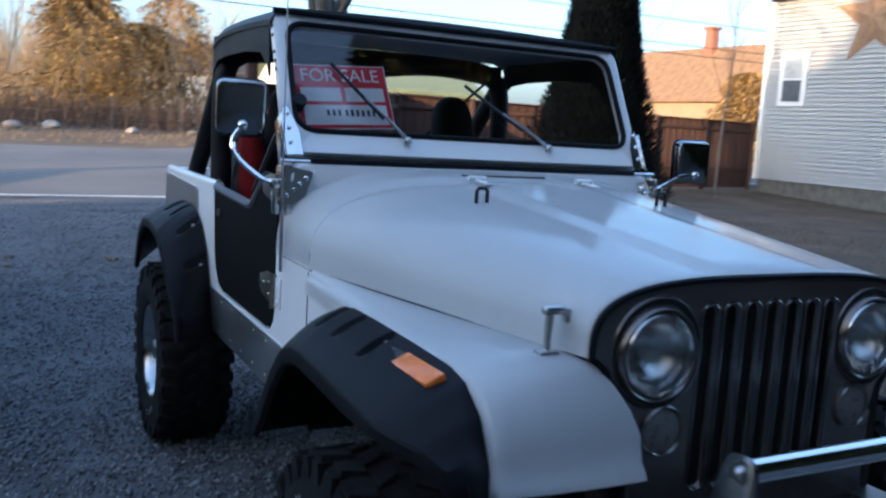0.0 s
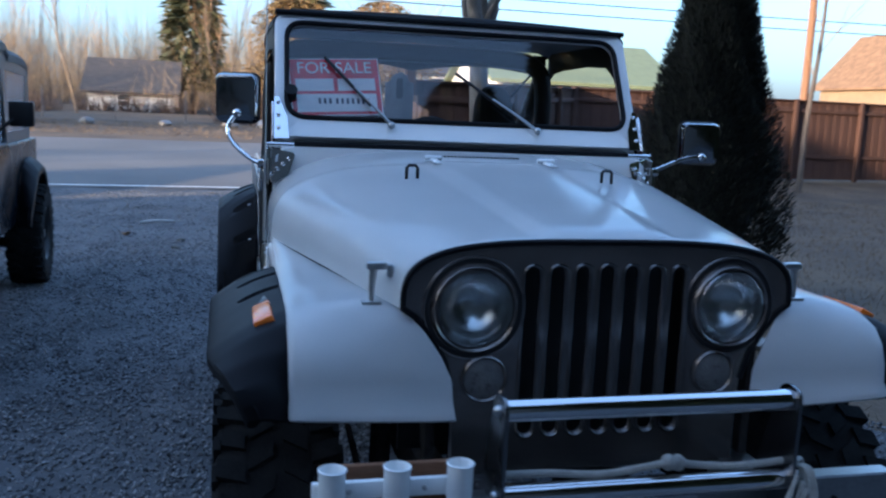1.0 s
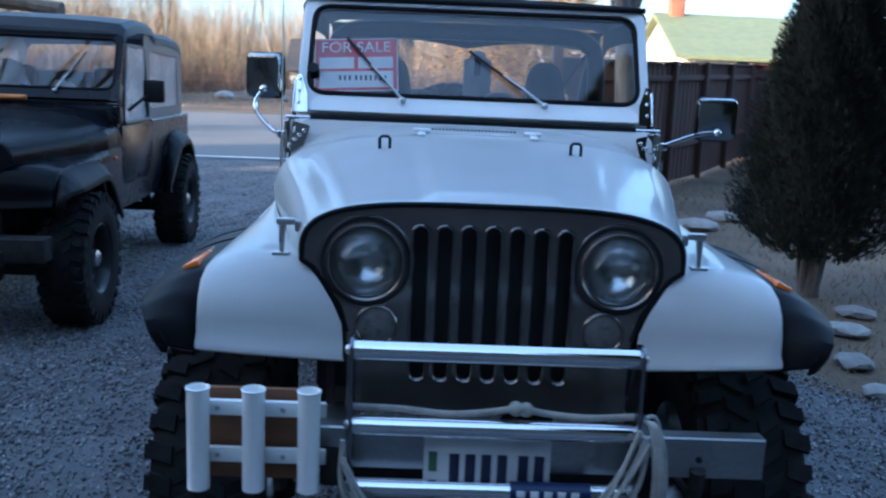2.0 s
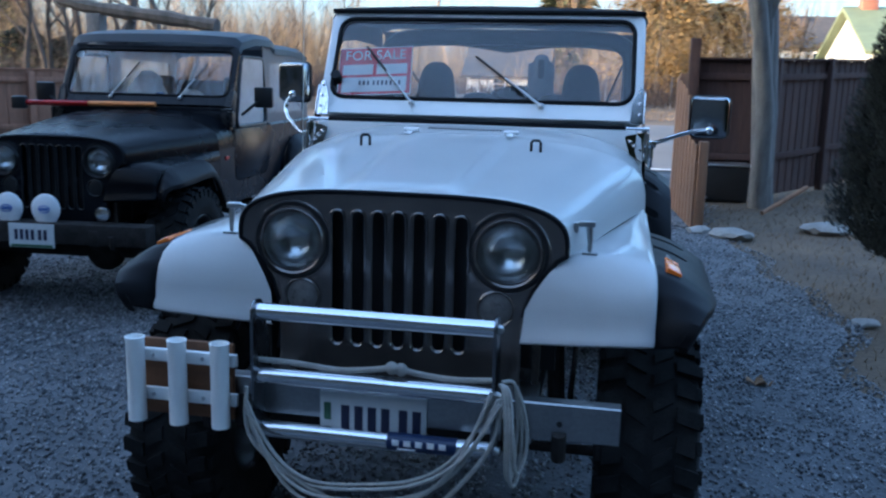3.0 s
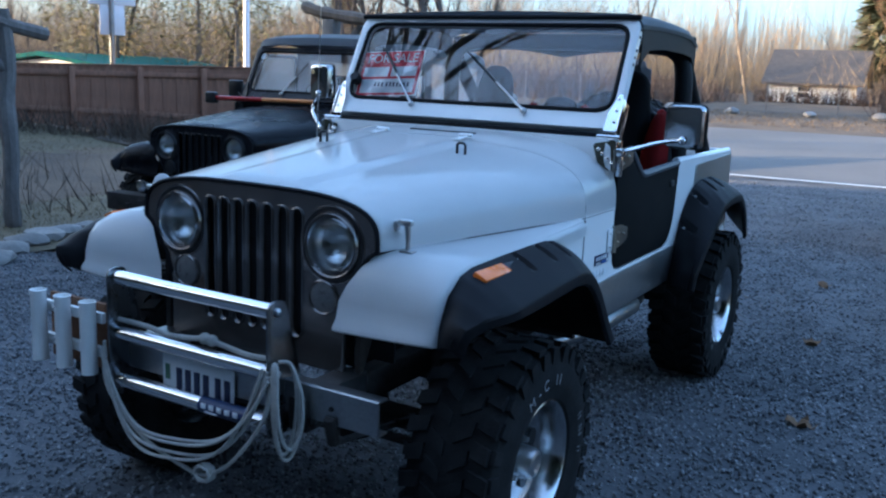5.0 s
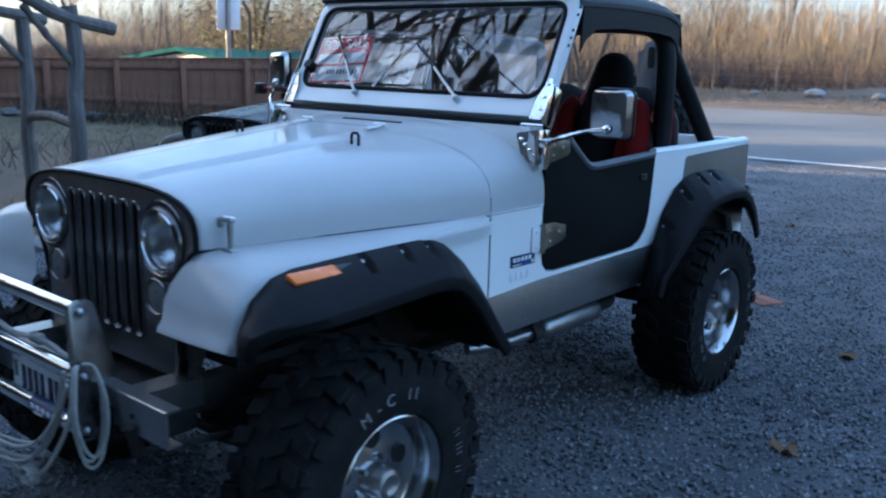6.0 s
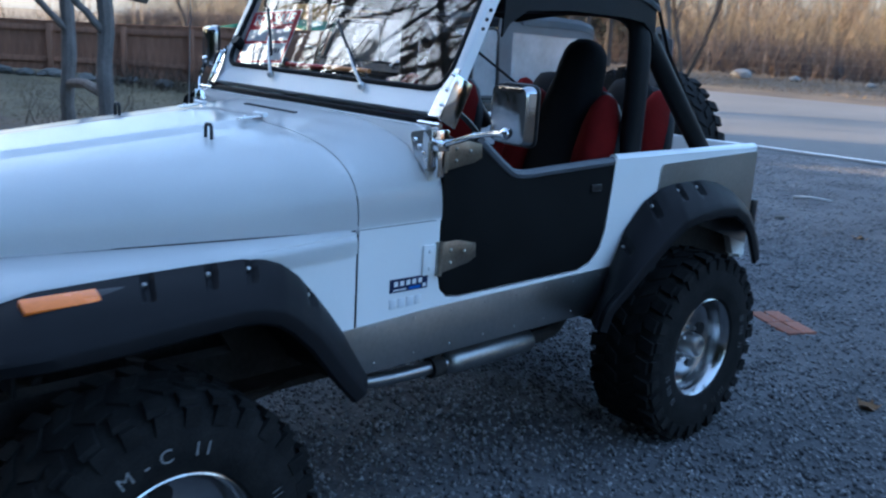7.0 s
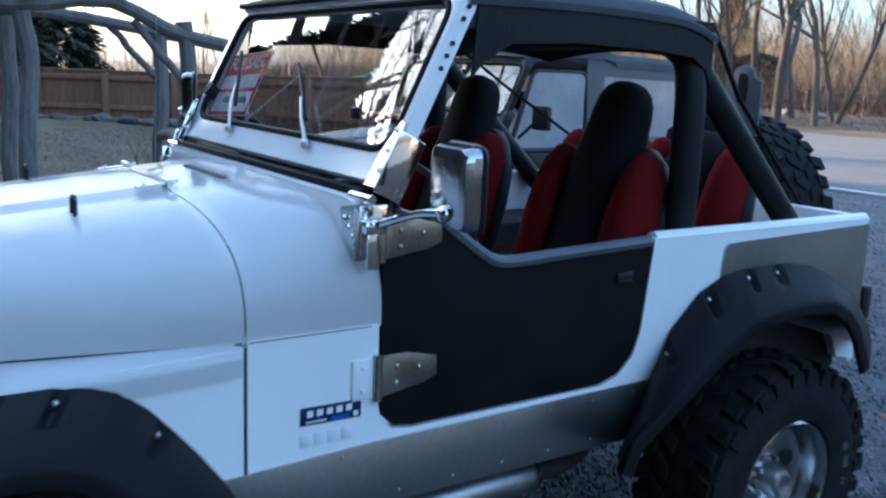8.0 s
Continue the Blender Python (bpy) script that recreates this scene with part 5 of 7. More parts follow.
for x in (-0.735, 0.735):
    for y in (1.455, 3.827 + EXT):
        w = build_wheel(BLK, x, y, R=0.40, W=0.27, spoke=False, rim=GLOSSBLACK, dz=0.08)
running_gear(BLK, EXT)
# soft top
bm = B()
rows = []
for y, zt, half in ((2.655, 1.850, 0.70), (2.70, 1.915, 0.71), (3.0, 1.962, 0.715), (3.4, 1.962, 0.715), (3.50, 1.945, 0.71), (3.54, 1.905, 0.70), (4.0, 1.902, 0.70), (4.40, 1.89, 0.70), (4.58, 1.86, 0.695), (4.625, 1.79, 0.69)):
    pts = [(-half, zt - 0.10), (-half + 0.01, zt - 0.045), (-half + 0.05, zt - 0.008)] + [(x, zt + 0.012 * (1 - (x / 0.6) ** 2)) for x in np.linspace(-0.5, 0.5, 7)]
    pts += [(half - 0.05, zt - 0.008), (half - 0.01, zt - 0.045), (half, zt - 0.10)]
    rows.append([(x, y, z) for x, z in pts])
loft(bm, rows, closed=False)
bmesh.ops.solidify(bm, geom=bm.faces[:], thickness=0.008)
stop = part("soft_top", bm, TOPCLOTH, BLK, "dusty dark soft top, greyed further for sky sheen")
for s in (-1, 1):
    bm = B()
    prism(bm, [(3.25, 1.20), (3.42, 1.20), (3.42, 1.87), (3.23, 1.87)], "x", s * 0.675, s * 0.69)
    prism(bm, [(3.42, 1.20), (4.60, 1.20), (4.60, 1.30), (3.42, 1.30)], "x", s * 0.675, s * 0.69)
    prism(bm, [(4.42, 1.30), (4.60, 1.30), (4.58, 1.80), (4.42, 1.80)], "x", s * 0.675, s * 0.69)
    prism(bm, [(3.42, 1.74), (4.42, 1.72), (4.42, 1.82), (3.42, 1.84)], "x", s * 0.675, s * 0.69)
    part("side_curtain", bm, TOPCLOTH, stop)
    bm = B()
    prism(bm, [(3.42, 1.30), (4.42, 1.30), (4.42, 1.72), (3.42, 1.74)], "x", s * 0.680, s * 0.684)
    ob = part("curtain_window", bm, MILKY, stop)
    ob.visible_shadow = False
bm = B()
prism(bm, [(-0.68, 1.20), (0.68, 1.20), (0.68, 1.56), (-0.68, 1.56)], "y", 4.58, 4.60)
part("rear_curtain", bm, TOPCLOTH, stop)
# seats and stored bags inside
for x in (-0.36, 0.36):
    bm = B()
    box(bm, (x, 3.2, 0.90), (0.46, 0.46, 0.16), bev=0.05, seg=3)
    box(bm, (x, 3.45, 1.15), (0.46, 0.13, 0.56), Matrix.Rotation(radians(-14), 4, "X"), bev=0.05, seg=3)
    box(bm, (x, 3.53, 1.50), (0.26, 0.10, 0.20), bev=0.04, seg=3)
    part("seat", bm, SEATBLACK, BLK)
for x, y, z, r, mm in ((-0.42, 2.86, 1.32, 0.18, CANVAS), (-0.10, 2.90, 1.34, 0.16, BLUECLOTH), (0.14, 2.98, 1.38, 0.16, CANVAS), (-0.28, 3.1, 1.52, 0.16, CANVAS), (0.43, 2.92, 1.34, 0.17, CANVAS)):
    bm = B()
    bmesh.ops.create_icosphere(bm, subdivisions=3, radius=r)
    for v in bm.verts:
        v.co *= 1 + 0.35 * noise.noise(v.co * 9 + Vector((x * 9, z * 7, 0)))
        v.co.z *= 1.25
    bag = part("cloth_bag", bm, mm)
    bag.matrix_world = BLK.matrix_world @ Matrix.Translation((x, y, z - 0.1))
    tagged(bag, "crumpled cloth bag heaped on the seats of the black car", "bag", "stored bags")
# front fittings
bm = B()
box(bm, (0, 0.95, 0.62), (1.45, 0.14, 0.13), bev=0.01)
part("bumper", bm, DARK, BLK)
for x in (-0.205, 0.045):
    bm = B()
    revolve(bm, [(0.05, 0.0), (0.05, 0.06), (0.0, 0.096), (-0.01, 0.094), (-0.022, 0.066), (-0.026, 0.0)], (x, 0.94, 0.765), "y", 32)
    for v in bm.verts:
        if v.co.z < 0.765 - 0.05:
            v.co.z -= 0.035 * max(0.0, 1 - abs(v.co.x - x) / 0.08)
    tube(bm, [(x, 0.95, 0.70), (x, 0.95, 0.66)], 0.015, 8)
    cov = part("driving_lamp", bm, LAMPCOVER, BLK, "round driving lamp under a white cover")
    bm = B()
    tube(bm, [(x + 0.036 * math.cos(t), 0.9135, 0.765 + 0.022 * math.sin(t)) for t in np.linspace(0, 2 * math.pi, 25)[:-1]], 0.0025, 6, closed=True)
    for q in range(4):
        box(bm, (x - 0.021 + 0.014 * q, 0.9125, 0.765), (0.008, 0.003, 0.018))
    part("cover_badge", bm, SKYBLUE, cov)
for x in (-0.42, 0.42):
    bm = B()
    revolve(bm, [(0.06, 0.0), (0.06, 0.03), (0.0, 0.05), (-0.004, 0.046)], (x, 0.93, 0.745), "y", 20)
    fl = part("fog_lamp", bm, GLOSSBLACK, BLK)
    bm = B()
    revolve(bm, [(0.0, 0.046), (-0.008, 0.03), (-0.01, 0.0)], (x, 0.93, 0.745), "y", 20)
    part("fog_lens", bm, CHROME, fl)
bm = B()
box(bm, (-0.02, 0.87, 0.605), (0.30, 0.004, 0.15))
plate = part("number_plate", bm, PLATEWHITE, BLK, "white number plate with dark characters")
for k in range(6):
    bm = B()
    box(bm, (-0.12 + k * 0.036 + (0.012 if k > 3 else 0), 0.867, 0.61), (0.022, 0.003, 0.065))
    part("plate_bar", bm, INK, plate)
bm = B()
box(bm, (-0.02, 0.8675, 0.54), (0.28, 0.002, 0.016))
part("plate_print", bm, PLATEGREEN, plate)
axe = root("long_axe")
axe.matrix_world = BLK.matrix_world.copy()
tagged(axe, "long-handled axe with an orange wooden handle strapped below the windshield", "axe")
bm = B()
tube(bm, [(-0.98, 2.36, 1.37), (0.12, 2.37, 1.38)], 0.019, 10)
part("handle", bm, AXEWOOD, axe)
bm = B()
tube(bm, [(-0.95, 2.36, 1.37), (-0.42, 2.365, 1.375)], 0.0215, 10)
part("handle_sleeve", bm, REDLENS, axe, "dark red painted half of the handle")
bm = B()
box(bm, (-0.99, 2.36, 1.37), (0.12, 0.06, 0.10), bev=0.015)
part("axe_head", bm, GLOSSBLACK, axe)
bm = B()
bmesh.ops.create_cone(bm, cap_ends=True, segments=20, radius1=0.03, radius2=0.03, depth=0.002, matrix=Matrix.Translation(ws(-0.62, 0.43, -0.004)) @ Matrix.Rotation(radians(63), 4, "X"))
part("inspection_sticker", bm, LAMPCOVER, BLK)

# ---- ground ----
GY = ([-400, 1.0, 3.4, 15.5, 25, 30, 36, 60, 120, 700], [-0.045, -0.045, 0.0, 0.0, 0.45, 0.57, 0.70, 0.85, 2.0, 6.0])


def gh(x, y):
    """Height of the ground."""
    left = np.clip((-np.asarray(x, float) - 6.0) / 7.0, 0, 1) * np.clip((15 - np.asarray(y, float)) / 6, 0, 1)
    return np.interp(y, *GY) + 0.55 * left


def sheet(name, xs_of_y, ys, nx, material, lift, rough=0.0, skirt=True):
    """A strip of ground between two edges that may vary with y."""
    V, F = [], []
    rng = np.random.default_rng(len(name))
    for y in ys:
        a, b = xs_of_y(y)
        for k in range(nx):
            x = a + (b - a) * k / (nx - 1)
            V.append((x, y, float(gh(x, y)) + lift + rough * rng.normal()))
    for i in range(len(ys) - 1):
        for k in range(nx - 1):
            p = i * nx + k
            F.append((p, p + 1, p + nx + 1, p + nx))
    ob = np_part(name, V, F, material)
    ob.data.shade_smooth()
    return ob


ys = np.r_[np.linspace(-400, -30, 12), np.linspace(-25, 60, 120), np.linspace(65, 700, 30)]
ground = sheet("ground", lambda y: (-400, 400), ys, 161, DRYGRASS, -0.02)
tagged(ground, "dry winter grass and bare earth", "ground", kind="structure")


def drive_edges(y):
    w = 0.12 * math.sin(2.3 * y) + 0.08 * math.sin(5.1 * y + 1)
    left = np.interp(y, [-12, 2.5, 3.6, 4.5, 8, 15.4], [-4.2, -3.6, -3.0, -3.2, -4.2, -9])
    right = np.interp(y, [-12, -2, 2.0, 3.3, 5.7, 8.2, 12, 15.4], [7, 6.2, 4.6, 3.45, 3.6, 3.2, 3.3, 5.0])
    return left + w, right - w * 0.7


driveway = sheet("driveway", drive_edges, np.linspace(-12, 15.3, 140), 60, GRAVEL, 0.0, 0.004)
tagged(driveway, "blue-grey crushed stone driveway", "driveway", kind="structure")


def road_y(x):
    t = min(1.0, max(0.0, (x - 4.2) / 4.6))
    return 15.1 + 0.03 * x + 4.9 * t * t * (3 - 2 * t)


V, F, n = [], [], 121
xs = np.linspace(-120, 120, n)
for o in np.linspace(0, 9.5, 40):
    V += [(x, road_y(x) + o, float(gh(0, road_y(x) + o)) + 0.012) for x in xs]
for i in range(39):
    F += [(i * n + k, i * n + k + 1, (i + 1) * n + k + 1, (i + 1) * n + k) for k in range(n - 1)]
road = np_part("road", V, F, ASPHALT)
tagged(road, "worn grey asphalt road", "road", kind="structure")
V, F = [], []
for o in (0.25, 0.37):
    V += [(x, road_y(x) + o, float(gh(0, road_y(x) + o)) + 0.018) for x in xs]
F = [(k, k + 1, n + k + 1, n + k) for k in range(n - 1)]
tagged(np_part("road_line", V, F, LINE), "white painted edge line", "road line", kind="structure")

# loose gravel chips
rng = np.random.default_rng(5)
OCT = np.array([(1, 0, 0), (-1, 0, 0), (0, 1, 0), (0, -1, 0), (0, 0, 1), (0, 0, -1)], float)
OCF = np.array([(0, 2, 4), (2, 1, 4), (1, 3, 4), (3, 0, 4), (2, 0, 5), (1, 2, 5), (3, 1, 5), (0, 3, 5)])


def scatter_stones(name, P, size, material):
    n = len(P)
    a = rng.uniform(0, 2 * np.pi, n)
    t = rng.uniform(-0.7, 0.7, n)
    sc = size[:, None] * rng.uniform(0.55, 1.2, (n, 3))
    pts = OCT[None] * sc[:, None, :] * rng.uniform(0.75, 1.15, (n, 6, 1))
    x, y, z = pts[..., 0], pts[..., 1], pts[..., 2]
    y, z = y * np.cos(t)[:, None] - z * np.sin(t)[:, None], y * np.sin(t)[:, None] + z * np.cos(t)[:, None]
    x, y = x * np.cos(a)[:, None] - y * np.sin(a)[:, None], x * np.sin(a)[:, None] + y * np.cos(a)[:, None]
    V = np.stack([x, y, z], -1) + P[:, None, :]
    F = OCF[None] + 6 * np.arange(n)[:, None, None]
    return np_part(name, V.reshape(-1, 3), F.reshape(-1, 3), material)


P = []
for y0, y1, num in ((-7.0, -1.0, 60000), (-1.0, 5.0, 95000), (5.0, 9.0, 34000), (9.0, 14.6, 18000)):
    y = rng.uniform(y0, y1, num)
    e = np.array([drive_edges(v) for v in y])
    x = e[:, 0] + (e[:, 1] - e[:, 0]) * rng.uniform(-0.02, 1.02, num)
    P.append(np.stack([x, y, gh(x, y) + rng.uniform(0.0, 0.008, num)], 1))
P = np.concatenate(P)
chips = scatter_stones("gravel", P, rng.uniform(0.005, 0.0145, len(P)), CHIPS)
tagged(chips, "loose blue-grey gravel chips", "gravel", kind="stuff")


def blades(name, P, h, w, material, lean=0.5, parent=None):
    """Thin upright triangles at the points P."""
    n = len(P)
    a = rng.uniform(0, 2 * np.pi, n)
    hh = h * rng.uniform(0.5, 1.3, n)
    d = np.stack([np.cos(a), np.sin(a), np.zeros(n)], 1) * (w * 0.5)
    tip = P + np.stack([rng.normal(0, lean, n) * hh, rng.normal(0, lean, n) * hh, hh], 1)
    V = np.stack([P - d, P + d, tip], 1).reshape(-1, 3)
    F = np.arange(3 * n).reshape(-1, 3)
    return np_part(name, V, F, material, parent)


def area_points(num, x0, x1, y0, y1, keep=None):
    x, y = rng.uniform(x0, x1, num), rng.uniform(y0, y1, num)
    if keep is not None:
        k = np.array([keep(a, b) for a, b in zip(x, y)])
        x, y = x[k], y[k]
    return np.stack([x, y, gh(x, y) - 0.02], 1)


P = np.concatenate([area_points(26000, 3.0, 14, 3, 15, lambda x, y: x > drive_edges(y)[1]),
                    area_points(16000, -14, -3.2, 2, 14, lambda x, y: x < drive_edges(y)[0]),
                    area_points(9000, 12, 26, 4, 24),
                    area_points(14000, 4, 13, -6, 3, lambda x, y: x > drive_edges(y)[1])])
tagged(blades("lawn_grass", P, 0.05, 0.008, STRAW), "short dry winter grass", "grass", kind="stuff")
P = area_points(26000, -45, 40, 26.5, 35)
tagged(blades("verge_grass", P, 0.09, 0.02, STRAW), "tall dry roadside grass", "grass", kind="stuff")


def boulder(name, x, y, r, seed, material=STONE, flat=0.65, group="", label="rough grey field stone"):
    bm = B()
    bmesh.ops.create_icosphere(bm, subdivisions=2, radius=1)
    for v in bm.verts:
        k = 1 + 0.28 * noise.noise(v.co * 1.4 + Vector((seed * 7.1, 0, seed)))
        v.co = Vector((v.co.x * r * k * 1.25, v.co.y * r * k, v.co.z * r * k * flat))
    ob = part(name, bm, material, None, sharp=30)
    ob.location = (x, y, float(gh(x, y)) + r * flat * 0.45)
    ob.rotation_euler = (0, 0, seed * 2.1)
    return tagged(ob, label, "stone", group)


for k in range(26):
    x = -34 + k * 2.3 + random.uniform(-0.8, 0.8)
    boulder("boulder", x, 33.5 + 0.08 * x + random.uniform(-0.6, 0.6), random.uniform(0.15, 0.34), k, group="boulders along the road", label="rounded boulder beside the far road edge")
for k, (x, y, r) in enumerate([(4.15, 4.45, 0.13), (3.85, 3.75, 0.11), (3.75, 3.25, 0.09), (4.45, 4.95, 0.12), (4.9, 4.3, 0.15), (3.82, 4.75, 0.08), (3.4, 8.1, 0.2), (3.1, 8.35, 0.13), (4.5, 8.8, 0.22), (5.1, 9.6, 0.2), (3.2, 11.2, 0.28), (3.05, 11.9, 0.22)]):
    boulder("edging_stone", x, y, r, k + 40, flat=0.35, group="stones round the bed", label="flat pale edging stone on the grass")
for k in range(16):
    t = k / 15
    boulder("border_stone", -3.05 - 0.35 * math.sin(6 * t) - 0.9 * t, 3.1 + 4.2 * t, random.uniform(0.10, 0.17), k + 60, flat=0.4, group="stones of the left border", label="flat grey stone edging the planted border")
for k, (u, v) in enumerate([(-0.105, 0.055), (0.107, 0.052), (-0.10, -0.056), (0.112, -0.058)]):
    bm = B()
    box(bm, (0, 0, 0), (0.205, 0.10, 0.05), bev=0.006)
    ob = part("paving_brick", bm, BRICK, None)
    q = radians(-30)
    ob.location, ob.rotation_euler = (1.86 + u * math.cos(q) - v * math.sin(q), 5.72 + u * math.sin(q) + v * math.cos(q), -0.012), (0, 0, q + 0.05 * (k - 1.5))
    tagged(ob, "worn red brick sunk in the gravel", "brick", "bricks in the gravel")


def dead_leaf(x, y, a):
    bm = B()
    pts = [(0.06 * math.cos(t) * (1 + 0.35 * math.cos(5 * t)), 0.045 * math.sin(t) * (1 + 0.35 * math.cos(5 * t))) for t in np.linspace(0, 2 * math.pi, 21)[:-1]]
    vs = [bm.verts.new((u, v, 0.02 * math.sin(3 * u * 30) + 0.15 * abs(v))) for u, v in pts]
    bm.faces.new(vs)
    bmesh.ops.triangulate(bm, faces=bm.faces[:])
    bmesh.ops.solidify(bm, geom=bm.faces[:], thickness=0.001)
    ob = part("dead_leaf", bm, OAKLEAF, None)
    ob.location, ob.rotation_euler = (x, y, 0.018), (0, 0, a)
    tagged(ob, "curled brown fallen leaf on gravel", "leaf", "fallen leaves")


for k, (x, y) in enumerate([(2.90, 3.30), (2.75, 4.77), (-2.1, 2.4), (2.6, 6.6), (1.1, 8.8), (-0.4, 9.5)]):
    dead_leaf(x, y, k * 1.7)

bm = B()
tube(bm, smooth_line([(-0.32, 10.48, 0.015), (-0.15, 10.55, 0.03), (0.06, 10.66, 0.015)], 8), [0.012, 0.016, 0.018, 0.017, 0.015, 0.014, 0.012, 0.008], 7)
tagged(part("stick", bm, CANVAS), "pale bleached stick lying on the gravel", "stick")
for k, (x, y) in enumerate([(0.18, 8.55), (0.21, 9.07)]):
    boulder("dark_stone", x, y, 0.045, 200 + k, DARKSTONE, flat=0.6, group="stones on the drive", label="small dark stone lying on the gravel")

# ---- plants ----
def branch(V, F, p, d, length, r, depth, seed, spread, twigs, sides=6, grow=0.25):
    """Adds one tapering limb and its side limbs; the thinnest go into the twig lists."""
    tv, tf = (V, F) if depth > 1 else twigs
    sd = sides if depth > 1 else 3
    steps = 4 if depth > 1 else 2
    up, pts, rr = Vector((0, 0, 1)), [p.copy()], [r]
    for i in range(steps):
        d = (d + Vector((seed.normal(0, 0.13), seed.normal(0, 0.13), seed.normal(0.03, 0.08) + grow * 0.1))).normalized()
        p = p + d * (length / steps)
        pts.append(p.copy())
        rr.append(r * (1 - 0.62 * (i + 1) / steps))
    base = len(tv)
    u = d.orthogonal().normalized()
    w = d.cross(u)
    for q, k in zip(pts, rr):
        for s in range(sd):
            a = 2 * math.pi * s / sd
            tv.append(q + (u * math.cos(a) + w * math.sin(a)) * k)
    for i in range(steps):
        for s in range(sd):
            a, b = base + i * sd + s, base + i * sd + (s + 1) % sd
            tf.append((a, b, b + sd))
            tf.append((a, b + sd, a + sd))
    if depth <= 0:
        return
    kids = {3: 6, 2: 5, 1: 4}.get(depth, 6)
    for k in range(kids):
        t = seed.uniform(0.35, 1.0)
        i = min(int(t * steps), steps - 1)
        q = pts[i].lerp(pts[i + 1], t * steps - i)
        a = seed.uniform(0, 2 * math.pi)
        side = (u * math.cos(a) + w * math.sin(a))
        nd = (d * (1 - spread * 0.5) + side * spread + up * grow).normalized()
        branch(V, F, q, nd, length * seed.uniform(0.45, 0.68), rr[i] * 0.5, depth - 1, seed, spread, twigs, sides, grow)


def bare_tree(name, x, y, h, r, seed, spread=0.7, label="", stems=1, depth=3, grow=0.35, bark=BARK, twig=TWIG, group="", tilt=0.22):
    rg = np.random.default_rng(seed)
    V, F, tv, tf = [], [], [], []
    for k in range(stems):
        a = 2 * math.pi * k / max(1, stems) + seed
        lean = 0.0 if stems == 1 else tilt
        d = Vector((lean * math.cos(a), lean * math.sin(a), 1)).normalized()
        branch(V, F, Vector((0.12 * lean * 5 * math.cos(a), 0.12 * lean * 5 * math.sin(a), -0.1)), d, h * 0.62, r, depth, rg, spread, (tv, tf), 7, grow)
    t = root(name, x, y, float(gh(x, y)))
    np_part("trunk", V, F, bark, t).data.shade_smooth()
    np_part("crown", tv, tf, twig, t)
    return tagged(t, label or "leafless deciduous tree in winter", "tree", group)


def needles(num, h, r0, seed, droop=0.25, size=0.25, start=0.1, power=1.0, gap=0.35, foot=0.55):
    """Fronds of an evergreen: short pointed leaves set on an uneven cone."""
    rg = np.random.default_rng(seed)
    t = rg.uniform(0, 1, num) ** 0.8
    a = rg.uniform(0, 2 * np.pi, num)
    lump = 1 + gap * np.sin(5 * a + 9 * t + seed) * np.sin(17 * t + 3 * a)
    rad = r0 * np.minimum(1, (1 - t) ** power * 1.05 + 0.02) * lump * rg.uniform(0.55, 1.05, num) ** 0.5
    rad *= np.minimum(1.0, foot + t / 0.16)
    z = start * h + t * h * (1 - start)
    c = np.stack([np.cos(a) * rad, np.sin(a) * rad, z], 1)
    o = np.stack([np.cos(a), np.sin(a), -droop + rg.normal(0, 0.35, num)], 1)
    o /= np.linalg.norm(o, axis=1)[:, None]
    sd = np.stack([-np.sin(a), np.cos(a), rg.normal(0, 0.5, num)], 1)
    s = size * rg.uniform(0.5, 1.2, num)[:, None]
    V = np.stack([c - o * s * 0.5 - sd * s * 0.22, c - o * s * 0.5 + sd * s * 0.22, c + o * s * 0.7], 1).reshape(-1, 3)
    return V, np.arange(3 * num).reshape(-1, 3)


def conifer(name, x, y, h, r, seed, num=5000, size=0.5, material=PINELEAF, label="tall dark evergreen tree", group="", **kw):
    t = root(name, x, y, float(gh(x, y)))
    bm = B()
    tube(bm, [(0, 0, -0.1), (0.02 * h * 0.1, 0, h * 0.5), (0, 0, h * 0.97)], [0.02 * h + 0.02, 0.012 * h, 0.01], 8)
    part("trunk", bm, BARK, t)
    V, F = needles(num, h, r, seed, size=size, **kw)
    np_part("crown", V, F, material, t)
    return tagged(t, label, "tree", group)


# the clipped cone of evergreen beside the drive
arb = conifer("arborvitae", 4.39, 5.6, 3.55, 0.62, 3, 110000, 0.046, NEEDLE, "dense dark green conical arborvitae shrub", start=0.09, power=0.8, droop=-1.1, gap=0.24, foot=0.55)
bm = B()
revolve(bm, [(0.42, 0.0), (0.50, 0.31), (0.9, 0.41), (2.0, 0.27), (2.9, 0.11), (3.3, 0.02)], (0, 0, 0), "z", 20)
part("inner_foliage", bm, NEEDLE, arb)
for k in range(5):
    a = 1.26 * k
    bm = B()
    tube(bm, smooth_line([(0.05 * math.cos(a), 0.05 * math.sin(a), -0.05), (0.10 * math.cos(a), 0.10 * math.sin(a), 0.35), (0.20 * math.cos(a + 0.3), 0.20 * math.sin(a + 0.3), 0.95)], 8), 0.028, 7)
    part("stem", bm, GREYBARK, arb)

maple = bare_tree("maple_tree", 4.12, 10.8, 8.5, 0.15, 11, 0.62, "grey multi-stemmed maple without leaves", stems=4, grow=0.4, tilt=0.06, bark=MAPLEBARK)
maple.rotation_euler.z = radians(100)

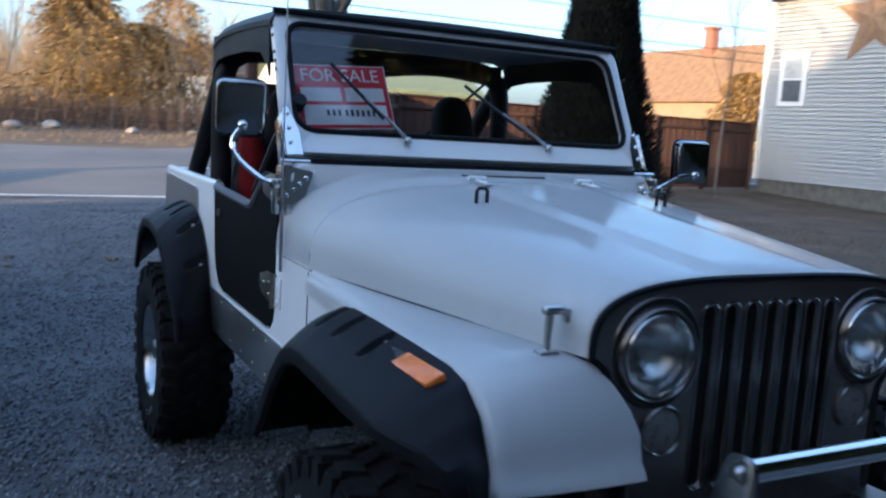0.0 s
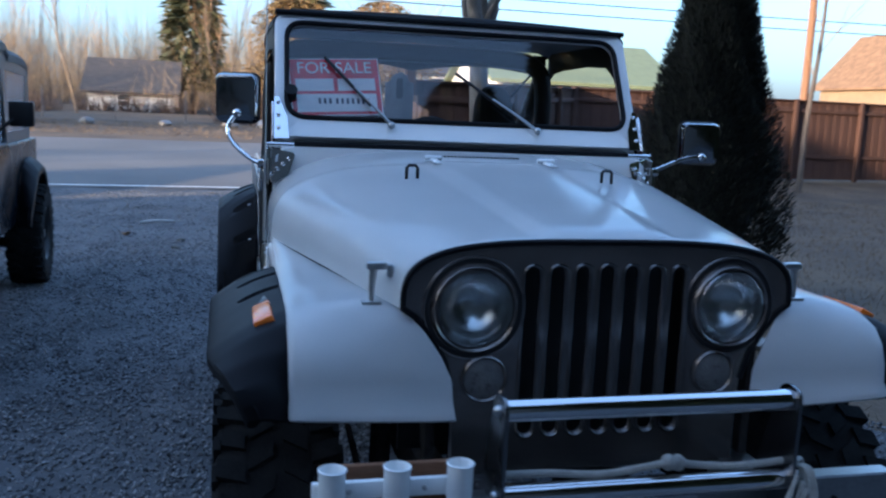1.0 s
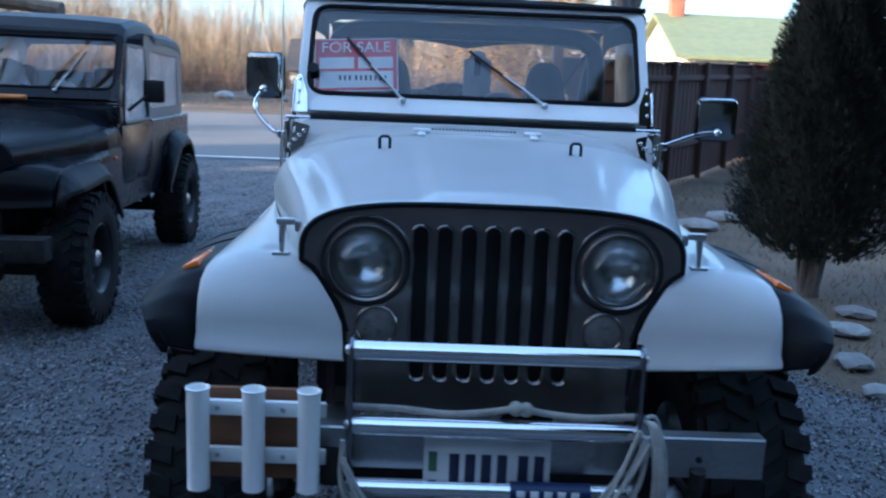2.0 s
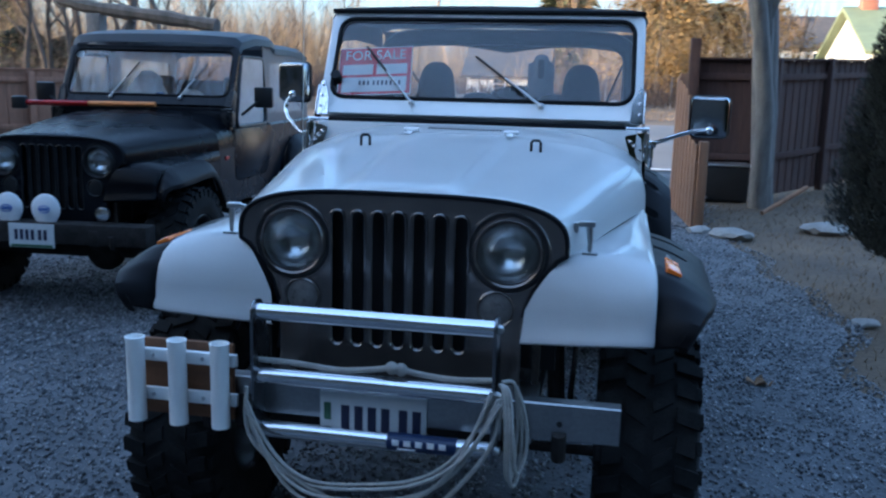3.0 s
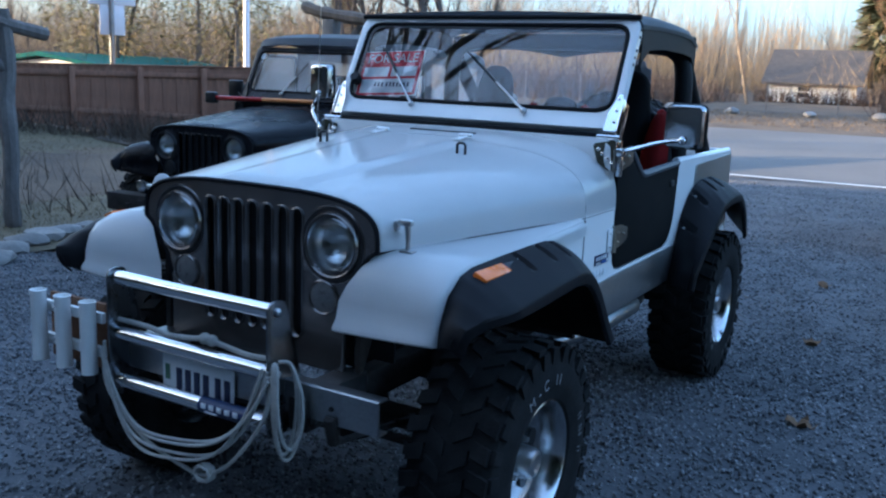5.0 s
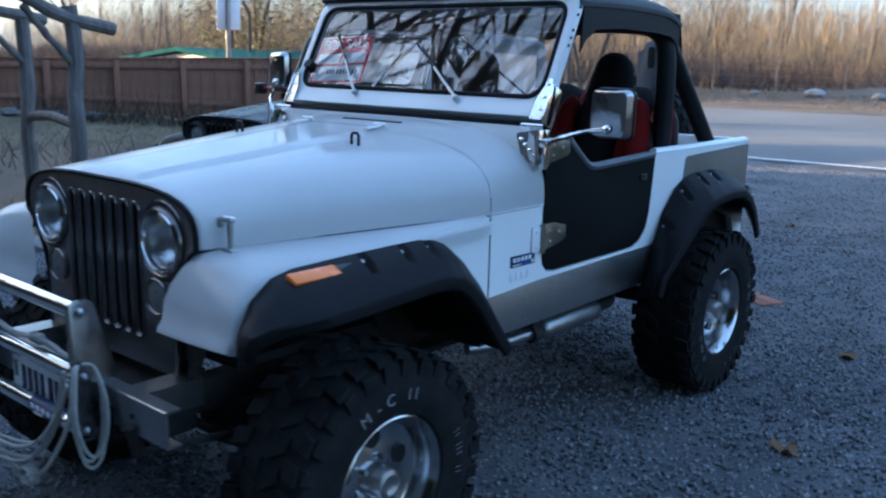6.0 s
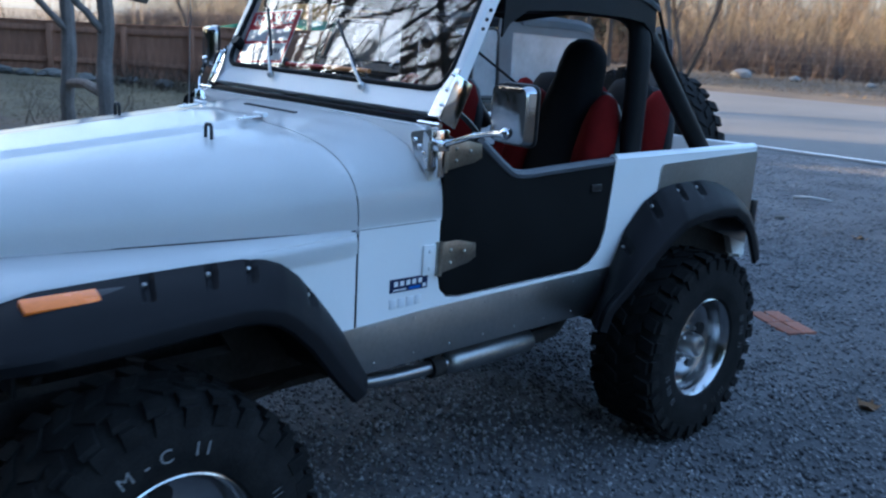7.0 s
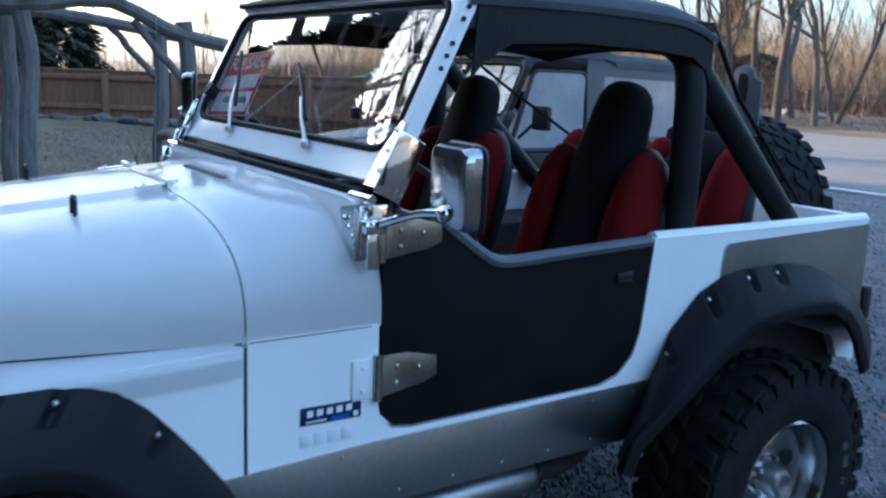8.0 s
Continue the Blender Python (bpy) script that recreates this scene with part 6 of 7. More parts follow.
# stout roadside trees
ROADSIDE = [(-18.4, 27.5, 13, 0.19), (-19.1, 30.0, 14, 0.2), (-16.95, 28.5, 12, 0.2), (-19.6, 33.0, 15, 0.26), (-14.3, 27.2, 15, 0.27), (-15.9, 30.5, 14, 0.2), (-12.7, 27.0, 14, 0.22), (-13.6, 29.5, 12, 0.16),
            (-24.0, 22.0, 12, 0.17), (-27.5, 25.0, 13, 0.2), (-22.5, 26.0, 12, 0.16), (-29.5, 18.5, 12, 0.16)]
for k, (x, y, h, r) in enumerate(ROADSIDE):
    bare_tree("roadside_tree", x, y, h * 0.78, r * 0.62, 140 + k, 0.6, "tall bare roadside tree with a stout trunk", stems=1 + (k % 3 == 1), grow=0.45, bark=GREYBARK, group="roadside trees")
# woods across the road and on the left
protos = [bare_tree("bare_tree", -20 + k * 7, 46 + 3 * (k % 2), 9 + k % 3, 0.075, 20 + k, 0.45, stems=1 + k % 2, grow=0.55, bark=GREYBARK if k % 2 else WARMBARK, group="woods") for k in range(5)]
rg = np.random.default_rng(8)
spots = []
for k in range(230):
    x = rg.uniform(-80, 48)
    y = rg.uniform(40, 78)
    if -9 < x < 1 and y < 62 or x > 0.25 * y or (abs(y - x - 60) < 6 and y < 57):
        continue
    spots.append((x, y))
for k in range(24):
    x = rg.uniform(-60, -20)
    y = rg.uniform(-2, 36)
    if y > 14 and x > -24 or abs(y - x - 60) < 6 or k % 2:
        continue
    spots.append((x, y))
for k, (x, y) in enumerate(spots):
    sc = rg.uniform(0.52, 0.92)
    m = pose(x, y, float(gh(x, y)), 0, 0, rg.uniform(0, 360)) @ Matrix.Diagonal((1, 1, 1, 1))
    ob = copy_thing(protos[k % 5], m)
    ob.scale = (sc, sc, sc)
# the closed depth of the woods: slim stems too many to count
num = 6500
sx = rg.uniform(-130, 90, num)
sy = rg.uniform(66, 110, num)
sl = rg.uniform(-110, -50, num // 40)
keep = sx < 0.27 * sy
sx, sy = sx[keep], sy[keep]
sx, sy = np.r_[sx, sl], np.r_[sy, rg.uniform(-10, 70, num // 40)]
num = len(sx)
base = np.stack([sx, sy, gh(sx, sy)], 1)
hh = rg.uniform(3.5, 9.5, num)
rr = rg.uniform(0.03, 0.085, num)
tip = base + np.stack([rg.normal(0, 0.6, num), rg.normal(0, 0.6, num), hh], 1)
V = np.stack([base + np.stack([rr * c, rr * s, 0 * rr], 1) for c, s in ((1, 0), (-0.5, 0.87), (-0.5, -0.87))] + [tip], 1).reshape(-1, 3)
F = (np.array([(0, 1, 3), (1, 2, 3), (2, 0, 3)])[None] + 4 * np.arange(num)[:, None, None]).reshape(-1, 3)
tagged(np_part("far_woods", V, F, WARMBARK), "deep stand of slim bare tree stems", "woods", kind="stuff")
num = 75000
px, py = rg.uniform(-120, 30, num), rg.uniform(50, 105, num)
keep = (px < 0.25 * py) & ~((np.abs(py - px - 60) < 5) & (py < 58))
px, py = px[keep], py[keep]
num = len(px)
P = np.stack([px, py, gh(px, py) + rg.uniform(0.3, 5.2, num) * rg.uniform(0.2, 1, num)], 1)
tagged(blades("far_twigs", P, 1.9, 0.022, TWIGHAZE, 0.5), "haze of fine bare twigs in the woods", "woods", kind="stuff")
px, py = rg.uniform(-80, 12, 20000), rg.uniform(38, 56, 20000)
keep = (px < 0.2 * py) & ~((px > -8) & (px < 1)) & ~(np.abs(py - px - 60) < 5)
px, py = px[keep], py[keep]
P = np.stack([px, py, gh(px, py) + 1.2 + rg.uniform(0.2, 4.6, len(px)) * rg.uniform(0.2, 1, len(px))], 1)
tagged(blades("near_twigs", P, 1.5, 0.014, TWIGHAZE, 0.5), "fine bare twigs at the edge of the woods", "woods", kind="stuff")
P = np.concatenate([area_points(4200, -31, -8, 26, 35), area_points(1500, -34, -20, 16, 27)])
P[:, 2] += rg.uniform(0.3, 4.5, len(P))
tagged(blades("roadside_twigs", P, 1.3, 0.016, BRUSHWOOD, 0.7), "fine grey twigs among the roadside trees", "twigs", kind="stuff")
# brush at the foot of the woods
P = np.concatenate([area_points(32000, -80, 50, 35, 52, lambda x, y: not -7.5 < x < 0.5), area_points(3500, -60, -22, 8, 36)])
tagged(blades("brush", P, 1.4, 0.035, BRUSHWOOD, 0.35), "tangle of tan leafless brush under the woods", "brush", kind="stuff")
P = area_points(11000, -78, -11, 36.2, 40.5, lambda x, y: abs(y - x - 60) > 3)
P[:, 2] += rng.uniform(0, 0.9, len(P)) * (0.6 + 0.4 * np.sin(P[:, 0] * 0.7))
tagged(blades("bramble", P, 1.25, 0.03, BRAMBLE, 0.45), "grey-violet bramble along the far road verge", "bramble", kind="stuff")
for k, (x, y, h) in enumerate([(-27.0, 39.5, 3.0), (-24.6, 40.0, 2.6)]):
    conifer("dark_thicket", x, y, h, 1.5, 130 + k, 6000, 0.2, PINEDARK, "dark evergreen thicket at the edge of the woods", "evergreen thickets", gap=0.6, power=0.45, start=0.15)
pr = conifer("pine_tree", -1.0, 64, 13, 2.6, 30, 4200, 0.9, label="dark pine standing among bare trees", group="pines", gap=0.5)
for k, (x, y, sc) in enumerate([(6, 60, 1.0), (-42, 60, 0.7), (-33, 7, 0.34)]):
    ob = copy_thing(pr, pose(x, y, float(gh(x, y)), 0, 0, 40 * k))
    ob.scale = (sc, sc, sc)
for k, (x, y, h) in enumerate([(4.5, 45, 6), (7.5, 47, 5), (10, 52, 7), (28.3, 26.5, 4)]):
    conifer("golden_tree", x, y, h, h * 0.42, 70 + k, 9000, 0.24, GOLD, "tree holding its golden withered leaves", gap=0.65, power=0.38, start=0.05)
for k, (x, y, h) in enumerate([(-24.5, 26.5, 6.5), (-20.5, 24.5, 5.0), (-27.5, 25.0, 6.0), (-26.0, 22.6, 4.6)]):
    conifer("olive_pine", x, y, h, h * 0.40, 95 + k, 4400, 0.15, OLIVE, "thin pine with yellow-green sunlit foliage", gap=0.8, power=0.4, start=0.12)
for k, (x, y, h) in enumerate([(-19.6, 4.6, 2.1), (-21.5, 6.3, 2.3), (-22.5, 3.0, 2.7)]):
    conifer("evergreen_shrub", x, y, h, 1.5, 110 + k, 9000, 0.22, PINEDARK, "dark low evergreen behind the board fence", "evergreens behind the fence", gap=0.5, power=0.5, start=0.02)
# unseen evergreens added behind the viewer to block the low sun
sp = conifer("spruce_tree", -62, -24, 18.0, 3.6, 90, 4600, 1.5, PINELEAF, "dense unseen evergreen added to block the low sun", "evergreen screen", gap=0.3, power=0.6, start=0.02)
for k in range(1, 76):
    ob = copy_thing(sp, pose(-62 + 1.45 * k + rg.uniform(-0.4, 0.4), -24 + rg.uniform(-2.5, 2.5), 0, 0, 0, 53 * k))
    s_ = rg.uniform(0.78, 1.02) * (1.2 if -27 < -62 + 1.45 * k < -8 else 1)
    ob.scale = (s_, s_, s_)
# a lower unseen belt west of the drive, added to keep the sun off
for k in range(26):
    ob = copy_thing(sp, pose(-26.5 + rg.uniform(-1.2, 1.2), -24 + 0.98 * k, 0, 0, 0, 71 * k))
    s_ = rg.uniform(0.36, 0.43) * (1.62 if k < 21 else 1.0)
    ob.scale = (s_, s_, s_)
# tall unseen evergreens added so the windshield mirrors less sky
fine = conifer("spruce_tree", 8.6, -6.6, 17.6, 3.5, 91, 22000, 0.55, PINELEAF, "tall dense unseen evergreen added to darken the windshield reflection", "house evergreens", gap=0.3, power=0.6, start=0.02)
for k, (x, y) in enumerate([(11.2, -4.6), (6.2, -9.0)]):
    copy_thing(fine, pose(x, y, 0, 0, 0, 47 + 60 * k))
# tall bare trees over the lawn, mirrored in the windshield
for k, (x, y, h, r) in enumerate([(-6.8, -4.4, 15, 0.30), (-9.6, -1.6, 16, 0.32), (-4.6, -7.6, 15, 0.28)]):
    bare_tree("shade_tree", x, y, h, r, 180 + k, 0.62, "tall spreading bare shade tree", stems=2, grow=0.35, bark=GREYBARK, group="shade trees")
for k, (x, y) in enumerate([(15, -4), (-11, -7), (-8.0, -3.1), (-10.5, -11)]):
    ob = copy_thing(maple, pose(x, y, float(gh(x, y)), 0, 0, 77 * k))
conifer("pine_tree", -11.4, -1.1, 8.4, 1.9, 33, 26000, 0.2, label="dark pine standing beside the drive", group="pines", gap=0.5)
for k, (x, y, sc) in enumerate([(-12, -13, 0.9)]):
    ob = copy_thing(pr, pose(x, y, float(gh(x, y)), 0, 0, 31 * k))
    ob.scale = (sc, sc, sc)


# ---- fences, arbor, buildings ----
def board_fence(name, pts, top, label, board=0.14, material=FENCEWOOD, cap=True, face=-1, gap=2.4):
    f = root(name, pts[0][0], pts[0][1], 0)
    inv = Matrix.Translation((-pts[0][0], -pts[0][1], 0))
    shared = {}
    for (x0, y0), (x1, y1) in zip(pts, pts[1:]):
        ln = math.hypot(x1 - x0, y1 - y0)
        ang = math.atan2(y1 - y0, x1 - x0)
        n = max(1, math.ceil(ln / (board - 0.008)))
        for k in range(n):
            t = (k + 0.5) / n
            x, y = x0 + (x1 - x0) * t, y0 + (y1 - y0) * t
            g = float(gh(x, y))
            tt = top(x, y) if callable(top) else top
            h = tt - g - 0.03
            key = round(h, 2)
            if key not in shared:
                bm = B()
                box(bm, (0, 0, h / 2), (board, 0.02, h), bev=0.0015, seg=1)
                ob = part("board", bm, material, f)
                shared[key] = ob.data
            else:
                ob = new("board", shared[key])
                ob.parent = f
            off = 0.012 * (k % 2)
            ob.matrix_local = inv @ pose(x - math.sin(ang) * off, y + math.cos(ang) * off, g + 0.03, 0, 0, math.degrees(ang))
        m = int(ln / gap) + 1
        nx, ny = -math.sin(ang), math.cos(ang)
        for k in range(m + 1):
            t = k / m
            x, y = x0 + (x1 - x0) * t, y0 + (y1 - y0) * t
            g = float(gh(x, y))
            tt = top(x, y) if callable(top) else top
            bm = B()
            box(bm, (0, 0, (tt - g) / 2), (0.10, 0.10, tt - g + (0.08 if face < 0 else -0.05)), bev=0.008)
            ob = part("post", bm, material, f)
            ob.matrix_local = inv @ pose(x + face * nx * 0.07, y + face * ny * 0.07, g, 0, 0, math.degrees(ang))
        for z in (0.3, 0.88):
            bm = B()
            box(bm, (ln / 2, face * 0.035, 0), (ln, 0.04, 0.09), bev=0.004)
            ob = part("rail", bm, material, f)
            a, b = [float(gh(*p)) + ((top(*p) if callable(top) else top) - float(gh(*p))) * z for p in ((x0, y0), (x1, y1))]
            if not cap:
                a = b = min(a, b)
            ob.matrix_local = inv @ pose(x0, y0, a, 0, -math.degrees(math.atan2(b - a, ln)), math.degrees(ang))
        if cap:
            bm = B()
            box(bm, (ln / 2, -0.02, 0.012), (ln, 0.12, 0.03), bev=0.004)
            ob = part("cap_board", bm, material, f)
            a, b = [top(*p) if callable(top) else top for p in ((x0, y0), (x1, y1))]
            ob.matrix_local = inv @ pose(x0, y0, a, 0, -math.degrees(math.atan2(b - a, ln)), math.degrees(ang))
    return tagged(f, label, "fence")


board_fence("board_fence", [(-17.0, 0.3), (-12.1, 7.8), (-9.6, 11.9), (-7.2, 15.0)][::-1], lambda x, y: float(np.interp(y, [0, 8, 12, 15], [1.40, 1.44, 1.54, 1.58])), "weathered red-brown board fence behind the border", face=1, gap=1.3)
board_fence("board_fence", [(3.2, 11.7), (4.3, 11.75), (8.6, 18.6)], lambda x, y: float(np.interp(y, [11.7, 18.6], [1.92, 2.18])), "dark red-brown board fence beside the maple", material=DARKFENCE)
board_fence("board_fence", [(8.6, 18.6), (21.2, 19.6)], 2.2, "dark red-brown board fence along the lawn", material=DARKFENCE)
board_fence("wooden_fence", [(3.02, 8.45), (2.92, 10.3)], lambda x, y: float(np.interp(y, [8.4, 8.75, 9.0, 9.3, 10.3], [0.92, 0.95, 1.15, 1.5, 1.66])), "tan wooden fence panel with a swept-down top edge", material=NEWWOOD, cap=False)
bm = B()
box(bm, (3.22, 11.6, 1.1), (0.14, 0.14, 2.2), bev=0.01)
tagged(part("gate_post", bm, DARKFENCE), "tall brown square gate post", "post")
bm = B()
box(bm, (0, 0, 0.24), (0.66, 0.42, 0.48), bev=0.03)
bin_ = part("storage_bin", bm, GLOSSBLACK)
bin_.location = (3.68, 11.35, float(gh(3.68, 11.35)))
tagged(bin_, "low black storage box in front of the fence", "box")
bm = B()
box(bm, (0, 0, 0.495), (0.70, 0.46, 0.03), bev=0.008)
part("lid", bm, STEEL, bin_, "grey lid")
bm = B()
tube(bm, [(4.0, 9.9, 0.03), (4.6, 10.4, 0.32)], 0.03, 8)
tagged(part("loose_board", bm, NEWWOOD), "broken length of wood on the ground", "board")

arbor = root("rustic_arbor", -4.25, 4.11)
tagged(arbor, "rustic arbor of grey peeled cedar logs", "arbor")


def log(name, pts, r, seed):
    bm = B()
    P = smooth_line(pts, 14)
    rr = [r * (1 + 0.18 * noise.noise(Vector((k * 0.6, seed, 0)))) for k in range(14)]
    tube(bm, [p + Vector((0.03 * noise.noise(Vector((k * 0.35, seed, 3))), 0.03 * noise.noise(Vector((k * 0.35, seed, 9))), 0)) for k, p in enumerate(P)], rr, 9)
    return part(name, bm, GREYWOOD, arbor)


POSTS = [(0, 0), (0.02, -1.35), (-1.3, 0.15), (-1.25, -1.3), (0.1, -2.8)]
for k, (x, y) in enumerate(POSTS):
    log("log_post", [(x, y, 0), (x + 0.04, y - 0.03, 0.7), (x - 0.02, y + 0.03, 1.4), (x, y, 2.0)], 0.075, k)
log("log_beam", [(0.02, 0.42, 1.80), (0, -0.1, 1.90), (0.04, -0.7, 2.14), (0.02, -1.4, 2.05), (0.1, -2.2, 2.12), (0.1, -3.3, 2.2)], 0.065, 11)
log("log_beam", [(-1.3, 0.4, 1.90), (-1.25, -0.8, 2.05), (-1.25, -1.9, 2.1), (-1.2, -3.3, 2.15)], 0.06, 12)
for k, (y, z) in enumerate(((-0.6, 2.2), (-1.35, 2.12), (-2.5, 2.2))):
    log("log_rafter", [(0.4, y, z), (-0.4, y + 0.12, z + 0.05), (-1.7, y - 0.1, z - 0.02)], 0.042, 20 + k)
for k, (x, y, q) in enumerate([(0, 0, -0.45), (-1.3, 0.15, -0.5)]):
    log("log_brace", [(x, y, 1.45), (x, y + q * 0.5, 1.7), (x, y + q, 1.98)], 0.035, 30 + k)
log("log_rail", [(0, 0, 0.86), (-0.6, 0.05, 0.93), (-1.3, 0.15, 0.88)], 0.05, 40)

# a low row of stones at the foot of the fence
for k in range(30):
    t = k / 29
    boulder("border_stone", -11.3 - 4.3 * t + random.uniform(-0.2, 0.2), 7.9 - 6.6 * t + random.uniform(-0.2, 0.2), random.uniform(0.09, 0.17), k + 90, DARKSTONE, flat=0.6, group="stones at the foot of the fence", label="grey field stone at the foot of the fence")
# bare shrubs in the border
lawn = sheet("lawn", lambda y: (-16.5 + 0.5 * y, drive_edges(y)[0] - 0.25 + 0.1 * math.sin(4 * y)), np.linspace(0.5, 9.5, 40), 40, LAWN, 0.004, 0.004)
tagged(lawn, "short olive and straw coloured winter lawn", "lawn", kind="structure")
P = area_points(30000, -12, -3.2, 1.5, 9.5, lambda x, y: x < drive_edges(y)[0] - 0.2)
tagged(blades("lawn_blades", P + np.array([0, 0, 0.02]), 0.035, 0.009, LAWNBLADE), "short olive lawn grass", "grass", kind="stuff")
soil = sheet("planting_bed", lambda y: (-9.6 + 0.3 * math.sin(3 * y), drive_edges(y)[0] - 0.1), np.linspace(9.1, 12.0, 20), 20, SOIL, 0.02, 0.012)
tagged(soil, "dark leafy soil of the planted border", "soil", kind="structure")
P = np.concatenate([area_points(2600, -10.0, -4.4, 9.2, 12.0), area_points(160, -8.6, -4.0, 4.6, 6.5), area_points(9000, -13.5, -6.0, 7.0, 14.0, lambda x, y: abs((x + 12.1) * 0.827 - (y - 7.8) * 0.562 - 0.8) < 0.55)])
tagged(blades("border_shrubs", P, 0.5, 0.016, BUSHWOOD, 0.5), "thin leafless shrub stems in the border", "shrub", kind="stuff")


def house(name, x0, x1, y0, y1, eave, ridge, wall_m, roof_m, label, axis="x", windows=(), chimney=None, ov=0.35, sides=()):
    hs = root(name, (x0 + x1) / 2, (y0 + y1) / 2, 0)
    cx, cy = (x0 + x1) / 2, (y0 + y1) / 2
    a, b, c, d = x0 - cx, x1 - cx, y0 - cy, y1 - cy
    g = float(gh(cx, y0)) - 0.3
    bm = B()
    if axis == "x":
        prism(bm, [(c, g), (d, g), (d, eave), ((c + d) / 2, ridge - 0.08), (c, eave)], "x", a, b)
    else:
        prism(bm, [(a, g), (b, g), (b, eave), ((a + b) / 2, ridge - 0.08), (a, eave)], "y", c, d)
    part("wall", bm, wall_m, hs)
    bm = B()
    if axis == "x":
        sl = (ridge - eave) / ((d - c) / 2)
        prism(bm, [(c - ov, eave - sl * ov), ((c + d) / 2, ridge), (d + ov, eave - sl * ov), (d + ov, eave - sl * ov + 0.14), ((c + d) / 2, ridge + 0.14), (c - ov, eave - sl * ov + 0.14)], "x", a - ov, b + ov)
    else:
        sl = (ridge - eave) / ((b - a) / 2)
        prism(bm, [(a - ov, eave - sl * ov), ((a + b) / 2, ridge), (b + ov, eave - sl * ov), (b + ov, eave - sl * ov + 0.14), ((a + b) / 2, ridge + 0.14), (a - ov, eave - sl * ov + 0.14)], "y", c - ov, d + ov)
    part("roof", bm, roof_m, hs)
    for (wx, wz, ww, wh) in windows:
        bm = B()
        box(bm, (wx - cx, c - 0.02, wz), (ww + 0.16, 0.06, wh + 0.16), bev=0.01)
        win = part("window", bm, SIGNWHITE, hs)
        bm = B()
        box(bm, (wx - cx, c - 0.055, wz), (ww, 0.012, wh))
        part("pane", bm, WINDOWGLASS, win)
        bm = B()
        box(bm, (wx - cx, c - 0.065, wz), (ww, 0.01, 0.05))
        part("sash", bm, SIGNWHITE, win)
    if chimney:
        bm = B()
        box(bm, (chimney[0] - cx, chimney[1] - cy, chimney[2] / 2 + ridge / 2), (0.6, 0.6, chimney[2] - ridge + 1.5), bev=0.02)
        box(bm, (chimney[0] - cx, chimney[1] - cy, chimney[2] + 0.75), (0.85, 0.85, 0.15), bev=0.02)
        part("chimney", bm, BRICK, hs)
    return tagged(hs, label, "house")


house("shed", -6.9, -1.9, 56, 62, 2.05, 3.9, WHITEWALL, ROOFGREY, "low white outbuilding with a grey roof across the road", windows=[(-4.8, 1.45, 0.7, 0.6)])
house("far_house", 9.2, 20, 58, 66, 4.2, 6.2, WHITEWALL, ROOFGREY, "white house with a dark roof across the road", windows=[(11.5, 3.2, 0.9, 1.2), (15, 3.2, 0.9, 1.2)])
house("garage", 11.3, 19.0, 33, 40, 2.98, 4.65, WHITEWALL, ROOFGREEN, "low building with a faded green roof behind the fence", windows=[(14.0, 2.5, 1.2, 0.6), (16.5, 2.5, 0.8, 0.6)], chimney=(11.9, 36.5, 4.7))
house("neighbour_house", 37.5, 43.1, 33, 48, 4.3, 7.3, TANWALL, ROOFTAN, "tan-roofed house with a brick chimney behind the fence", axis="y", windows=[(39, 2.4, 0.9, 1.2)], chimney=(40.0, 41, 7.8))
# the shingle house is added out of view to darken chrome and grille reflections
house("home", -8, 12, -17, -7.2, 4.8, 7.6, SHINGLE, ROOFGREY, "unseen shingle house added behind the viewer to darken reflections")
house("teal_building", -29, -21, 19.6, 25.6, 1.25, 1.70, WHITEWALL, TEAL, "low building with a teal roof beyond the fence", axis="y")

# the house with the star: lapped siding on the wall that faces the drive
SX, SY0, SY1 = 21.3, 4.0, 19.3
star_house = root("star_house", SX, SY1, 0)
tagged(star_house, "clapboard house, siding greyed for shade, with a metal star on its wall", "house")
bm = B()
prism(bm, [(SY0 - SY1, 0.55), (0, 0.55), (0, 6.0), (SY0 - SY1, 6.0)], "x", 0.03, 8.0)
part("wall", bm, SIDING, star_house)
bm = B()
box(bm, (4.03, (SY0 - SY1) / 2, 0.25), (8.0, SY1 - SY0 - 0.04, 0.7))
part("foundation", bm, DARKSTONE, star_house)
lap = None
for k in range(42):
    if lap is None:
        bm = B()
        prism(bm, [(-0.04, 0.0), (0.026, 0.0), (0.026, 0.135), (0.02, 0.135)], "y", SY0 - SY1, 0.0)
        lap = part("siding_board", bm, SIDING, star_house)
    else:
        ob = new("siding_board", lap.data)
        ob.parent = star_house
        ob.location = (0, 0, 0)
        ob.matrix_local = pose(0, 0, 0.55 + k * 0.13)
lap.matrix_local = pose(0, 0, 0.55)
bm = B()
box(bm, (-0.01, 0.02, 3.3), (0.14, 0.14, 5.5), bev=0.01)
part("corner_board", bm, SIGNWHITE, star_house)
bm = B()
prism(bm, [(-0.5, 5.9), (4.0, 9.2), (8.5, 5.9), (8.5, 6.05), (4.0, 9.4), (-0.5, 6.05)], "y", SY0 - SY1 - 0.4, 0.4)
part("roof", bm, ROOFGREY, star_house)
bm = B()
box(bm, (-0.01, -1.0, 3.53), (0.08, 0.98, 1.55), bev=0.01)
win = part("window", bm, SIGNWHITE, star_house)
for z in (3.2, 3.88):
    bm = B()
    box(bm, (-0.055, -1.0, z), (0.012, 0.66, 0.62))
    part("pane", bm, TOPCLOTH if z < 3.5 else CANVAS, win)
star = root("wall_star", SX - 0.03, 15.75, 5.12)
bm = B()
tipv, c0 = [], bm.verts.new((-0.14, 0, 0))
ring = []
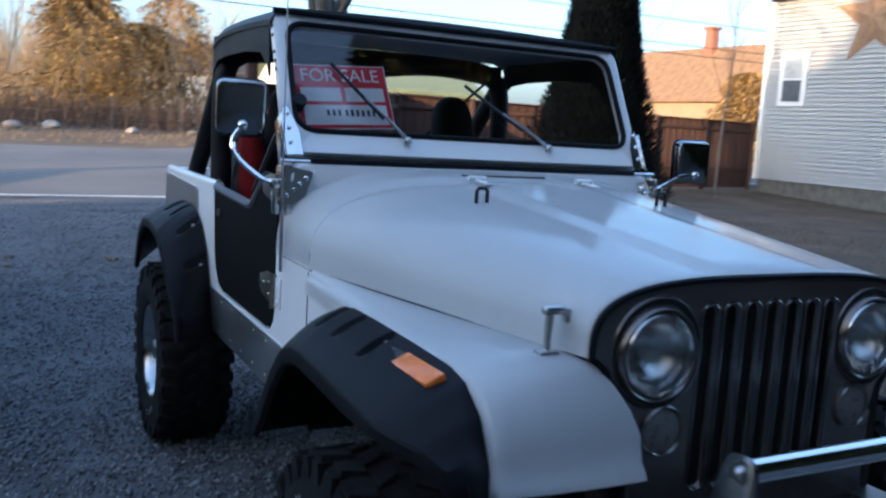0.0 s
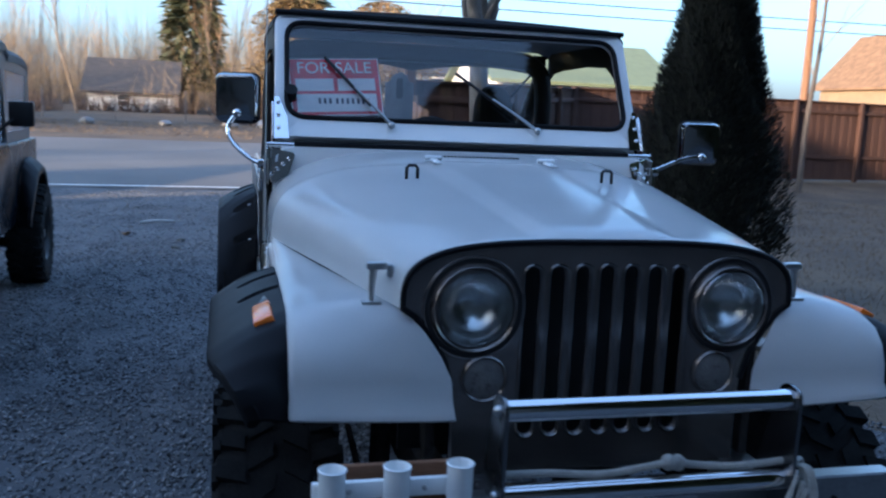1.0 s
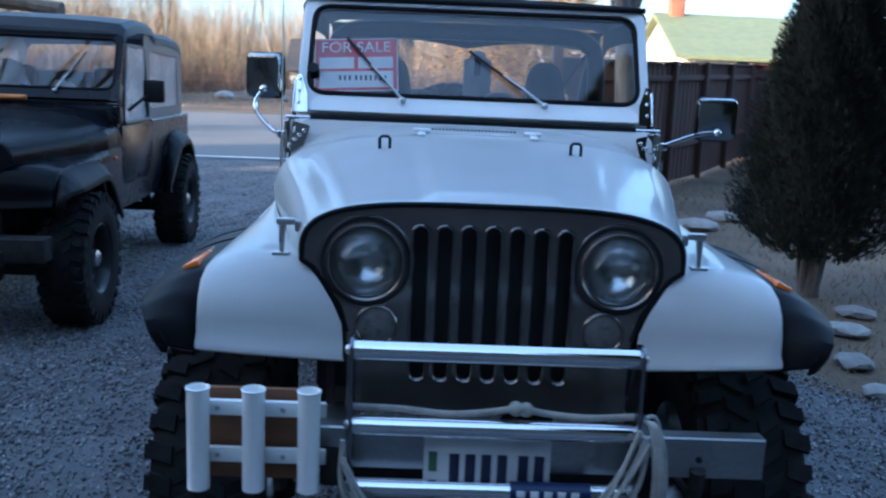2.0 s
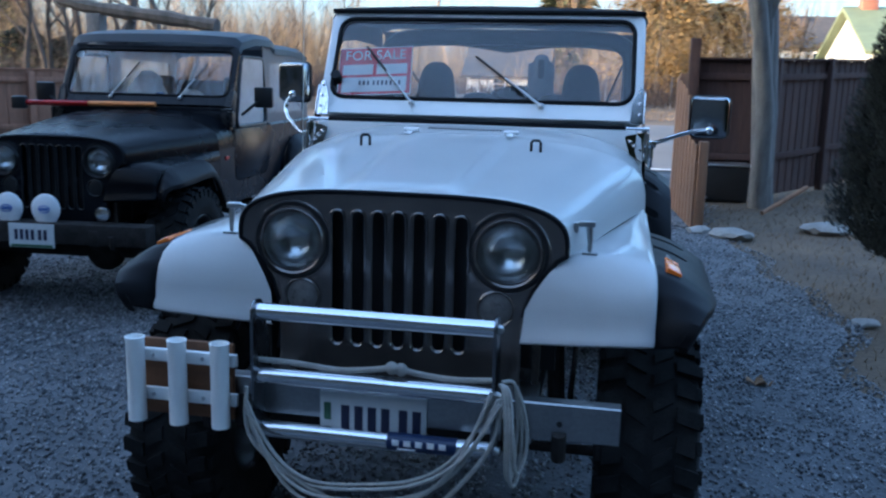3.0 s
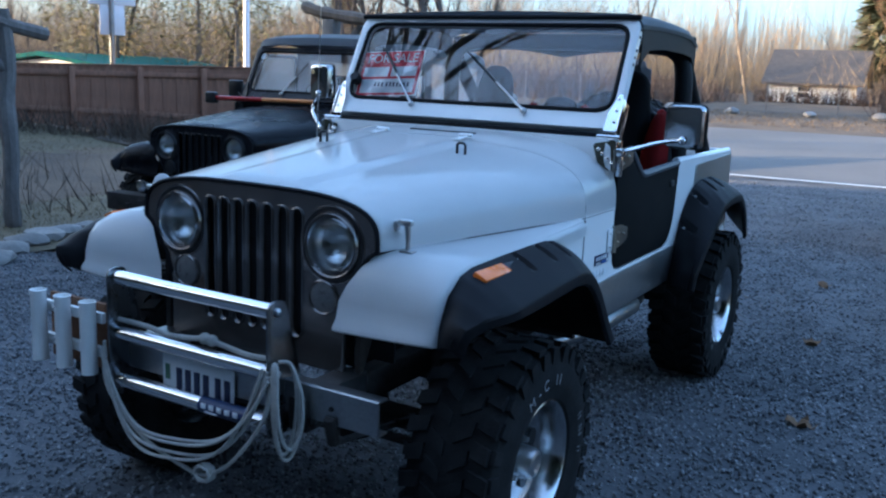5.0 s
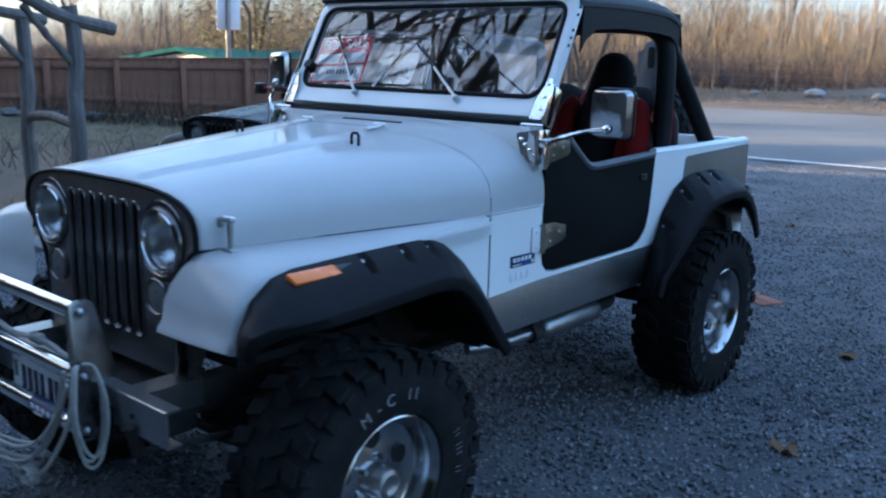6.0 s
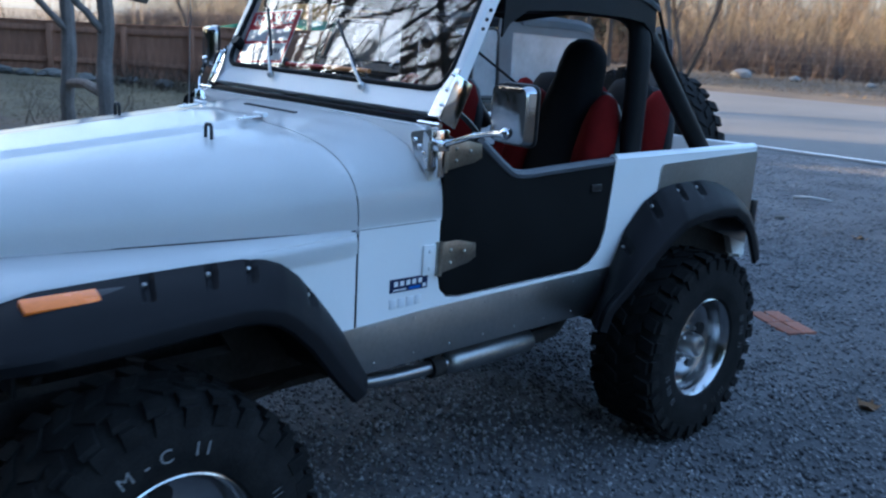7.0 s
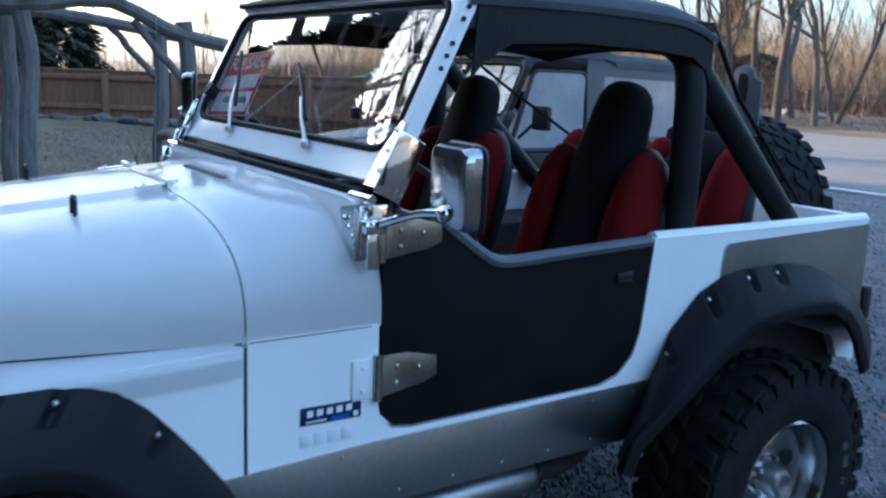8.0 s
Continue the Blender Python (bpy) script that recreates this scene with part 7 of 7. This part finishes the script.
for k in range(10):
    rr = 1.40 if k % 2 == 0 else 0.55
    a = math.pi / 2 + k * math.pi / 5
    ring.append(bm.verts.new((0, rr * math.cos(a), rr * math.sin(a))))
for k in range(10):
    bm.faces.new((c0, ring[k], ring[(k + 1) % 10]))
bm.faces.new(ring[::-1])
part("star", bm, RUST, star, sharp=5)
tagged(star, "large rusty metal barn star hung on the siding", "star")

# poles, cables, street sign
def pole(name, x, y, h, r, m, label):
    bm = B()
    tube(bm, [(0, 0, -0.2), (0, 0, h * 0.5), (0, 0, h)], [r, r * 0.92, r * 0.8], 12)
    ob = part(name, bm, m)
    ob.location = (x, y, float(gh(x, y)))
    return tagged(ob, label, "pole")


for k, (x, y, r) in enumerate([(13.57, 16.8, 0.07), (17.6, 17.3, 0.04)]):
    yt = root("young_tree", x, y, float(gh(x, y)))
    line = [Vector(p) for p in ((0, 0, -0.1), (0.05, 0.03, 1.6), (0.22, 0.05, 3.4), (0.30, 0.1, 5.2), (0.42, 0.1, 7.0))]
    bm = B()
    tube(bm, smooth_line(line, 16), [r * (1 - 0.05 * i) for i in range(16)], 8)
    part("trunk", bm, BARK, yt)
    V, F, tv, tf = [], [], [], []
    rgy = np.random.default_rng(60 + k)
    for p in smooth_line(line, 14)[5:]:
        for q in range(2):
            a = rgy.uniform(0, 6.28)
            branch(V, F, p, Vector((math.cos(a), math.sin(a), 1.6)).normalized(), rgy.uniform(0.7, 1.5), 0.015, 1, rgy, 0.5, (tv, tf), 5, 0.5)
    np_part("crown", tv, tf, TWIG, yt)
    tagged(yt, "slender grey young tree by the fence", "tree", "young trees")
# timber gateway behind the black car
gw = root("timber_gateway", -4.4, 9.2, float(gh(-4.4, 9.2)))
tagged(gw, "weathered timber gateway post carrying a heavy beam", "gateway")
bm = B()
box(bm, (0, 0, 1.12), (0.19, 0.19, 2.3), bev=0.015)
part("post", bm, GREYWOOD, gw)
bm = B()
tube(bm, smooth_line([(-0.55, 0.1, 2.46), (-0.2, 0.02, 2.37), (0.3, -0.02, 2.30), (1.0, -0.1, 2.22), (1.7, -0.15, 2.12)], 14), [0.085 + 0.012 * math.sin(2.1 * i) for i in range(14)], 9)
part("beam", bm, BARK, gw)
bm = B()
tube(bm, [(0.0, 0, 1.6), (0.5, 0, 2.20)], 0.05, 8)
part("brace", bm, GREYWOOD, gw)
bm = B()
box(bm, (0, 0, 0.02), (2.1, 0.04, 0.06), bev=0.005)
eb = part("edging_board", bm, PVC)
eb.location, eb.rotation_euler = (-7.9, 9.02, float(gh(-7.9, 9.02))), (0, 0, 0.06)
tagged(eb, "pale edging board between lawn and soil", "board")
# a tall bare tree beside the drive, out of sight but mirrored in the windshield
ob = copy_thing(maple, pose(-8.2, -2.0, float(gh(-8.2, -2.0)), 0, 0, 130))
ob.scale = (1.25, 1.25, 1.25)
P = area_points(420, -7.2, -0.6, 53.6, 55.6)
tagged(blades("wall_bushes", P, 1.1, 0.06, BRUSHWOOD, 0.35), "dark leafless bushes against the white wall", "bush", kind="stuff")
wire = root("wire_fence", 0, 35.6, 0)
tagged(wire, "grey wire fence behind the boulders across the road", "fence")
for k in range(34):
    x = -50 + 2.6 * k
    g = float(gh(x, 35.6))
    bm = B()
    tube(bm, [(x, 0, g - 0.1), (x, 0, g + 1.25)], 0.03, 6)
    part("fence_post", bm, GREYWOOD, wire)
for z in (0.25, 0.6, 0.9, 1.2):
    bm = B()
    tube(bm, [(-50, 0, float(gh(0, 35.6)) + z), (36, 0, float(gh(0, 35.6)) + z)], 0.006, 4)
    part("fence_wire", bm, GREYWOOD, wire)
pole("utility_pole", 19.85, 25.5, 9.5, 0.14, NEWWOOD, "tan wooden utility pole")
pole("flag_pole", -11.3, 15.0, 8.0, 0.075, SIGNWHITE, "plain white metal pole beyond the fence")
ss = root("street_sign", -13.0, 12.6, 0.2)
tagged(ss, "street sign with pale blades on a steel post", "sign")
bm = B()
tube(bm, [(0.06, -0.08, 0), (0.06, -0.08, 3.2)], 0.055, 8)
part("post", bm, BUMPERSTEEL, ss)
bm = B()
box(bm, (0.03, -0.04, 2.78), (0.98, 0.04, 0.38), Matrix.Rotation(radians(48), 4, "Z"), bev=0.01)
box(bm, (0.03, -0.04, 2.27), (0.52, 0.03, 0.64), Matrix.Rotation(radians(48), 4, "Z"), bev=0.01)
part("sign_blade", bm, SIGNWHITE, ss)
for k, (z, y) in enumerate(((5.6, 27.0), (5.2, 26.6), (6.6, 27.4))):
    bm = B()
    tube(bm, [(x, y - 0.02 * x, z - 0.4 * (1 - ((x - 5) / 45) ** 2)) for x in np.linspace(-40, 50, 30)], 0.018, 5)
    tagged(part("overhead_cable", bm, CABLE), "thin black overhead cable along the road", "cable", "cables")
